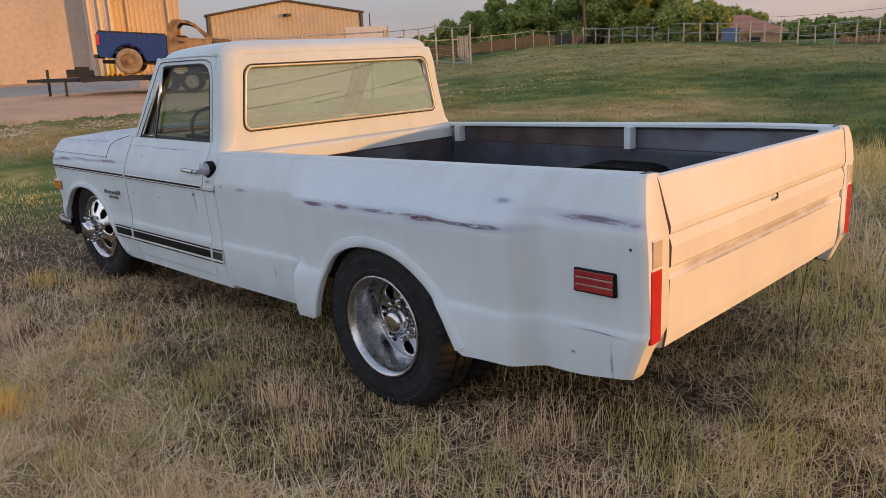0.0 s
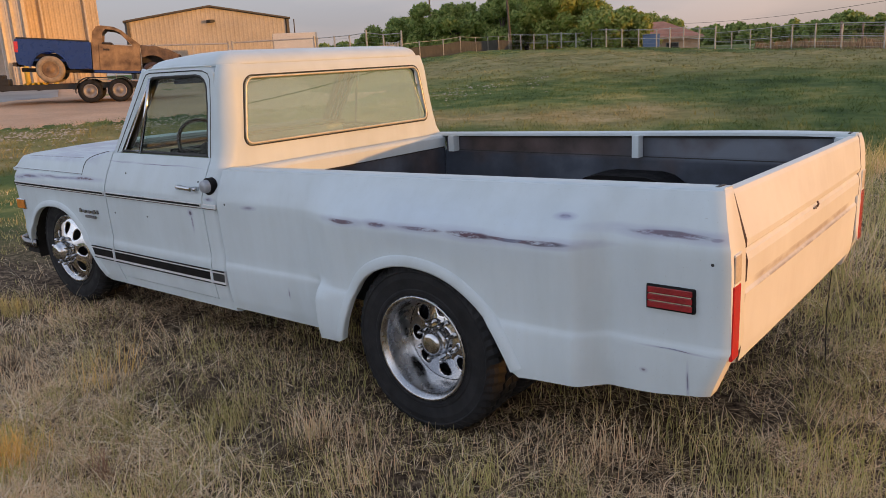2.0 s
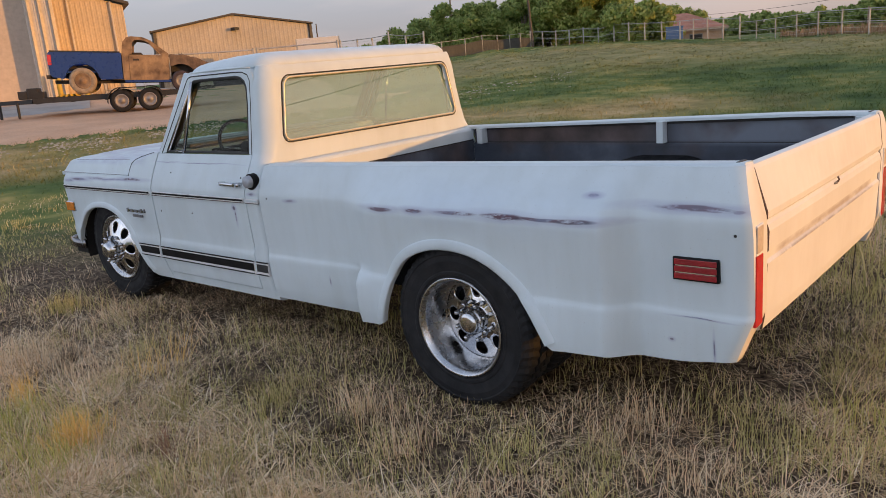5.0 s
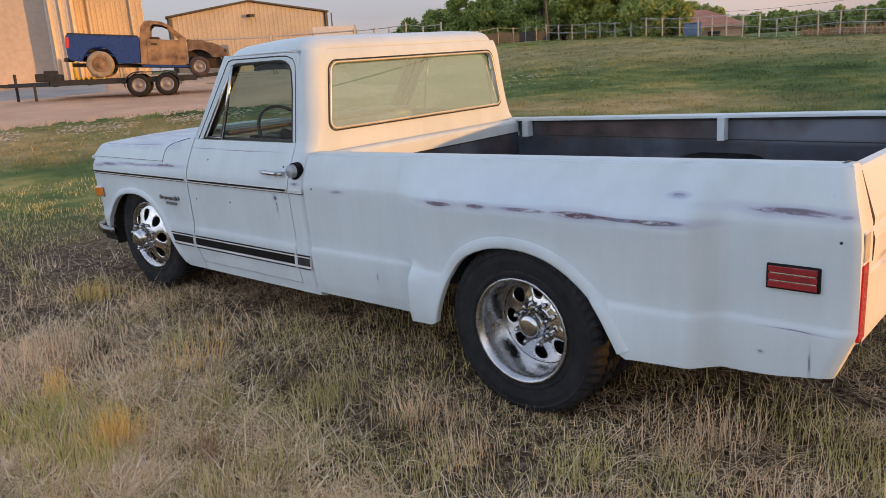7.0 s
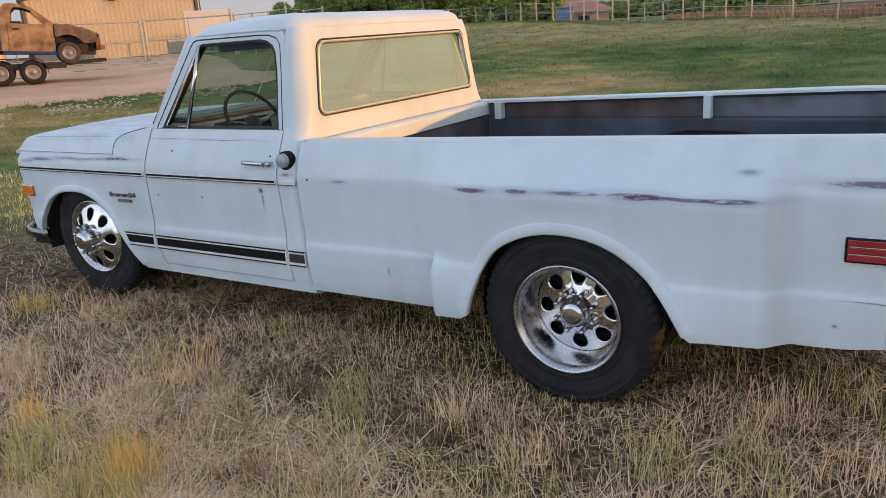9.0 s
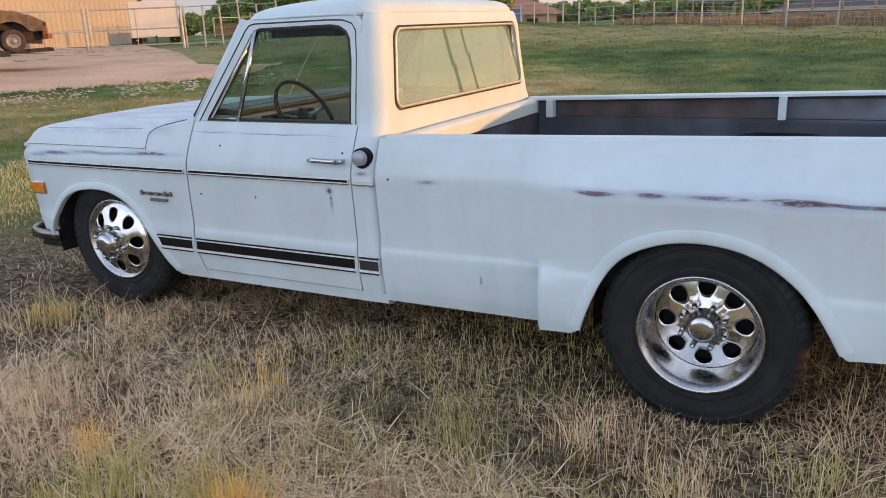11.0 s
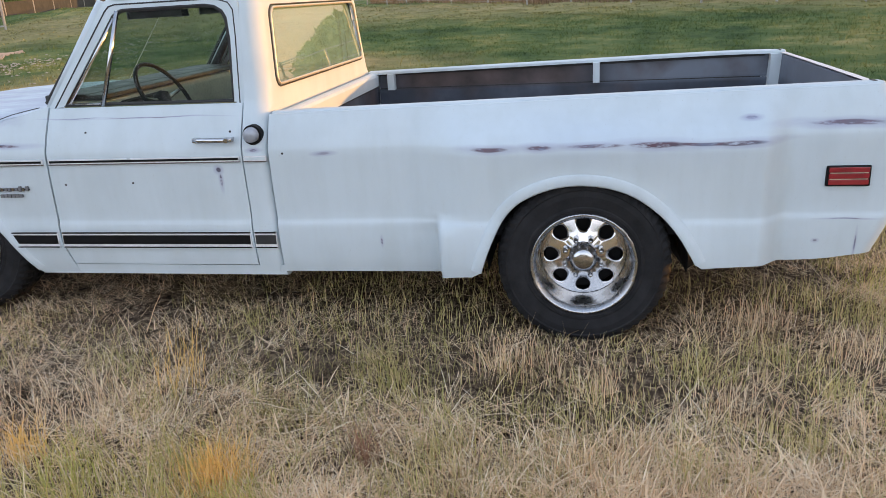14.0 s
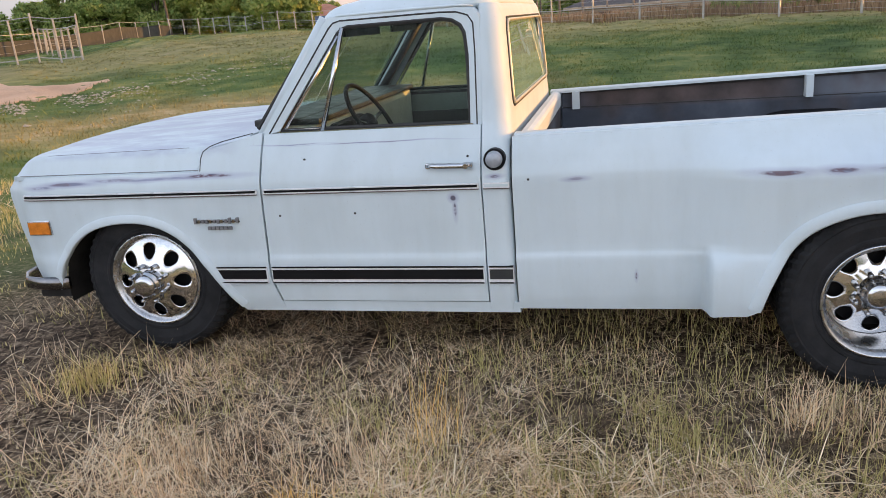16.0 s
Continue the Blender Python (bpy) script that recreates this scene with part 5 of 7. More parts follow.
def arch_lip(curve, yf, width=0.044, proud=0.008):
    """A rolled lip that follows a wheel opening."""
    bm = bmesh.new()
    pts = [Vector((interp(t, list(zip(np.linspace(0, 1, len(curve)), [c[0] for c in curve]))), interp(t, list(zip(np.linspace(0, 1, len(curve)), [c[1] for c in curve]))))) for t in np.linspace(0, 1, 64)]
    rows = []
    for i, q in enumerate(pts):
        d = (pts[min(i + 1, 63)] - pts[max(i - 1, 0)]).normalized()
        n = Vector((-d.y, d.x))
        n = n if n.y > 0 or abs(d.y) > 0.9 else -n
        if (q + n * 0.01 - Vector((0.5 * (curve[0][0] + curve[-1][0]), 0.4))).length < (q - Vector((0.5 * (curve[0][0] + curve[-1][0]), 0.4))).length:
            n = -n
        row = []
        for o, p in ((-0.002, -0.012), (-0.004, 0.6 * proud), (0.003, proud), (width - 0.006, proud * 0.9), (width, proud * 0.4), (width + 0.004, -0.004)):
            c = q + n * o
            row.append(bm.verts.new((c.x, yf(q.x + n.x * max(o, 0), q.y + n.y * max(o, 0)) - p, c.y)))
        rows.append(row)
    for a, b in zip(rows, rows[1:]):
        for k in range(len(a) - 1):
            bm.faces.new((a[k], a[k + 1], b[k + 1], b[k]))
    return bm


both_sides("arch_lip", lambda: arch_lip(BED_ARCH, bed_y), PAINT, "rolled white arch lip")


def sweep_x(xs, section):
    """A bar along x whose section(x) gives (y, z) points."""
    bm = bmesh.new()
    rings = [[bm.verts.new((x, y, z)) for y, z in section(x)] for x in xs]
    for a, b in zip(rings, rings[1:]):
        n = len(a)
        for k in range(n):
            bm.faces.new((a[k], a[(k + 1) % n], b[(k + 1) % n], b[k]))
    bm.faces.new(rings[0])
    bm.faces.new(rings[-1][::-1])
    return bm


def rail():
    return sweep_x(fine(BED_F + 0.004, 1.2, 0.2), lambda x: [(0.036, rail_z(x) - 0.03), (0.033, rail_z(x) + 0.002), (0.045, rail_z(x) + 0.008), (0.112, rail_z(x) + 0.006), (0.118, rail_z(x) + 0.0), (0.118, rail_z(x) - 0.014), (0.11, rail_z(x) - 0.014), (0.11, rail_z(x) - 0.008)])


both_sides("bed_rail", rail, PAINT, "scuffed white top rail", False)


def inner_wall():
    bm = sweep_x([-1.36, 1.19], lambda x: [(0.078, 0.954), (0.084, 0.952), (0.084, rail_z(x) - 0.01), (0.078, rail_z(x) - 0.01)])
    return bm


both_sides("inner_wall_upper", inner_wall, BED, "brown primer and grey overspray", False)
both_sides("wall_seam", lambda: boxes((-1.355, 1.1, 0.086, 0.0915, 0.9435, 0.953)), SEAL, "black gap between the bed's wall panels", False)
# black strip painted in for the shadow under the top rail
both_sides("rail_gap", lambda: sweep_x([-1.355, 1.1], lambda x: [(0.0845, rail_z(x) - 0.026), (0.09, rail_z(x) - 0.026), (0.09, rail_z(x) - 0.009), (0.0845, rail_z(x) - 0.009)]), SEAL, "dark strip standing in for the shadow under the top rail", False)
both_sides("rail_notch", lambda: boxes((1.165, 1.178, 0.05, 0.114, rail_z(1.17) + 0.001, rail_z(1.17) + 0.0095)), SEAL, "", False)
# dark sheet put in for the shade inside the rear quarter
both_sides("quarter_liner", lambda: boxes((0.52, 1.19, 0.0, 0.02, 0.4, 0.62)), SOOT, "", False)
both_sides("inner_wall_lower", lambda: sweep_x([-1.36, 1.19], lambda x: [(0.088, 0.45), (0.104, 0.45), (0.104, 0.943), (0.088, 0.949)]), BED, "grey overspray", False)
for x0, x1, zl in ((-1.29, -1.245, 0.945), (0.076, 0.117, 0.95), (1.12, 1.195, 0.5)):
    both_sides("stake_pocket", lambda: boxes((x0, x1, 0.09, 0.155, zl, rail_z(x0) - 0.012)), PAINT, "", False)
part("bed_floor", boxes((-1.36, 1.19, 0.1, 2 * YC - 0.1, 0.47, 0.5)), BED, truck)
for i in range(7):
    y = 0.25 + i * 0.24
    part("floor_rib", boxes((-1.35, 1.18, y, y + 0.05, 0.501, 0.515)), BED, truck)


def tub():
    bm = bmesh.new()
    pts = [(-0.4, 0.48), (-0.36, 0.64), (-0.27, 0.77), (-0.12, 0.856), (-0.04, 0.872), (0.25, 0.872), (0.32, 0.856), (0.45, 0.77), (0.54, 0.64), (0.58, 0.48)]
    slab_poly(bm, [(x, 0.106, z) for x, z in pts], (0, 0.26, 0))
    return bm


both_sides("wheel_tub", tub, BLACK, "black flat-topped wheel tub", False)


part("bulkhead", boxes((-1.385, -1.365, 0.1, 2 * YC - 0.1, 0.48, 0.962)), BED, truck, "dirty grey front panel of the bed")
part("bulkhead_gap", boxes((-1.383, -1.367, 0.1, 2 * YC - 0.1, 0.963, 0.971)), SEAL, truck)
bm = bmesh.new()
sec = [(-1.418, 1.05), (-1.412, 1.058), (-1.388, 1.058), (-1.37, 1.05), (-1.362, 1.035), (-1.361, 0.972), (-1.385, 0.972)]
rings = [[bm.verts.new((x, y, z)) for x, z in sec] for y in fine(0.1, 2 * YC - 0.1, 0.2)]
for a, b in zip(rings, rings[1:]):
    for k in range(len(sec)):
        bm.faces.new((a[k], a[(k + 1) % len(sec)], b[(k + 1) % len(sec)], b[k]))
bm.faces.new(rings[0])
bm.faces.new(rings[-1][::-1])
part("bulkhead_cap", bm, PAINT, truck, "folded white top edge of the bed's front panel", bevel=0.0)


# ---- corner posts, tail lights, tailgate ----
def corner_post():
    bm = bmesh.new()
    rows = []
    for z in fine(0.408, 1.115, 0.03):
        xr = interp(z, REAR_X)
        ys = bed_y(BED_R, min(z, 1.12))
        low = float(sstep(0.62, 0.5, z))
        pts = [(xr - 0.0, ys), (xr + 0.001, ys + 0.006), (xr + 0.002, ys + 0.016), (xr + 0.002, 0.085 - 0.05 * low), (xr - 0.001, 0.088 - 0.05 * low), (xr - 0.05, 0.088 - 0.05 * low)]
        rows.append([bm.verts.new((x, y, z)) for x, y in pts])
    for a, b in zip(rows, rows[1:]):
        for k in range(len(a) - 1):
            bm.faces.new((a[k], a[k + 1], b[k + 1], b[k]))
    bm.faces.new(rows[-1])
    bm.faces.new(rows[0][::-1])
    return bm


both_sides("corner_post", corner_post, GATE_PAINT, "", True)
for flip in (False, True):
    def put(bm):
        return mirror(bm) if flip else bm
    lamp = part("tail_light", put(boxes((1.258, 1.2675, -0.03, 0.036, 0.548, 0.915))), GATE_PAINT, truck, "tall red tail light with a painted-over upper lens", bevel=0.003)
    part("red_lens", put(boxes((1.258, 1.2705, -0.036, 0.03, 0.552, 0.81))), RED_LENS, lamp, "faded red lens", bevel=0.004)
    part("upper_lens", put(boxes((1.256, 1.2695, -0.03, 0.03, 0.818, 0.91))), BUFF_LENS, lamp, "painted-over buff lens", bevel=0.003)

GATE_X = [(0.495, 1.232), (0.505, 1.248), (0.55, 1.256), (0.70, 1.262), (0.752, 1.264), (0.762, 1.254), (0.79, 1.254), (0.80, 1.266), (0.87, 1.268), (0.893, 1.262), (0.905, 1.25), (0.918, 1.262), (0.94, 1.262), (1.09, 1.214), (1.106, 1.206)]


def gate_shell():
    bm = bmesh.new()
    cols = []
    for y in fine(0.096, 2 * YC - 0.096, 0.06):
        crown = 0.004 * (1 - ((y - YC) / 0.87) ** 2)
        cols.append([bm.verts.new((x + crown, y, z)) for z, x in GATE_X])
    for a, b in zip(cols, cols[1:]):
        for k in range(len(GATE_X) - 1):
            bm.faces.new((a[k], b[k], b[k + 1], a[k + 1]))
    flange(bm, (-0.035, 0, 0.0))
    return bm


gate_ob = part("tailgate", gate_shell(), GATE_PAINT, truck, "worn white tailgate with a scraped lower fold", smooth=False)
part("inner_skin", boxes((1.176, 1.186, 0.1, 2 * YC - 0.1, 0.5, 1.097)), BED, gate_ob)
part("latch", boxes((1.262, 1.273, YC - 0.03, YC + 0.035, 0.889, 0.896)), GREYTRIM, gate_ob, "small grey latch", bevel=0.003)
part("latch_hook", tube([(1.266, YC + 0.01, 0.886), (1.276, YC + 0.012, 0.905), (1.268, YC + 0.02, 0.915)], 0.004, 6), OXIDE, gate_ob)
for y in (0.0915, 2 * YC - 0.0915):
    part("gap_seal", tube([(x - 0.0025, y, z) for z, x in GATE_X if z > 0.5], 0.0042, 5), OXIDE, gate_ob)
part("hinge", tube([(1.24, 1.5, 0.49), (1.25, 1.4, 0.3), (1.28, 1.3, 0.08)], 0.0022, 5), SOOT, gate_ob, "thin hanging cable")

# rear side marker
for flip in (False, True):
    ym = bed_y(1.07, 0.753)
    put = (lambda b: mirror(b)) if flip else (lambda b: b)
    mk = part("side_marker", put(boxes((0.984, 1.155, ym - 0.012, ym + 0.01, 0.708, 0.795))), BLACK, truck, "ribbed red side marker in a black bezel", bevel=0.006)
    for z0 in (0.716, 0.742, 0.768):
        part("lens", put(boxes((0.992, 1.147, ym - 0.017, ym - 0.0125, z0, z0 + 0.021))), REFLECTOR, mk, bevel=0.0015)
    for z0 in (0.7395, 0.7655):
        part("bezel_line", put(boxes((0.996, 1.143, ym - 0.0165, ym - 0.0125, z0 - 0.0012, z0 + 0.0012))), WARM_TRIM, mk)


# the tail is bent a little out of square: its far top corner sits further back
for ob in list(truck.children) + [c for o in truck.children for c in o.children]:
    for v in ob.data.vertices:
        if v.co.x > 0.9:
            f = float(sstep(0.9, 1.18, v.co.x)) * max(0.0, v.co.y) / 1.9
            v.co.x += f * (0.01 + 0.04 * float(sstep(0.88, 1.1, v.co.z)))
            v.co.z -= f * 0.01 * float(sstep(0.9, 1.1, v.co.z))


# ---- cab shell ----
def rear_x(z):
    return interp(z, [(0.29, -1.44), (1.06, -1.443), (1.17, -1.445), (1.53, -1.468), (1.58, -1.482), (1.605, -1.495)])


GL_B, GL_T = 1.168, 1.537


def in_rear_window(y, z):
    f = (z - GL_B) / (GL_T - GL_B)
    y0 = 0.176 + 0.062 * f
    y1 = 2 * YC - y0
    if not (GL_B < z < GL_T and y0 < y < y1):
        return False
    r = 0.05
    cy = min(max(y, y0 + r), y1 - r)
    cz = min(max(z, GL_B + r), GL_T - r)
    return (y - cy) ** 2 + (z - cz) ** 2 <= r * r


def cab_shell_safe():
    """Same count of points on every row: the straight side run is split evenly."""
    bm = bmesh.new()
    zs = fine(0.29, 1.06, 0.05) + fine(1.07, 1.605, 0.0105)
    rows = []
    for z in zs:
        xr, yl = rear_x(z), side_y(0, z)
        rc = interp(z, [(0.29, 0.03), (1.0, 0.04), (1.1, 0.085), (1.6, 0.11)])
        rc = min(rc, xr + 1.559 - 0.005)
        pts = [(-1.559 + (xr - rc + 1.559) * i / 4, yl) for i in range(5)]
        for a in range(1, 11):
            t = radians(a * 9)
            pts.append((xr - rc + rc * math.sin(t), yl + rc - rc * math.cos(t)))
        mid = [(xr, y) for y in np.linspace(yl + rc, 2 * YC - yl - rc, 152)[1:-1]]
        right = [(x, 2 * YC - y) for x, y in pts[::-1]]
        rows.append([bm.verts.new((x, y, z)) for x, y in pts + mid + right])
    n = len(rows[0])
    for a, b in zip(rows, rows[1:]):
        for k in range(n - 1):
            c = (a[k].co + b[k + 1].co) / 2
            if in_rear_window(c.y, c.z):
                continue
            bm.faces.new((a[k], a[k + 1], b[k + 1], b[k]))
    return flange_to(bm)


def flange_to(bm):
    """Give the shell thickness inwards."""
    edges = [e for e in bm.edges if e.is_boundary]
    for e in edges:
        e.smooth = False
    ret = bmesh.ops.extrude_edge_only(bm, edges=edges)
    c = Vector((-1.9, YC, 1.2))
    for g in ret["geom"]:
        if isinstance(g, bmesh.types.BMVert):
            d = c - g.co
            d.z = 0
            g.co += d.normalized() * 0.03
    return bm


shell = part("cab_shell", cab_shell_safe(), PAINT, truck, "white cab back with rounded corners", smooth=True)


def rounded_loop(y0, y1, z0, z1, slant, r, x_of, n=7):
    """A rounded window outline on the cab back."""
    pts = []
    f = lambda z: slant * (z - z0) / (z1 - z0)
    for cy, cz, a0 in ((y1 - r, z0 + r, -90), (y1 - r, z1 - r, 0), (y0 + r, z1 - r, 90), (y0 + r, z0 + r, 180)):
        for i in range(n + 1):
            a = radians(a0 + 90 * i / n)
            y, z = cy + r * math.cos(a), cz + r * math.sin(a)
            y += f(z) * (1 if y < YC else -1)
            pts.append((x_of(z), y, z))
    return pts


rw = part("rear_window", finish("rear_window", tube(rounded_loop(0.172, 2 * YC - 0.172, GL_B - 0.004, GL_T + 0.004, 0.062, 0.055, lambda z: rear_x(z) + 0.002), 0.0036, 8, True), SEAL), SEAL, truck, "pale dusty rear window in a rubber seal with bright trim")
part("bright_trim", tube(rounded_loop(0.184, 2 * YC - 0.184, GL_B + 0.008, GL_T - 0.008, 0.062, 0.048, lambda z: rear_x(z) + 0.005), 0.0066, 8, True), WARM_TRIM, rw, "tarnished bright trim with warm sunlight in its colour", smooth=True)
bm = bmesh.new()
loop = rounded_loop(0.176, 2 * YC - 0.176, GL_B, GL_T, 0.062, 0.05, lambda z: rear_x(z) - 0.002 - 0.024 * (z - GL_B) / (GL_T - GL_B))
bm.faces.new([bm.verts.new(p) for p in loop])
part("pane", bm, REAR_GLASS, rw, "dusty greenish glass, paled to stand in for reflected sky").visible_shadow = False


def ring(x0, x1, y0, y1, r, d, n=9):
    pts = []
    x0, x1, y0, y1, r = x0 + d, x1 - d, y0 + d, y1 - d, max(r - d, 0.02)
    for cx, cy, a0 in ((x1 - r, y1 - r, 0), (x0 + r, y1 - r, 90), (x0 + r, y0 + r, 180), (x1 - r, y0 + r, 270)):
        for i in range(n + 1):
            a = radians(a0 + 90 * i / n)
            pts.append((cx + r * math.cos(a), cy + r * math.sin(a)))
    return pts


def roof():
    bm = bmesh.new()
    rows = []
    for d, z in ((0.03, 1.585), (0.0, 1.598), (0.004, 1.613), (0.014, 1.63), (0.032, 1.646), (0.06, 1.659), (0.1, 1.668), (0.16, 1.675), (0.24, 1.681), (0.32, 1.684), (0.38, 1.685)):
        rows.append([bm.verts.new((x, y, z - 0.03 * float(sstep(-1.95, -2.32, x)) + 0.004 * d)) for x, y in ring(-2.30, -1.492, 0.128, 2 * YC - 0.128, 0.13, d)])
    n = len(rows[0])
    for a, b in zip(rows, rows[1:]):
        for k in range(n):
            bm.faces.new((a[k], a[(k + 1) % n], b[(k + 1) % n], b[k]))
    bm.faces.new(rows[-1])
    return bm


part("roof", roof(), PAINT, truck, "white cab roof with chalky paint", smooth=True)
# ---- doors ----
def top_y(z):
    return 0.052 + (z - 1.12) * 0.135


DF, DR = -2.572, -1.566


def door_skin():
    xs = fine(DF, DR, 0.05)
    lv = fine(0.334, 0.5, 0.03) + fine(0.51, 0.6, 0.009) + fine(0.63, 0.86, 0.04) + fine(0.87, 0.98, 0.01) + fine(1.0, 1.112, 0.02)
    lead = lambda x, z: x + interp(z, [(0.3, 0.03), (0.45, -0.012), (0.6, -0.012), (0.9, 0.004), (1.12, 0.01)]) * float(sstep(-2.3, DF, x))
    return panel(xs, lv, lambda x: 0.334, lambda x: 1.112, lambda x, z: side_y(x, z), lead, 0.03)


WIN = [(-2.488, 1.122), (-2.19, 1.528), (-2.168, 1.545), (-2.14, 1.553), (-1.72, 1.556), (-1.675, 1.548), (-1.64, 1.525), (-1.622, 1.49), (-1.613, 1.40), (-1.616, 1.118)]


def win_loop(off=0.0, dy=0.0):
    cx, cz = -1.95, 1.32
    return [(x + off * (1 if x > cx else -1), top_y(z) + dy, z + off * (1 if z > cz else -1)) for x, z in WIN]


OUTER = [(-2.592, 1.10), (-2.262, 1.562), (-2.238, 1.59), (-2.20, 1.598), (-1.74, 1.600), (-1.64, 1.600), (-1.58, 1.590), (-1.556, 1.56), (-1.556, 1.42), (-1.556, 1.10)]


def cab_frame():
    """Windscreen pillar, roof side and rear pillar round the door glass, with a step at the door's edge."""
    bm = bmesh.new()
    n = len(WIN)
    rings = []
    for f, dy in ((0.0, 0.014), (0.02, 0.002), (0.06, -0.004), (0.5, -0.006), (0.515, 0.004), (0.56, 0.004), (0.575, -0.007), (0.94, -0.004), (1.0, 0.006), (1.0, 0.04)):
        rings.append([bm.verts.new((w[0] + (o[0] - w[0]) * f, top_y(w[1] + (o[1] - w[1]) * f) + dy, w[1] + (o[1] - w[1]) * f)) for w, o in zip(WIN, OUTER)])
    for a, b in zip(rings, rings[1:]):
        for k in range(n - 1):
            bm.faces.new((a[k], a[k + 1], b[k + 1], b[k]))
    return bm


both_sides("cab_side_frame", cab_frame, PAINT, "white window surround with the roof pillars", False)
both_sides("drip_rail", lambda: tube([(-2.235, 0.124, 1.592), (-2.18, 0.115, 1.598), (-1.9, 0.112, 1.602), (-1.66, 0.112, 1.602), (-1.585, 0.114, 1.596)], [0.003, 0.006, 0.007, 0.006, 0.003], 6), PAINT, "", True)
both_sides("a_pillar", lambda: tube([(-2.60, 0.075, 1.09), (-2.252, 0.137, 1.592)], 0.024, 10), PAINT, "", True)
for flip in (False, True):
    put = (lambda b: mirror(b)) if flip else (lambda b: b)
    door = part("door", put(door_skin()), PAINT, truck, "white door with a thin belt trim and chipped edges", smooth=True)
    part("edge_seal", put(tube([(w[0] + (o[0] - w[0]) * 0.54, top_y(w[1] + (o[1] - w[1]) * 0.54) - 0.004, w[1] + (o[1] - w[1]) * 0.54) for w, o in zip(WIN, OUTER)], 0.0046, 6)), SEAL, door)
    part("window_seal", put(tube(win_loop(-0.002, 0.004), 0.0115, 6, True)), SEAL, door)
    part("vent_bar", put(tube([(-2.286, 0.045, 1.114), (-2.163, 0.1, 1.548)], 0.011, 8)), CHROME, door, "chrome quarter window bar", smooth=True)
    part("vent_frame", put(tube([(-2.288, 0.05, 1.128), (-2.466, 0.05, 1.128), (-2.185, 0.098, 1.515)], 0.007, 6)), CHROME, door, smooth=True)
    part("sill_trim", put(boxes((-2.49, -1.6, 0.040, 0.05, 1.108, 1.118))), CHROME, door)
    bm = bmesh.new()
    bm.faces.new([bm.verts.new((x, top_y(z) + 0.012, z)) for x, z in WIN])
    g = part("window_pane", put(bm), SIDE_GLASS, door)
    g.visible_shadow = False
    part("inner_card", put(boxes((-2.5, -1.58, 0.095, 0.11, 0.36, 1.09))), LINER, door, "pale green door card")
    part("card_band", put(boxes((-2.48, -1.6, 0.111, 0.118, 0.62, 0.98))), SEAT, door)
    part("window_sill", put(boxes((-2.5, -1.58, 0.055, 0.118, 1.09, 1.108))), SEAT, door)
    # handle
    yh = side_y(0, 0.957)
    h = part("door_handle", put(tube([(-1.795, yh - 0.018, 0.957), (-1.76, yh - 0.03, 0.958), (-1.66, yh - 0.032, 0.957), (-1.6, yh - 0.022, 0.956)], [0.007, 0.012, 0.012, 0.012], 8)), CHROME, door, "chrome pull handle", smooth=True)
    part("push_button", put(tube([(-1.622, yh - 0.028, 0.956), (-1.622, yh - 0.045, 0.956)], 0.011, 10)), CHROME, h)
    for hx0, hx1 in ((-1.80, -1.765), (-1.64, -1.598)):
        part("handle_mount", put(boxes((hx0, hx1, yh - 0.02, yh + 0.012, 0.946, 0.967))), CHROME, h, bevel=0.003)


# ---- cab corner fuel cap, sill, lower back ----
part("fuel_cap", tube([(-1.503, -0.02, 0.975), (-1.503, -0.054, 0.975), (-1.503, -0.057, 0.975)], [0.046, 0.046, 0.043], 28), BLACK, truck, "round fuel cap with a grey centre", smooth=False)
cap = bpy.data.objects["fuel_cap"]
part("cap_grip", lathe([(0.0001, -0.088), (0.027, -0.087), (0.033, -0.082), (0.036, -0.05)], 24), CAPGREY, cap, smooth=True).matrix_basis = Matrix.Translation((-1.503, 0, 0.978))
both_sides("rocker", lambda: sweep_x([-2.76, -1.43], lambda x: [(side_y(0, 0.328) + 0.004, 0.329), (side_y(0, 0.3) + 0.004, 0.294), (side_y(0, 0.29) + 0.004, 0.276), (0.02, 0.266), (0.06, 0.268), (0.06, 0.329)]), PAINT, "", False)
both_sides("cab_inner_side", lambda: boxes((-2.56, -1.44, 0.062, 0.085, 0.3, 0.36), (-1.62, -1.5, 0.07, 0.09, 0.36, 1.09)), SOOT, "", False)


# ---- trim strips ----
def strip(x0, x1, zc, hz, proud, n=14, yf=None):
    """A slim bar that lies on the body side."""
    yf = yf or (lambda x, z: side_y(x, z))
    bm = bmesh.new()
    rows = []
    for x in fine(x0, x1, 0.06):
        y = min(yf(x, zc - hz), yf(x, zc + hz), yf(x, zc))
        rows.append([bm.verts.new(p) for p in ((x, yf(x, zc - hz) + 0.004, zc - hz), (x, y - proud, zc - hz + 0.001), (x, y - proud, zc + hz - 0.001), (x, yf(x, zc + hz) + 0.004, zc + hz))])
    for a, b in zip(rows, rows[1:]):
        for k in range(3):
            bm.faces.new((a[k], b[k], b[k + 1], a[k + 1]))
    bm.faces.new(rows[0])
    bm.faces.new(rows[-1][::-1])
    return bm


def fender_y(x, z):
    y = side_y(x, z)
    y += 0.10 * float(sstep(-3.74, -4.05, x)) ** 1.6
    d = float(np.min(np.hypot(FX - x, FZ - z)))
    return y - 0.012 * math.exp(-(d / 0.035) ** 2)


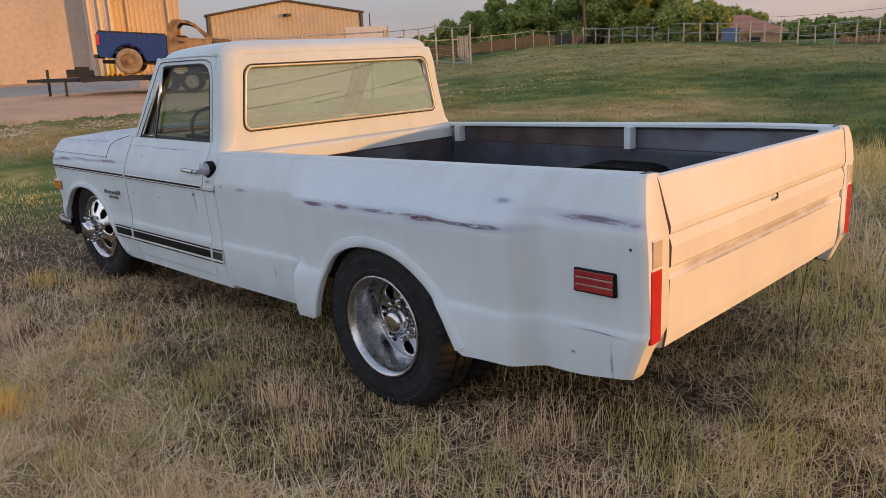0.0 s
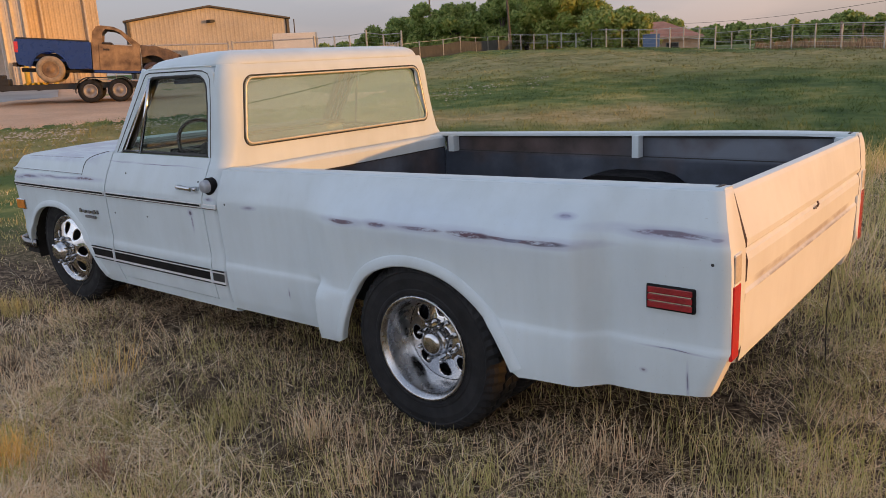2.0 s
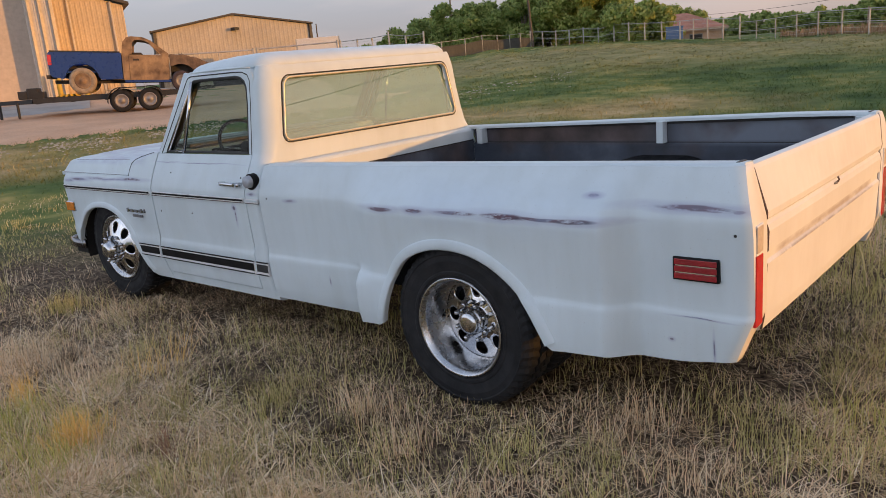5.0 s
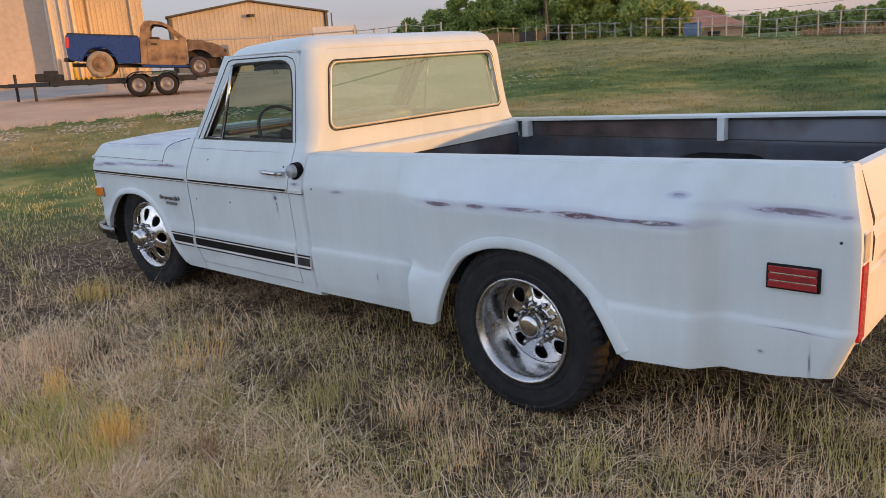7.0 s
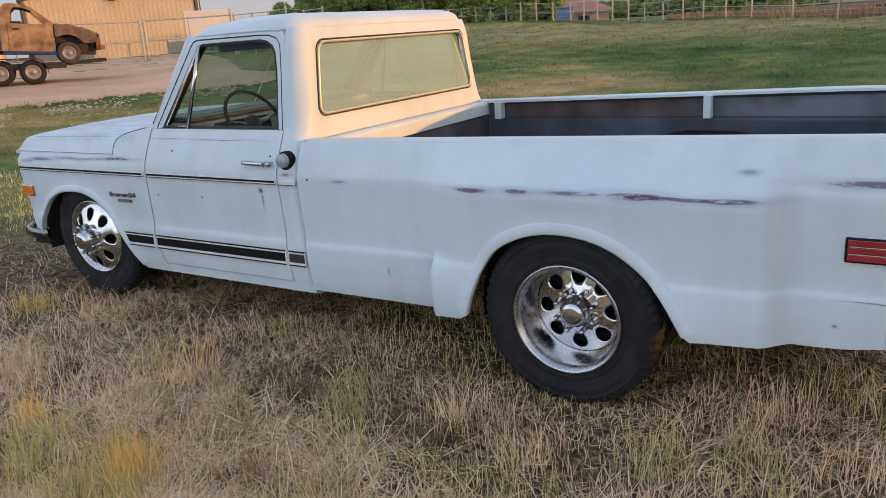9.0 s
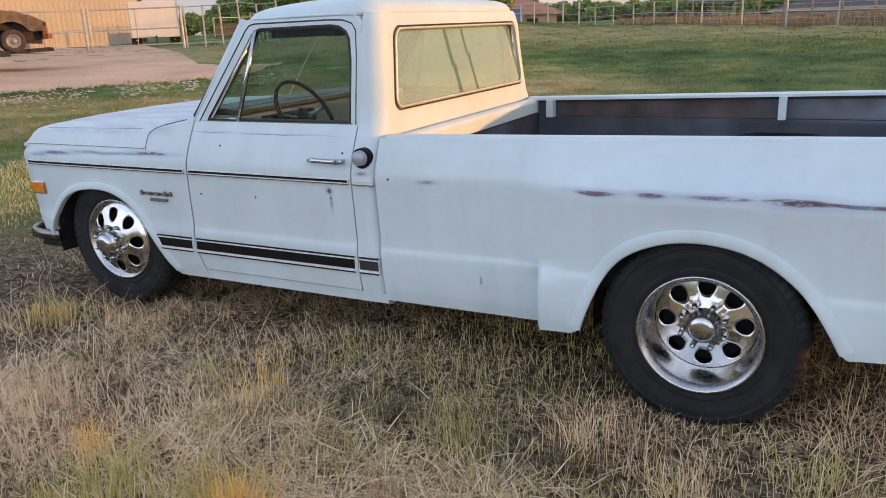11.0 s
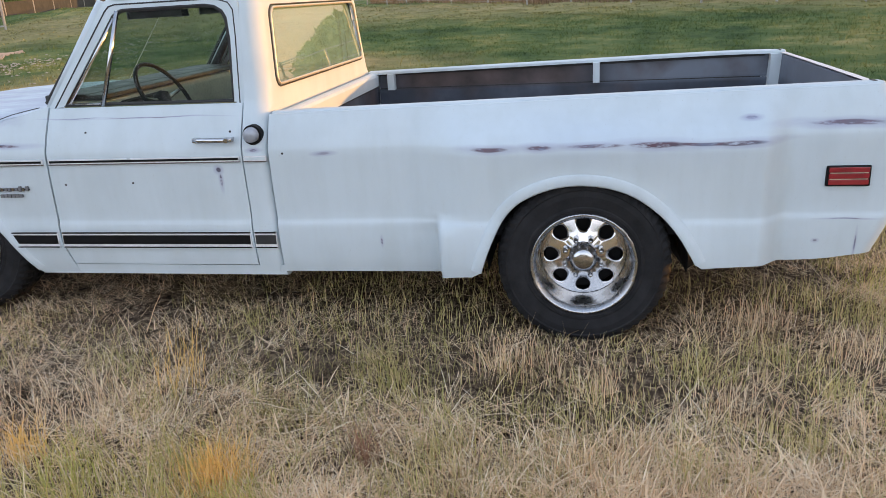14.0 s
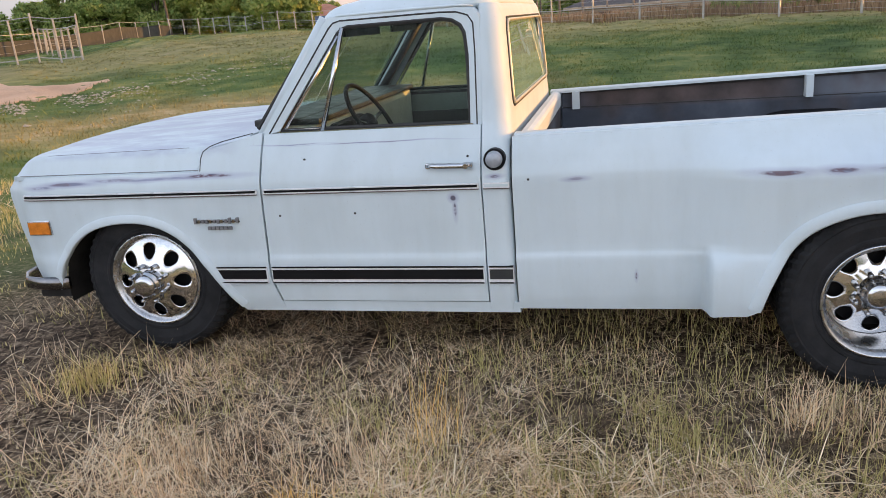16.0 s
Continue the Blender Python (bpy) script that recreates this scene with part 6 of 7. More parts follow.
FRONT_ARCH = [(-3.742, 0.385), (-3.725, 0.45), (-3.69, 0.53), (-3.63, 0.61), (-3.55, 0.675), (-3.45, 0.718), (-3.34, 0.735), (-3.22, 0.736), (-3.11, 0.708), (-3.02, 0.65), (-2.945, 0.562), (-2.882, 0.473), (-2.84, 0.395), (-2.79, 0.33), (-2.752, 0.28)]
FRONT_ARCH = smooth_curve(FRONT_ARCH, 160)
FX, FZ = np.array([a[0] for a in FRONT_ARCH]), np.array([a[1] for a in FRONT_ARCH])
FF, FR = -3.98, -2.582


def fender_lo(x):
    if x < -3.742:
        return 0.385 + 0.02 * (-3.742 - x) / 0.2
    if x < -2.752:
        return interp(x, FRONT_ARCH)
    return 0.279


def fender_hi(x):
    return interp(x, [(-4.0, 0.93), (-3.9, 0.962), (-2.885, 0.962), (-2.87, 1.045), (-2.6, 1.118)])


def fender_warp(x, z):
    nose = interp(z, [(0.38, 0.07), (0.5, 0.045), (0.7, 0.012), (0.86, 0.0), (0.9, 0.004), (0.97, 0.05)])
    tail = interp(z, [(0.3, 0.03), (0.45, -0.012), (0.6, -0.012), (0.9, 0.004), (1.12, 0.01)])
    return x + nose * float(sstep(-3.7, FF, x)) + tail * float(sstep(-2.75, FR, x))


fen_xs = sorted(set([round(v, 4) for v in fine(FF, -3.742, 0.018) + list(np.interp(np.linspace(0, 1, 60), np.linspace(0, 1, len(FX)), FX)) + fine(-2.752, FR, 0.02) + [-2.885, -2.87]]))
fen_lv = sorted(set([round(v, 4) for v in fine(0.276, 0.86, 0.02) + fine(0.86, 1.0, 0.01) + fine(1.0, 1.13, 0.02)]))
both_sides("front_fender", lambda: panel(fen_xs, fen_lv, fender_lo, fender_hi, fender_y, fender_warp, 0.03), PAINT, "white front fender with rust along its crest")

both_sides("arch_lip", lambda: arch_lip(FRONT_ARCH[8:], fender_y, 0.036, 0.007), PAINT, "rolled white arch lip")
for flip in (False, True):
    put = (lambda b: mirror(b)) if flip else (lambda b: b)
    for x0, x1, own in ((-3.84, -2.595, fender_y), (-2.562, -1.575, None), (-1.555, -1.444, None)):
        tr = part("belt_trim", put(strip(x0, x1, 0.866, 0.014, 0.006, yf=own)), TRIM, truck, "thin bright belt trim with a black line")
        part("trim_fill", put(strip(x0 + 0.006, x1 - 0.006, 0.868, 0.0062, 0.0085, yf=own)), BLACK if x0 < -1.6 else PAINT, tr)
        part("trim_line", put(strip(x0, x1, 0.8545, 0.0028, 0.0095, yf=own)), OXIDE, tr)
    for x0, x1 in ((-2.872, -2.605), (-2.580, -1.575), (-1.555, -1.444)):
        tr = part("lower_trim", put(strip(x0, x1, 0.467, 0.040, 0.005)), TRIM, truck, "wide black lower trim with bright edges")
        part("trim_fill", put(strip(x0 + 0.004, x1 - 0.004, 0.4705, 0.0235, 0.0075)), BLACK if x0 < -1.6 else SEAL, tr)
        part("trim_line", put(strip(x0 + 0.002, x1 - 0.002, 0.5045, 0.0036, 0.0075)), BLACK, tr)
        part("trim_line", put(strip(x0 + 0.002, x1 - 0.002, 0.4315, 0.0036, 0.0145)), BLACK, tr)
    ym = fender_y(-3.775, 0.713)
    mk = part("front_marker", put(boxes((-3.852, -3.722, ym - 0.008, ym + 0.02, 0.677, 0.75))), CHROME, truck, "amber side marker lamp", bevel=0.004)
    part("lens", put(boxes((-3.845, -3.729, ym - 0.013, ym - 0.0085, 0.683, 0.744))), AMBER, mk, bevel=0.002)
    # unreadable badge as plain bars
    yb = side_y(0, 0.72)
    bd = part("fender_badge", put(boxes((-2.93, -2.705, yb - 0.008, yb + 0.004, 0.729, 0.733))), BLACK, truck, "small dark metal badge", bevel=0.0)
    for i in range(12):
        x = -2.935 + i * 0.0195
        top = 0.749 if i in (0, 9, 11) else 0.741
        part("badge_bar", put(boxes((x, x + 0.0125, yb - 0.012, yb - 0.002, 0.722 + (0.003 if i % 3 else 0), top))), CHROME if i % 3 == 1 else GREYTRIM, bd)
    for i in range(6):
        x = -2.868 + i * 0.021
        part("badge_bar", put(boxes((x, x + 0.0165, yb - 0.011, yb - 0.001, 0.692, 0.708))), GREYTRIM, bd)


# ---- hood and cowl ----
def hood_half(x):
    """(y, z) from the left edge to the middle line."""
    rise = 0.038 * (x + 3.9) / 1.3
    drop = 0.11 * max(0.0, (-3.78 - x) / 0.12) ** 2
    return [(-0.020, 0.969), (-0.014, 0.985 + rise * 0.1 - drop * 0.2), (-0.004, 1.008 + rise * 0.2 - drop * 0.4), (0.008, 1.03 + rise * 0.3 - drop * 0.6), (0.02, 1.046 + rise * 0.4 - drop * 0.7), (0.032, 1.053 + rise * 0.5 - drop * 0.8),
            (0.06, 1.057 + rise * 0.6 - drop * 0.8), (0.10, 1.061 + rise * 0.75 - drop * 0.9), (0.16, 1.063 + rise - drop * 0.9), (0.22, 1.064 + rise - drop), (0.27, 1.068 + rise - drop), (0.45, 1.075 + rise - drop), (0.7, 1.079 + rise - drop), (YC, 1.081 + rise - drop)]


def hood_sheet(x0, x1, drop_z, cut):
    bm = bmesh.new()
    rows = []
    for x in fine(x0, x1, 0.03):
        h = hood_half(x)
        pts = h + [(2 * YC - y, z) for y, z in h[-2::-1]]
        yc = cut(x)
        row = []
        for y, z in pts:
            yy = min(max(y, yc), 2 * YC - yc)
            if yy != y:
                z = float(np.interp(yy if yy < YC else 2 * YC - yy, [a for a, _ in h], [b for _, b in h]))
            k = 1 - ((yy - YC) / 0.99) ** 2
            row.append(bm.verts.new((x - 0.05 * k * float(sstep(-3.3, -3.95, x)), yy, z - drop_z)))
        rows.append(row)
    for a, b in zip(rows, rows[1:]):
        for k in range(len(a) - 1):
            if (a[k].co - a[k + 1].co).length < 1e-6 and (b[k].co - b[k + 1].co).length < 1e-6:
                continue
            bm.faces.new((a[k], a[k + 1], b[k + 1], b[k]))
    bmesh.ops.remove_doubles(bm, verts=bm.verts, dist=1e-6)
    for e in bm.edges:  # a crisp fold along each side
        if all(min(abs(v.co.y - 0.032), abs(v.co.y - 2 * YC + 0.032)) < 1e-4 for v in e.verts):
            e.smooth = False
    return flange(bm, (0, 0, -0.02))


part("hood", hood_sheet(-3.90, -2.69, 0.0, lambda x: interp(x, [(-4, -0.03), (-2.9, -0.03), (-2.86, 0.015), (-2.69, 0.10)])), PAINT, truck, "long white hood with faded stained paint", smooth=True)
part("cowl", hood_sheet(-2.9, -2.55, 0.007, lambda x: -0.004), PAINT, truck, "white cowl below the windscreen", smooth=True)
def hood_z(x, y):
    h = hood_half(x)
    return float(np.interp(y, [a for a, _ in h], [b for _, b in h]))


# cut lines round the hood; its soft fold's shade drawn as a grey line
for flip in (False, True):
    put = (lambda b: mirror(b)) if flip else (lambda b: b)
    run = [(-2.874, 0.966), (-2.874, 1.02), (-2.864, 1.05), (-2.83, 1.072), (-2.77, 1.09), (-2.69, 1.106), (-2.62, 1.119)]
    part("hood_gap", put(tube([(x, side_y(x, z) - 0.001, z) for x, z in run], 0.0022, 5)), SEAL, truck)
    part("hood_gap", put(tube([(x, -0.0205, 0.968) for x in fine(-3.86, -2.872, 0.1)], 0.0022, 5)), GREYTRIM, truck)
    part("hood_fold", put(tube([(x, 0.031, hood_z(x, 0.031) - 0.0002) for x in fine(-3.72, -2.95, 0.08)], 0.0016, 5)), GREYTRIM, truck)
    part("hood_fold", put(tube([(x, 0.02, hood_z(x, 0.02) - 0.004) for x in fine(-2.81, -2.63, 0.06)], 0.0016, 5)), GREYTRIM, truck)
part("front_panel", boxes((-3.9, -3.86, 0.06, 2 * YC - 0.06, 0.44, 0.93)), GREYTRIM, truck, bevel=0.01)


def bumper():
    path = [(-3.70, -0.035), (-3.84, -0.055), (-3.95, -0.03), (-4.02, 0.05), (-4.06, 0.25), (-4.08, YC)]
    path += [(x, 2 * YC - y) for x, y in path[-2::-1]]
    bm = bmesh.new()
    sec = [(0.0, 0.388), (-0.01, 0.396), (-0.014, 0.42), (-0.01, 0.448), (0.0, 0.456), (0.01, 0.446), (0.01, 0.398)]
    rings = []
    for i, (x, y) in enumerate(path):
        a, b = Vector(path[max(0, i - 1)]), Vector(path[min(len(path) - 1, i + 1)])
        d = (b - a).normalized()
        n = Vector((d.y, -d.x))
        n = -n if n.x > 0 or (abs(n.x) < 0.3 and (y < YC) == (n.y > 0)) else n
        rings.append([bm.verts.new((x - n.x * o, y - n.y * o, z)) for o, z in sec])
    for a, b in zip(rings, rings[1:]):
        for k in range(len(sec)):
            bm.faces.new((a[k], a[(k + 1) % len(sec)], b[(k + 1) % len(sec)], b[k]))
    bm.faces.new(rings[0])
    bm.faces.new(rings[-1][::-1])
    return bm


part("front_bumper", bumper(), DULL_CHROME, truck, "dull chrome front bumper", smooth=True)
part("bumper_valance", boxes((-3.9, -3.72, -0.02, 2 * YC + 0.02, 0.34, 0.385)), SOOT, truck, bevel=0.01)


# small drilled holes and missing trim clips
for x, z in ((-2.5, 0.752), (-2.14, 0.757), (1.208, 0.886), (-1.365, 0.888), (-2.36, 1.0), (-1.62, 0.99)):
    yy = (bed_y(x, z) if x > -1.4 else side_y(x, z))
    part("clip_hole", tube([(x, yy + 0.004, z), (x, yy - 0.0015, z)], 0.0055, 8), SEAL, truck)


# ---- windscreen and interior ----
bm = bmesh.new()
rows = []
for i in range(9):
    f = i / 8
    z = 1.12 + (1.585 - 1.12) * f
    rows.append([bm.verts.new((-2.612 + 0.352 * f - 0.1 * (1 - ((y - YC) / 0.86) ** 2), y, z)) for y in np.linspace(0.085 + 0.06 * f, 2 * YC - 0.085 - 0.06 * f, 17)])
for a, b in zip(rows, rows[1:]):
    for k in range(16):
        bm.faces.new((a[k], a[k + 1], b[k + 1], b[k]))
ws = part("windscreen", bm, WIND_GLASS, truck, "clear curved windscreen", smooth=True)
ws.visible_shadow = False
part("windscreen_seal", tube([(-2.615, 0.09, 1.13), (-2.27, 0.15, 1.585)], 0.012, 6), SEAL, ws)
part("windscreen_seal", tube([(-2.615, 2 * YC - 0.09, 1.13), (-2.27, 2 * YC - 0.15, 1.585)], 0.012, 6), SEAL, ws)
part("dashboard", boxes((-2.55, -2.34, 0.12, 2 * YC - 0.12, 0.86, 1.131)), DASH, truck, "pale painted dashboard", bevel=0.03)
part("dash_pad", boxes((-2.43, -2.325, 0.12, 2 * YC - 0.12, 1.134, 1.162)), SEAT, truck, "black dash pad", bevel=0.012)
part("dash_top", boxes((-2.66, -2.42, 0.14, 2 * YC - 0.14, 1.132, 1.165)), SEAT, truck, "dark top of the dash below the windscreen", bevel=0.01)
part("gauge_hood", boxes((-2.45, -2.3, 0.28, 0.72, 0.98, 1.11)), BLACK, truck, bevel=0.02)
part("seat_back", boxes((-1.66, -1.53, 0.14, 2 * YC - 0.14, 0.66, 1.13)), SEAT, truck, "black vinyl bench seat back", bevel=0.05)
part("seat_cushion", boxes((-2.12, -1.58, 0.14, 2 * YC - 0.14, 0.5, 0.72)), SEAT, truck, "black vinyl bench seat", bevel=0.05)
part("cab_floor", boxes((-2.75, -1.45, 0.08, 2 * YC - 0.08, 0.3, 0.33)), SOOT, truck)
part("firewall", boxes((-2.72, -2.68, 0.08, 2 * YC - 0.08, 0.3, 1.06)), SOOT, truck)
part("headliner", boxes((-2.22, -1.53, 0.16, 2 * YC - 0.16, 1.575, 1.583)), LINER, truck)
loop = [(0.2 * math.cos(k * math.tau / 40), 0.0, 0.2 * math.sin(k * math.tau / 40)) for k in range(40)]
bm = tube(loop, 0.0115, 8, True)
sw_m = Matrix.Translation((-2.18, 0.46, 1.105)) @ Matrix.Rotation(radians(-32), 4, "Y") @ Matrix.Rotation(radians(90), 4, "Z")
# the ring stands across the truck, its top tipped forward
bmesh.ops.transform(bm, matrix=sw_m, verts=bm.verts)
sw = part("steering_wheel", bm, BLACK, truck, "thin black steering wheel", smooth=True)
bm = tube([(0.19, 0, 0.02), (0.05, 0.03, 0), (-0.05, 0.03, 0), (-0.19, 0, 0.02)], [0.008, 0.014, 0.014, 0.008], 6)
bmesh.ops.transform(bm, matrix=sw_m, verts=bm.verts)
part("spoke", bm, CHROME, sw, smooth=True)
bm = tube([(0, 0.035, 0), (0.0, 0.03, -0.19)], [0.014, 0.008], 6)
bmesh.ops.transform(bm, matrix=sw_m, verts=bm.verts)
part("spoke", bm, CHROME, sw, smooth=True)
bm = lathe([(0.0001, -0.005), (0.03, -0.004), (0.045, 0.01), (0.045, 0.05)], 20)
bmesh.ops.transform(bm, matrix=sw_m, verts=bm.verts)
part("hub", bm, BLACK, sw, smooth=True)
part("column", tube([tuple(sw_m @ Vector((0, 0.05, 0))), tuple(sw_m @ Vector((0, 0.4, 0)))], 0.03, 10), BLACK, sw)
both_sides("inner_pillar", lambda: tube([(-2.555, 0.125, 1.12), (-2.215, 0.19, 1.575)], 0.024, 8), SEAT, "black inner windscreen pillar")
both_sides("roof_rail", lambda: tube([(-2.215, 0.185, 1.572), (-1.62, 0.18, 1.578)], 0.016, 8), SEAT, "black inner roof rail")
part("sun_visor", boxes((-2.235, -2.222, 0.3, YC - 0.12, 1.505, 1.572)), SEAT, truck, "black panel along the windscreen's top edge", bevel=0.004)
part("sun_visor", boxes((-2.235, -2.222, YC + 0.12, 2 * YC - 0.3, 1.505, 1.572)), SEAT, truck, "black panel along the windscreen's top edge", bevel=0.004)
part("windscreen_aerial", tube([(-2.69, YC, 1.15), (-2.43, YC, 1.5)], 0.0022, 5), WARM_TRIM, ws, "thin pale wire aerial")
part("mirror", boxes((-2.3, -2.285, YC - 0.09, YC + 0.09, 1.5, 1.54)), BLACK, truck, "small rear-view mirror", bevel=0.005)


# ---- wheels ----
def disc_with_holes(prof, r0, r1, hole_c, hole_rad, hole_tan, n_hole=8, n=28, rot=0.0):
    """A wheel disc with oval holes: one sector round each hole; prof(r) gives its depth."""
    bm = bmesh.new()
    half = math.pi / n_hole

    def put_vert(r, a):
        return bm.verts.new((r * math.cos(a), prof(r), r * math.sin(a)))

    for s in range(n_hole):
        ac = rot + s * 2 * half
        hole, mid, edge, back = [], [], [], []
        for k in range(n):
            t = k * math.tau / n
            du, dv = math.cos(t), math.sin(t)
            rh = hole_c + hole_rad * du
            ah = hole_tan * dv / hole_c
            hole.append((rh, ah))
            # where the ray from the hole's middle leaves the sector
            best = 9.0
            if du > 1e-6:
                best = min(best, (r1 - hole_c) / du)
            if du < -1e-6:
                best = min(best, (r0 - hole_c) / du)
            if abs(dv) > 1e-6:
                best = min(best, half * hole_c / abs(dv))
            re = hole_c + du * best
            ae = dv * best / hole_c
            edge.append((re, max(-half, min(half, ae))))
        # the sector's corners belong to the sheet
        for rc in (r0, r1):
            for sc in (-half, half):
                m = min(range(n), key=lambda i: abs(edge[i][0] - rc) + abs(edge[i][1] - sc) * hole_c)
                edge[m] = (rc, sc)
        H = [put_vert(r, ac + a) for r, a in hole]
        B = [bm.verts.new((v.co.x, v.co.y + 0.006, v.co.z)) for v in H]
        M = [put_vert((r * 0.75 + e * 0.25), ac + a * 0.75 + b * 0.25) for (r, a), (e, b) in zip(hole, edge)]
        E = [put_vert(e, ac + b) for e, b in edge]
        for k in range(n):
            j = (k + 1) % n
            bm.faces.new((B[k], B[j], H[j], H[k]))
            bm.faces.new((H[k], H[j], M[j], M[k]))
            bm.faces.new((M[k], M[j], E[j], E[k]))
    bmesh.ops.remove_doubles(bm, verts=bm.verts, dist=0.0006)
    return bm


def tyre_mesh(r, w, inner=0.215, blocks=56):
    """A tyre: rounded side walls with a rim guard, shoulder blocks and grooves."""
    prof = [(inner, 0.015), (inner + 0.012, 0.004), (inner + 0.03, 0.001), (inner + 0.034, -0.003), (inner + 0.045, -0.003), (inner + 0.05, 0.0), (r - 0.075, -0.006), (r - 0.05, -0.003), (r - 0.044, -0.006), (r - 0.028, 0.0),
            (r - 0.012, 0.012), (r - 0.002, 0.028), (r, 0.05), (r, 0.078), (r - 0.01, 0.08), (r - 0.01, 0.09), (r + 0.002, 0.092), (r + 0.002, w / 2)]
    prof = prof + [(a, w - b) for a, b in prof[-2::-1]]
    seg = blocks * 2
    bm = bmesh.new()
    rings = []
    for i, (rr, y) in enumerate(prof):
        out = []
        for k in range(seg):
            d = 0.0
            if rr > r - 0.03:
                d = -0.008 if k % 2 else 0.0
            a = k * math.tau / seg + (0.02 * math.sin(y * 60) if rr > r - 0.02 else 0)
            out.append(bm.verts.new(((rr + d) * math.cos(a), y, (rr + d) * math.sin(a))))
        rings.append(out)
    for a, b in zip(rings, rings[1:]):
        for k in range(seg):
            bm.faces.new((a[k], a[(k + 1) % seg], b[(k + 1) % seg], b[k]))
    return bm


def make_wheel(at, deep, flip=False):
    """Eight-hole polished wheel: dished for the rear duals, crowned in front."""
    R, W = 0.385, 0.225
    m = at if not flip else at @ Matrix.Rotation(math.pi, 4, "Z")

    def go(bm):
        bmesh.ops.transform(bm, matrix=m, verts=bm.verts)
        return bm
    if deep:
        prof = lambda r: interp(r, [(0.05, 0.13), (0.085, 0.132), (0.10, 0.142), (0.16, 0.152), (0.193, 0.158)])
        barrel = [(0.232, 0.004), (0.235, -0.004), (0.230, -0.008), (0.222, -0.004), (0.217, 0.006), (0.210, 0.012), (0.207, 0.03), (0.204, 0.06), (0.2, 0.1), (0.195, 0.16), (0.19, 0.2)]
        r1, cap_y, hc = 0.193, 0.13, 0.146
    else:
        prof = lambda r: interp(r, [(0.05, -0.045), (0.085, -0.043), (0.11, -0.032), (0.16, -0.014), (0.205, 0.004), (0.21, 0.012)])
        barrel = [(0.232, 0.006), (0.235, -0.002), (0.230, -0.006), (0.222, -0.003), (0.216, 0.008), (0.209, 0.012), (0.2, 0.06), (0.195, 0.2)]
        r1, cap_y, hc = 0.21, -0.045, 0.15
    wheel = part("wheel", go(disc_with_holes(prof, 0.055, r1, hc, 0.034 if deep else 0.038, 0.032 if deep else 0.031, rot=radians(90))), ALLOY, truck, "polished aluminium eight-hole wheel", smooth=True)
    part("rim_barrel", go(lathe(barrel, 72)), BARREL, wheel, smooth=True)
    part("tyre", go(tyre_mesh(R, W)), RUBBER, wheel, "black all-terrain tyre", smooth=False)
    part("hub_cap", go(lathe([(0.0001, cap_y - 0.08), (0.03, cap_y - 0.079), (0.047, cap_y - 0.074), (0.054, cap_y - 0.062), (0.056, cap_y - 0.045), (0.063, cap_y - 0.043), (0.064, cap_y - 0.02), (0.066, cap_y + 0.01)], 32)), CHROME, wheel, "chrome hub cap", smooth=True)
    for k in range(8):
        a = radians(k * 45 + 22.5)
        c = Vector((0.087 * math.cos(a), 0, 0.087 * math.sin(a)))
        y0 = prof(0.082)
        part("lug_nut", go(tube([c + Vector((0, y0 + 0.003, 0)), c + Vector((0, y0 - 0.048, 0)), c + Vector((0, y0 - 0.058, 0))], [0.0125, 0.011, 0.005], 8)), CHROME, wheel, smooth=True)
    part("brake_drum", go(lathe([(0.0001, 0.2), (0.172, 0.2), (0.176, 0.205), (0.176, 0.26), (0.0001, 0.26)], 24) if deep else lathe([(0.0001, 0.04), (0.185, 0.04), (0.19, 0.05), (0.19, 0.2), (0.0001, 0.2)], 24)), BLACK, wheel)
    return wheel


RZ, FZC = 0.378, 0.432
make_wheel(Matrix.Translation((0.0, -0.128, RZ)), True)
make_wheel(Matrix.Translation((-3.226, -0.008, FZC)) @ Matrix.Rotation(radians(2), 4, "Z"), False)
make_wheel(Matrix.Translation((0.0, 2 * YC + 0.128, RZ)), True, True)
make_wheel(Matrix.Translation((-3.226, 2 * YC + 0.008, FZC)), False, True)
for y in (0.175, 2 * YC - 0.4):
    bm = tyre_mesh(0.38, 0.225)
    bmesh.ops.translate(bm, verts=bm.verts, vec=(0, y, RZ))
    part("inner_tyre", bm, RUBBER, truck, "inner dual tyre")


def wheel_well(cx, cz, r, x0, x1):
    bm = bmesh.new()
    pts = arch(cx, cz, r, -8, 188, 20)
    a = [bm.verts.new((x, -0.02, z)) for x, z in pts]
    b = [bm.verts.new((x, 0.45, z)) for x, z in pts]
    for i in range(len(pts) - 1):
        bm.faces.new((a[i], a[i + 1], b[i + 1], b[i]))
    bm.faces.new(b)
    return bm


both_sides("rear_wheel_well", lambda: wheel_well(0.01, 0.36, 0.45, 0, 0), SOOT, "", False)
both_sides("front_wheel_well", lambda: wheel_well(-3.27, 0.38, 0.45, 0, 0), SOOT, "", False)
part("frame_rail", boxes((-3.9, 0.9, 0.5, 0.57, 0.34, 0.452)), SOOT, truck)
part("frame_rail", boxes((-3.9, 0.9, 1.37, 1.44, 0.34, 0.452)), SOOT, truck)
part("rear_axle", tube([(0, 0.2, RZ), (0, 2 * YC - 0.2, RZ)], 0.05, 12), SOOT, truck)
part("differential", lathe([(0.0001, -0.14), (0.09, -0.12), (0.14, 0.0), (0.09, 0.12), (0.0001, 0.14)], 20), SOOT, truck, smooth=True).matrix_basis = Matrix.Translation((0, YC, RZ))
part("front_axle", tube([(-3.226, 0.2, FZC - 0.05), (-3.226, 2 * YC - 0.2, FZC - 0.05)], 0.04, 10), SOOT, truck)
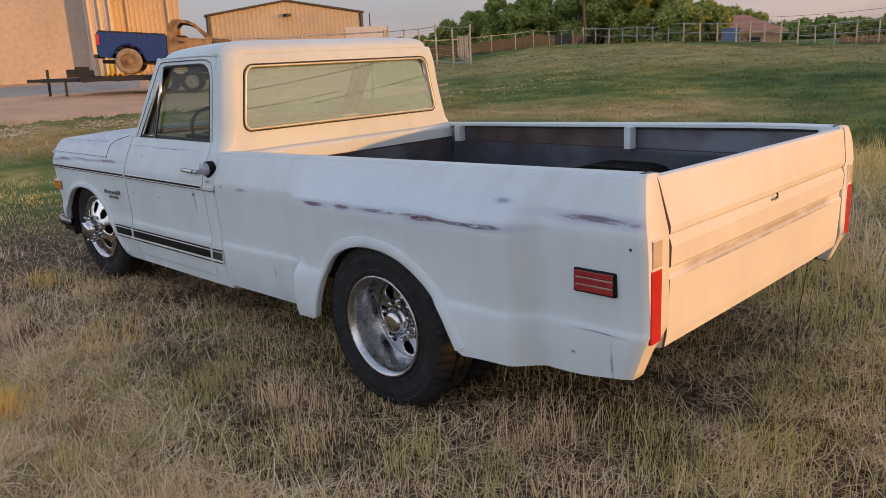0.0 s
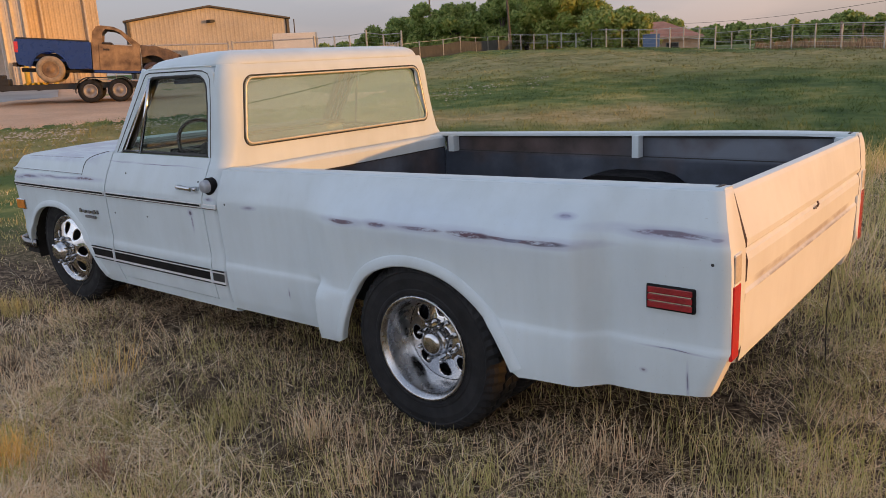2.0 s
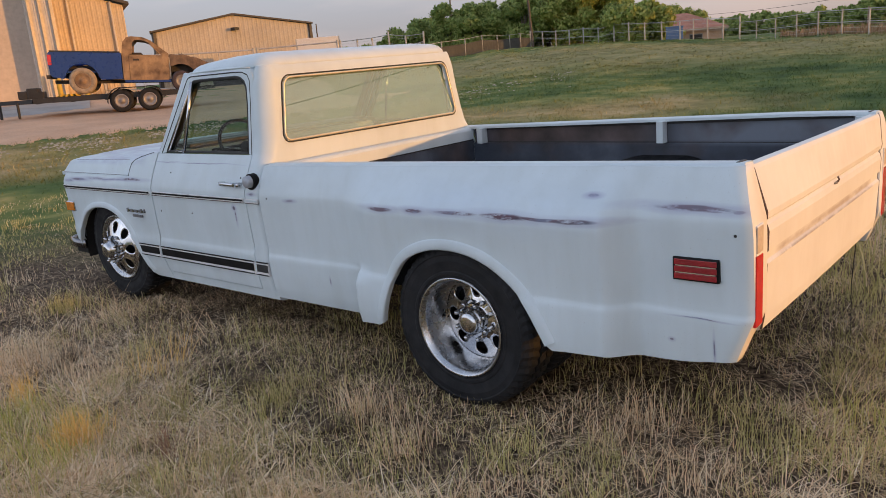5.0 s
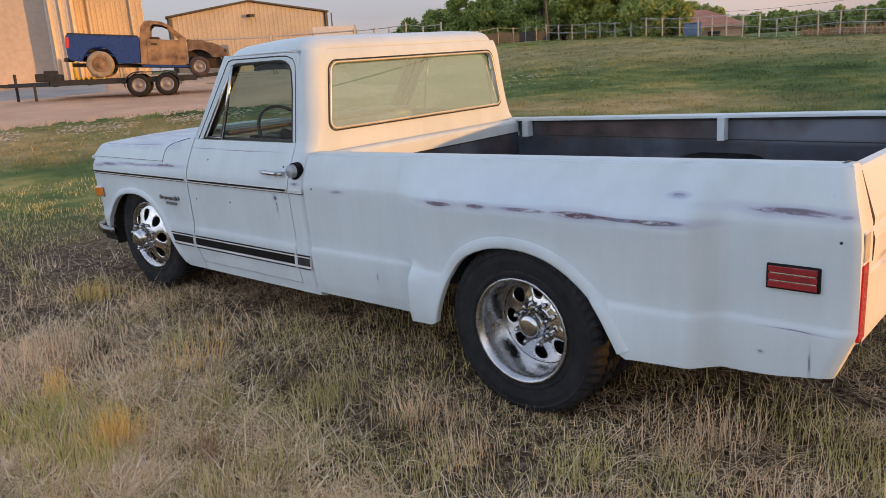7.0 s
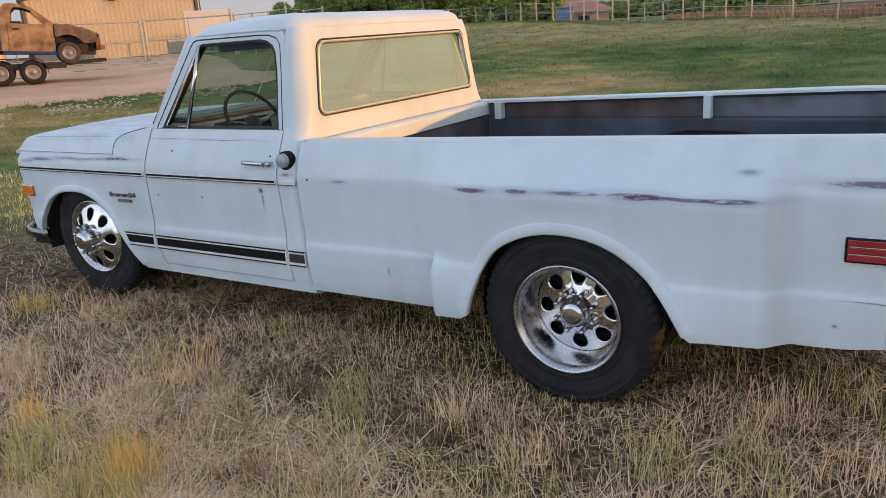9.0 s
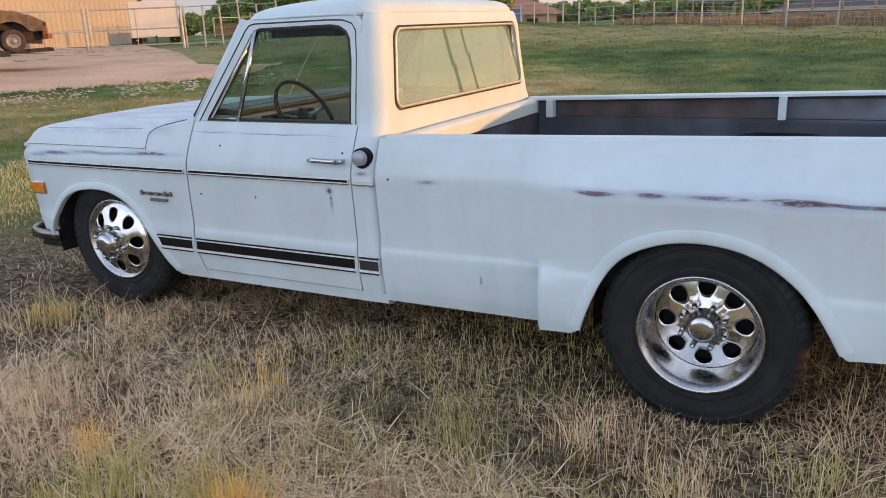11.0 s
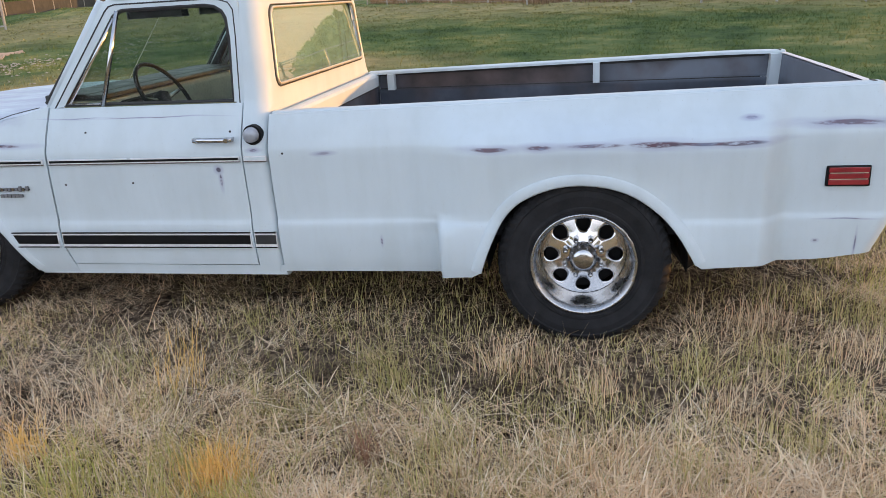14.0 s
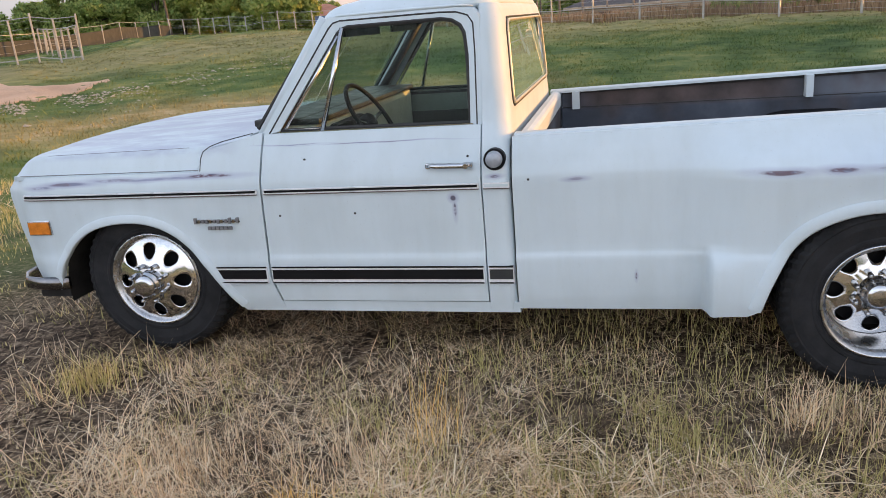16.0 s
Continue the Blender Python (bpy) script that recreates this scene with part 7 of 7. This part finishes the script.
part("tail_pipe", tube([(0.1, 0.42, 0.42), (0.42, 0.36, 0.34), (0.52, 0.3, 0.22)], 0.028, 10), SOOT, truck, "rusty tail pipe", smooth=True)
part("under_panel", boxes((-1.4, 1.15, 0.12, 2 * YC - 0.12, 0.455, 0.468)), SOOT, truck)


# ---- grass ----
def value_noise(x, y, scale, seed):
    rg = np.random.default_rng(seed)
    g = rg.random((256, 256))
    u, v = x * scale + 1000, y * scale + 1000
    i, j = np.floor(u).astype(int), np.floor(v).astype(int)
    f, h = u - i, v - j
    f, h = f * f * (3 - 2 * f), h * h * (3 - 2 * h)
    i0, j0, i1, j1 = i % 256, j % 256, (i + 1) % 256, (j + 1) % 256
    return (g[i0, j0] * (1 - f) + g[i1, j0] * f) * (1 - h) + (g[i0, j1] * (1 - f) + g[i1, j1] * f) * h


def blades(name, x, y, length, width, lean, material, seed, curl=0.5, label="", z_off=0.0, heading=None):
    """Tapered bent blades, one mesh."""
    rg = np.random.default_rng(seed)
    n = len(x)
    z = gz(x, y) - 0.01 + z_off
    a = rg.uniform(0, math.tau, n) if heading is None else heading
    d = np.stack([np.cos(a), np.sin(a), np.zeros(n)], 1)
    b = np.where(lean > 0.9, a + math.pi / 2 + rg.normal(0, 0.5, n), rg.uniform(0, math.tau, n))
    wv = np.stack([np.cos(b), np.sin(b), np.zeros(n)], 1) * (width / 2)[:, None]
    p0 = np.stack([x, y, z], 1)
    up = np.stack([np.zeros(n), np.zeros(n), np.ones(n)], 1)
    l1 = lean * (1 - 0.8 * curl)
    p1 = p0 + (up * np.cos(l1)[:, None] + d * np.sin(l1)[:, None]) * (length * 0.5)[:, None]
    l2 = lean * (1 + curl)
    p2 = p1 + (up * np.cos(l2)[:, None] + d * np.sin(l2)[:, None]) * (length * 0.5)[:, None]
    p2[:, 2] = np.maximum(p2[:, 2], z + 0.012)
    v = np.stack([p0 - wv, p0 + wv, p1 - wv * 0.8, p1 + wv * 0.8, p2], 1).reshape(-1, 3)
    k = np.arange(n) * 5
    me = bpy.data.meshes.new(name)
    me.vertices.add(len(v))
    me.vertices.foreach_set("co", v.astype(np.float32).ravel())
    quad = np.stack([k, k + 1, k + 3, k + 2], 1)
    tri = np.stack([k + 2, k + 3, k + 4], 1)
    loops = np.concatenate([quad.ravel(), tri.ravel()])
    me.loops.add(len(loops))
    me.loops.foreach_set("vertex_index", loops.astype(np.int32))
    me.polygons.add(2 * n)
    starts = np.concatenate([np.arange(n) * 4, 4 * n + np.arange(n) * 3])
    me.polygons.foreach_set("loop_start", starts.astype(np.int32))
    me.update(calc_edges=True)
    me.validate()
    me.materials.append(material)
    return tagged(new(name, me), label, "grass", kind="stuff")


def scatter(count, r0, r1, az0, az1, seed):
    """Random spots over a ring sector round the walk."""
    rg = np.random.default_rng(seed)
    r = np.sqrt(rg.uniform(r0 * r0, r1 * r1, count))
    a = np.radians(rg.uniform(az0, az1, count))
    return CX + 0.4 + r * np.cos(a), CY + r * np.sin(a), rg


def clear(x, y, shrink=0.0):
    """Keep spots off the tyres, the yard and the track."""
    ok = np.ones(len(x), bool)
    for wx, wy0, wy1 in ((0.0, -0.1, 0.5), (-3.226, -0.04, 0.26), (0.0, 1.45, 2.1), (-3.226, 1.7, 1.98)):
        ok &= ~((np.abs(x - wx) < 0.2) & (y > wy0) & (y < wy1))
    r = np.hypot(x - CX - 0.9, y - CY - 0.2)
    az = np.degrees(np.arctan2(y - CY - 0.2, x - CX - 0.9))
    yard_r = np.interp(az, [131, 134.5, 138, 145, 160, 186], [24.2, 21.7, 20.8, 20.4, 19.3, 18.0])
    yard_out = np.interp(az, [131, 134.5, 136.5, 137.5, 139], [24.9, 24.4, 26, 40, 70])
    ok &= ~((az > 131) & (r < yard_out) & (r > yard_r + 1.6 * value_noise(x, y, 1.3, 51) * value_noise(x, y, 6.0, 52)))
    return ok


def under(x, y):
    return (x > -3.95) & (x < 1.25) & (y > -0.02) & (y < 1.95)


def far_in(x, y):
    """1 near the walk, fading out towards the bank."""
    return 1 - sstep(9, 14, np.hypot(x - CX, y - CY))


def field(name, count, r0, r1, az0, az1, seed, kind, len0, len1, w0, w1, material, label):
    """Blades in patches: straw, green and bare earth take turns."""
    x, y, rg = scatter(count, r0, r1, az0, az1, seed)
    g = value_noise(x, y, 0.8, 3) * 0.45 + value_noise(x, y, 2.6, 4) * 0.35 + value_noise(x, y, 7.0, 5) * 0.2
    t = value_noise(x, y, 1.6, 8) * 0.5 + value_noise(x, y, 5.0, 9) * 0.5
    far = sstep(6, 12, np.hypot(x - CX, y - CY))
    if kind == "green":
        keep = rg.random(len(x)) < np.clip((g - 0.465) * 7 + far * 0.7, 0.06, 1) * (1 - 0.6 * sstep(-0.95, -0.5, y) * sstep(2.2, 1.6, y) * sstep(1.5, 1.1, x) * sstep(-4.2, -3.8, x))
    elif kind == "rot":
        keep = rg.random(len(x)) < np.clip((value_noise(x, y, 1.9, 31) * 0.6 + value_noise(x, y, 6.0, 32) * 0.4 - 0.5) * 9 + 0.7 * sstep(-2.9, -4.3, x), 0.02, 1)
    elif kind == "dry":
        keep = rg.random(len(x)) < np.clip((t - 0.42) * 4.5, 0.06, 1)
    else:
        keep = rg.random(len(x)) < np.clip(1.3 - (g - 0.4) * 2.6 - np.where(t < 0.3, 0.4, 0), 0.35, 1) * (1 - 0.5 * far)
    bare = value_noise(x, y, 3.2, 12) * 0.5 + value_noise(x, y, 8.5, 13) * 0.5
    keep &= ~((rg.random(len(x)) < np.clip((bare - 0.52) * 9, 0, 0.85)) & (far < 0.5) & (kind != "green"))
    dim = sstep(-2.5, -3.9, x) * sstep(3.5, 1.5, y) * far_in(x, y)
    if kind in ("thatch", "dry"):
        keep &= rg.random(len(x)) > 0.93 * dim
    # straw thinned along the truck's side, standing in for its shade
    beside = sstep(-0.95, -0.35, y) * sstep(2.4, 1.9, y) * sstep(1.5, 1.1, x) * sstep(-4.4, -3.9, x)
    if kind in ("thatch", "dry"):
        keep &= rg.random(len(x)) > 0.45 * beside
    keep &= clear(x, y)
    x, y, t, g = x[keep], y[keep], t[keep], g[keep]
    n = len(x)
    L = rg.uniform(len0, len1, n) * (0.45 + 1.1 * (g if kind == "green" else t))
    L = np.where(under(x, y), np.minimum(L, 0.16), L)
    for wx in (0.0,):  # trodden down before the rear tyre
        L = np.where((np.abs(x - wx) < 0.45) & (y > -0.75) & (y < 0.3), np.minimum(L, 0.075), L)
    L = L * (1 - 0.6 * sstep(-2.9, -4.3, x) * sstep(3.5, 1.5, y) * far_in(x, y))
    # unseen taller grass beyond the truck, added to block low sun beneath it
    L = L * (1 + np.maximum(1.6 * sstep(2.1, 3.0, y) * sstep(1.6, 1.0, x) * sstep(-3.4, -2.4, x), 0.2 * sstep(1.6, 2.6, y) * sstep(3.2, 4.4, x)) * sstep(12, 9, np.hypot(x, y)))
    W = rg.uniform(w0, w1, n)
    if kind in ("thatch", "rot"):
        heap = 0.012 + 0.075 * sstep(0.3, 0.75, value_noise(x, y, 4.5, 61) * 0.6 + value_noise(x, y, 11.0, 62) * 0.4)
        lean = np.clip(rg.normal(1.4, 0.22, n), 0.7, 1.66)
        zo = rg.uniform(0, 1, n) * np.where(far[keep] < 0.5, heap, 0.04)
    elif kind == "green":
        lean = np.abs(rg.normal(0.35, 0.3, n))
        zo = 0.0
    else:
        lean = np.abs(rg.normal(0.4, 0.4, n))
        zo = 0.0
    swirl = None
    if kind == "thatch":
        swirl = value_noise(x, y, 1.1, 21) * 14.0 + value_noise(x, y, 3.0, 22) * 3.0 + rg.normal(0, 1.5, n)
    if r0 > 10:
        lean = np.abs(rg.normal(0.9, 0.3, n))
    blades(name, x, y, L, W, lean, material, seed + 100, 0.1 if kind in ("thatch", "rot") else (0.4 if kind == "green" else 0.2), label, zo, swirl)


DRY = "dry straw-coloured grass stubble on the field"
GRN = "short green grass sprouting between the straw"
THA = "flattened dead grass lying over the ground"
field("dead_grass", 250000, 0.02, 5.2, -15, 200, 1, "thatch", 0.04, 0.15, 0.002, 0.005, STRAW, THA)
field("rotted_grass", 150000, 0.02, 8.5, -15, 200, 15, "rot", 0.05, 0.17, 0.0026, 0.006, DEAD, "brown rotted grass lying in the hollows")
field("dry_grass", 75000, 0.02, 5.2, -15, 200, 2, "dry", 0.03, 0.1, 0.0022, 0.0044, STRAW, DRY)
field("green_grass", 115000, 0.02, 5.2, -15, 200, 3, "green", 0.035, 0.12, 0.002, 0.0046, GREEN, GRN)
field("dead_grass", 60000, 5.0, 11.0, 20, 190, 4, "thatch", 0.08, 0.22, 0.004, 0.009, STRAW, THA)
field("dry_grass", 60000, 5.0, 11.0, 20, 190, 5, "dry", 0.05, 0.13, 0.004, 0.009, STRAW, DRY)
field("green_grass", 100000, 5.0, 11.0, 20, 190, 6, "green", 0.06, 0.16, 0.005, 0.01, GREEN, GRN)
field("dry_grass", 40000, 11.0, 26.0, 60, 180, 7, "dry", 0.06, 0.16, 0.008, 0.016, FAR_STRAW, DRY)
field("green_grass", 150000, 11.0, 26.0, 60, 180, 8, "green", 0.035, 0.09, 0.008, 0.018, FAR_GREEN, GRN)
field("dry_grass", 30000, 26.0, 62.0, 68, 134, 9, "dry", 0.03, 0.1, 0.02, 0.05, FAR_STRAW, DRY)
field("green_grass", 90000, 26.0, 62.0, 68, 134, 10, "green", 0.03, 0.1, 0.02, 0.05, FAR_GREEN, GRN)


field("dead_grass", 110000, 0.02, 8.0, -165, -15, 16, "thatch", 0.06, 0.2, 0.003, 0.007, STRAW, THA)
field("green_grass", 40000, 0.02, 8.0, -165, -15, 17, "green", 0.05, 0.15, 0.003, 0.007, GREEN, GRN)


def tuft(x, y, n, spread, height, material, seed, name, label):
    rg = np.random.default_rng(seed)
    xs, ys = x + rg.normal(0, spread, n), y + rg.normal(0, spread, n)
    return blades(name, xs, ys, height * rg.uniform(0.5, 1.1, n), rg.uniform(0.002, 0.005, n), np.abs(rg.normal(0.3, 0.3, n)), material, seed, 0.6, label)


tuft(-1.21, -1.36, 300, 0.05, 0.21, GOLD, 301, "golden_tuft", "upright tuft of dry grass, coloured gold as if sunlit")
tuft(-2.0, -1.28, 110, 0.04, 0.2, GOLD, 304, "golden_tuft", "small tuft of dry grass, coloured gold as if sunlit")
tuft(-1.45, -1.44, 130, 0.1, 0.17, LIME, 303, "green_tuft", "loose tuft of yellow-green grass")
tuft(-0.74, -1.2, 60, 0.016, 0.22, RUSSET, 302, "russet_weed", "thin reddish dry weed in the grass")
for i, (tx, ty, n, w, h) in enumerate(((-0.36, -0.47, 80, 0.05, 0.27), (-0.22, -0.42, 130, 0.1, 0.2), (0.06, -0.62, 150, 0.09, 0.16), (0.02, -1.22, 220, 0.09, 0.17), (0.1, -1.42, 160, 0.08, 0.14), (0.92, -1.2, 140, 0.08, 0.15), (-0.12, -1.38, 200, 0.08, 0.13), (0.28, -1.36, 220, 0.09, 0.13), (0.18, -1.05, 160, 0.08, 0.12), (-0.45, -1.3, 150, 0.08, 0.12),
                                       (-2.56, -1.02, 380, 0.14, 0.17), (0.8, 0.1, 160, 0.1, 0.2), (1.1, -0.22, 200, 0.12, 0.16), (0.55, -0.75, 150, 0.1, 0.15), (-0.9, -1.5, 160, 0.1, 0.15), (0.5, -1.5, 180, 0.1, 0.16), (-1.9, -0.95, 150, 0.12, 0.14))):
    tuft(tx, ty, n, w, h, STRAW, 320 + i, "straw_tuft", "loose tuft of pale dry stalks")
for i, (tx, ty, n, w, h) in enumerate(((0.95, -0.6, 150, 0.075, 0.17), (1.2, -0.78, 190, 0.09, 0.17), (-0.92, -0.42, 140, 0.09, 0.14), (-0.5, -1.08, 150, 0.08, 0.14), (-3.38, -0.4, 260, 0.09, 0.2), (-0.2, -1.3, 260, 0.09, 0.13), (0.35, -1.15, 240, 0.08, 0.14), (0.75, -0.95, 240, 0.08, 0.14), (-0.6, -1.45, 260, 0.1, 0.13), (-1.7, -0.9, 220, 0.1, 0.12), (-0.78, -0.6, 120, 0.08, 0.14),
                                       (-1.15, -0.93, 170, 0.09, 0.13), (1.3, 0.12, 260, 0.11, 0.17), (0.78, -0.32, 170, 0.1, 0.16), (0.45, -0.45, 150, 0.09, 0.15), (1.05, 0.35, 200, 0.12, 0.16), (1.62, 0.2, 260, 0.14, 0.18), (-2.05, -0.55, 130, 0.1, 0.12))):
    tuft(tx, ty, n, w, h, GREEN, 340 + i, "green_tuft", "loose tuft of fresh green grass")
for i, (tx, ty, n, w, h) in enumerate(((-1.68, -1.55, 420, 0.13, 0.17), (-1.4, -1.27, 170, 0.07, 0.16), (-1.12, -1.45, 220, 0.07, 0.16), (-1.78, -1.3, 150, 0.08, 0.16), (-1.3, -1.58, 240, 0.09, 0.15), (-0.95, -1.6, 150, 0.08, 0.14), (1.5, 0.5, 200, 0.1, 0.17))):
    tuft(tx, ty, n, w, h, LIME, 370 + i, "lime_tuft", "loose tuft of yellow-green grass")


def clumps(name, centres, per, spread, len0, len1, w0, w1, lean, material, seed, label, r1=6.5, green=False):
    """Stalks that stand together in loose bunches of all sizes."""
    cx, cy, rg = scatter(centres, 0.02, r1, -15, 200, seed)
    g = value_noise(cx, cy, 0.8, 3) * 0.5 + value_noise(cx, cy, 2.6, 4) * 0.5
    keep = clear(cx, cy) & ~under(cx, cy) & (rg.random(centres) < np.clip((g - 0.35) * 4 if green else (0.75 - g) * 4, 0.08, 1))
    if not green:
        keep &= rg.random(centres) > 0.85 * sstep(-2.9, -4.3, cx) * sstep(3.5, 1.5, cy)
    cx, cy = cx[keep], cy[keep]
    size = rg.lognormal(0, 0.45, len(cx))
    m = np.maximum(3, (per * size).astype(int))
    i = np.repeat(np.arange(len(cx)), m)
    n = len(i)
    x = cx[i] + rg.normal(0, spread, n) * size[i]
    y = cy[i] + rg.normal(0, spread, n) * size[i]
    L = rg.uniform(len0, len1, n) * np.clip(size[i], 0.5, 1.4)
    for wx in (0.0,):
        L = np.where((np.abs(x - wx) < 0.4) & (y > -0.55) & (y < 0.3), np.minimum(L, 0.1), L)
    ok = ~under(x, y)
    x, y, L, i = x[ok], y[ok], L[ok], i[ok]
    n = len(x)
    lean_to = rg.uniform(0, math.tau, len(cx))[i] + rg.normal(0, 1.0, n)
    blades(name, x, y, L, rg.uniform(w0, w1, n), np.abs(rg.normal(lean, 0.3, n)), material, seed + 50, 0.35 if green else 0.12, label, 0.0, lean_to)


# extra pale straw off the truck's side, standing in for brighter light there
rg = np.random.default_rng(85)
n = 78000
hx, hy = rg.uniform(-3.2, 3.2, n), rg.uniform(-3.6, -0.7, n)
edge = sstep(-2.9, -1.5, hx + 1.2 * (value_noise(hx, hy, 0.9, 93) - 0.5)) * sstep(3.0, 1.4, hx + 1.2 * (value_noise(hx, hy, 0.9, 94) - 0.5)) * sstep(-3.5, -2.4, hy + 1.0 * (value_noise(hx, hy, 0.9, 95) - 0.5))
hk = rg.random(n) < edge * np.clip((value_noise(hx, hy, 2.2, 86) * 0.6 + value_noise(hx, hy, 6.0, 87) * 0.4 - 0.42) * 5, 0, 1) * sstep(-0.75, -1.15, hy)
hx, hy = hx[hk], hy[hk]
blades("bleached_straw", hx, hy, rg.uniform(0.05, 0.13, len(hx)), rg.uniform(0.002, 0.0042, len(hx)), np.abs(rg.normal(0.8, 0.45, len(hx))), STRAW, 88, 0.15, "pale straw added for the brighter light clear of the truck's shade")
n = 54000
hx, hy = rg.uniform(-3.2, 3.2, n), rg.uniform(-3.6, -0.6, n)
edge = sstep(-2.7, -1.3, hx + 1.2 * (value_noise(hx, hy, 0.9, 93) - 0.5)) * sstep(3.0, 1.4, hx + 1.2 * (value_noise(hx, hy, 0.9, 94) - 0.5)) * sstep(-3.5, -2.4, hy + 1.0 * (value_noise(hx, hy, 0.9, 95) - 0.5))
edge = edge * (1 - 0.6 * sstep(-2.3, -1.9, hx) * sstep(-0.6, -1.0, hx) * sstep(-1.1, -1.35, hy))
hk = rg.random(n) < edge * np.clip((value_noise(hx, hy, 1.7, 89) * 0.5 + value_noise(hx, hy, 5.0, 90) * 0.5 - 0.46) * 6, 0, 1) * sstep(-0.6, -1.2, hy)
hx, hy = hx[hk], hy[hk]
blades("fallen_straw", hx, hy, rg.uniform(0.07, 0.22, len(hx)), rg.uniform(0.0028, 0.0056, len(hx)), np.clip(rg.normal(1.36, 0.2, len(hx)), 0.8, 1.62), STRAW, 91, 0.1, "pale fallen straw over the stubble, brightening ground clear of the truck", rg.uniform(0.01, 0.055, len(hx)))
clumps("straw_bunches", 1500, 16, 0.04, 0.05, 0.15, 0.002, 0.0042, 0.42, STRAW, 41, "bunches of upright pale dry stalks")
clumps("straw_stalks", 11000, 3, 0.07, 0.07, 0.22, 0.0028, 0.0052, 1.15, STRAW, 42, "long single dry stalks, some fallen over")
clumps("green_bunches", 900, 20, 0.035, 0.07, 0.17, 0.002, 0.0045, 0.4, GREEN, 43, "bunches of fresh green grass", green=True)
rg = np.random.default_rng(95)
for i in range(7):
    mx, my = rg.uniform(-2.4, 1.4), rg.uniform(-1.6, -0.5)
    n = 240
    blades("rotted_mat", mx + rg.normal(0, 0.05, n), my + rg.normal(0, 0.04, n), rg.uniform(0.04, 0.12, n), rg.uniform(0.003, 0.006, n), np.clip(rg.normal(1.45, 0.12, n), 1.1, 1.6), MAT, 96 + i, 0.1, "dark mat of rotted grass on the bare earth", rg.uniform(0.0, 0.05, n))
clumps("gold_bunches", 60, 18, 0.03, 0.1, 0.24, 0.002, 0.004, 0.25, GOLD, 44, "small dry bunches, coloured gold as if sunlit")
# denser grass behind the tailgate
rg = np.random.default_rng(81)
hx, hy = rg.uniform(1.9, 4.0, 9000), rg.uniform(0.45, 3.0, 9000)
hl = (0.07 + 0.1 * sstep(1.9, 2.9, hx) * sstep(0.45, 0.9, hy) * sstep(3.0, 2.3, hy)) * rg.uniform(0.6, 1.2, 9000)
blades("dense_green_grass", hx, hy, hl, rg.uniform(0.003, 0.007, 9000), np.abs(rg.normal(0.2, 0.2, 9000)), GREEN, 82, 0.5, "dense green grass behind the tailgate")
# brown weeds behind the pipe fence
rg = np.random.default_rng(71)
wa = rg.uniform(62, 106, 9000)
wr = np.interp(wa, [60, 74, 84, 92.6, 98.2, 105], [27, 28.5, 31.5, 36, 41, 51]) + rg.uniform(0.6, 7.0, 9000)
blades("brown_weeds", CX + 0.9 + wr * np.cos(np.radians(wa)), CY + 0.2 + wr * np.sin(np.radians(wa)), rg.uniform(0.25, 0.65, 9000), rg.uniform(0.03, 0.07, 9000), np.abs(rg.normal(0.2, 0.15, 9000)), WEED, 72, 0.4, "tall brown weeds along the pipe fence")
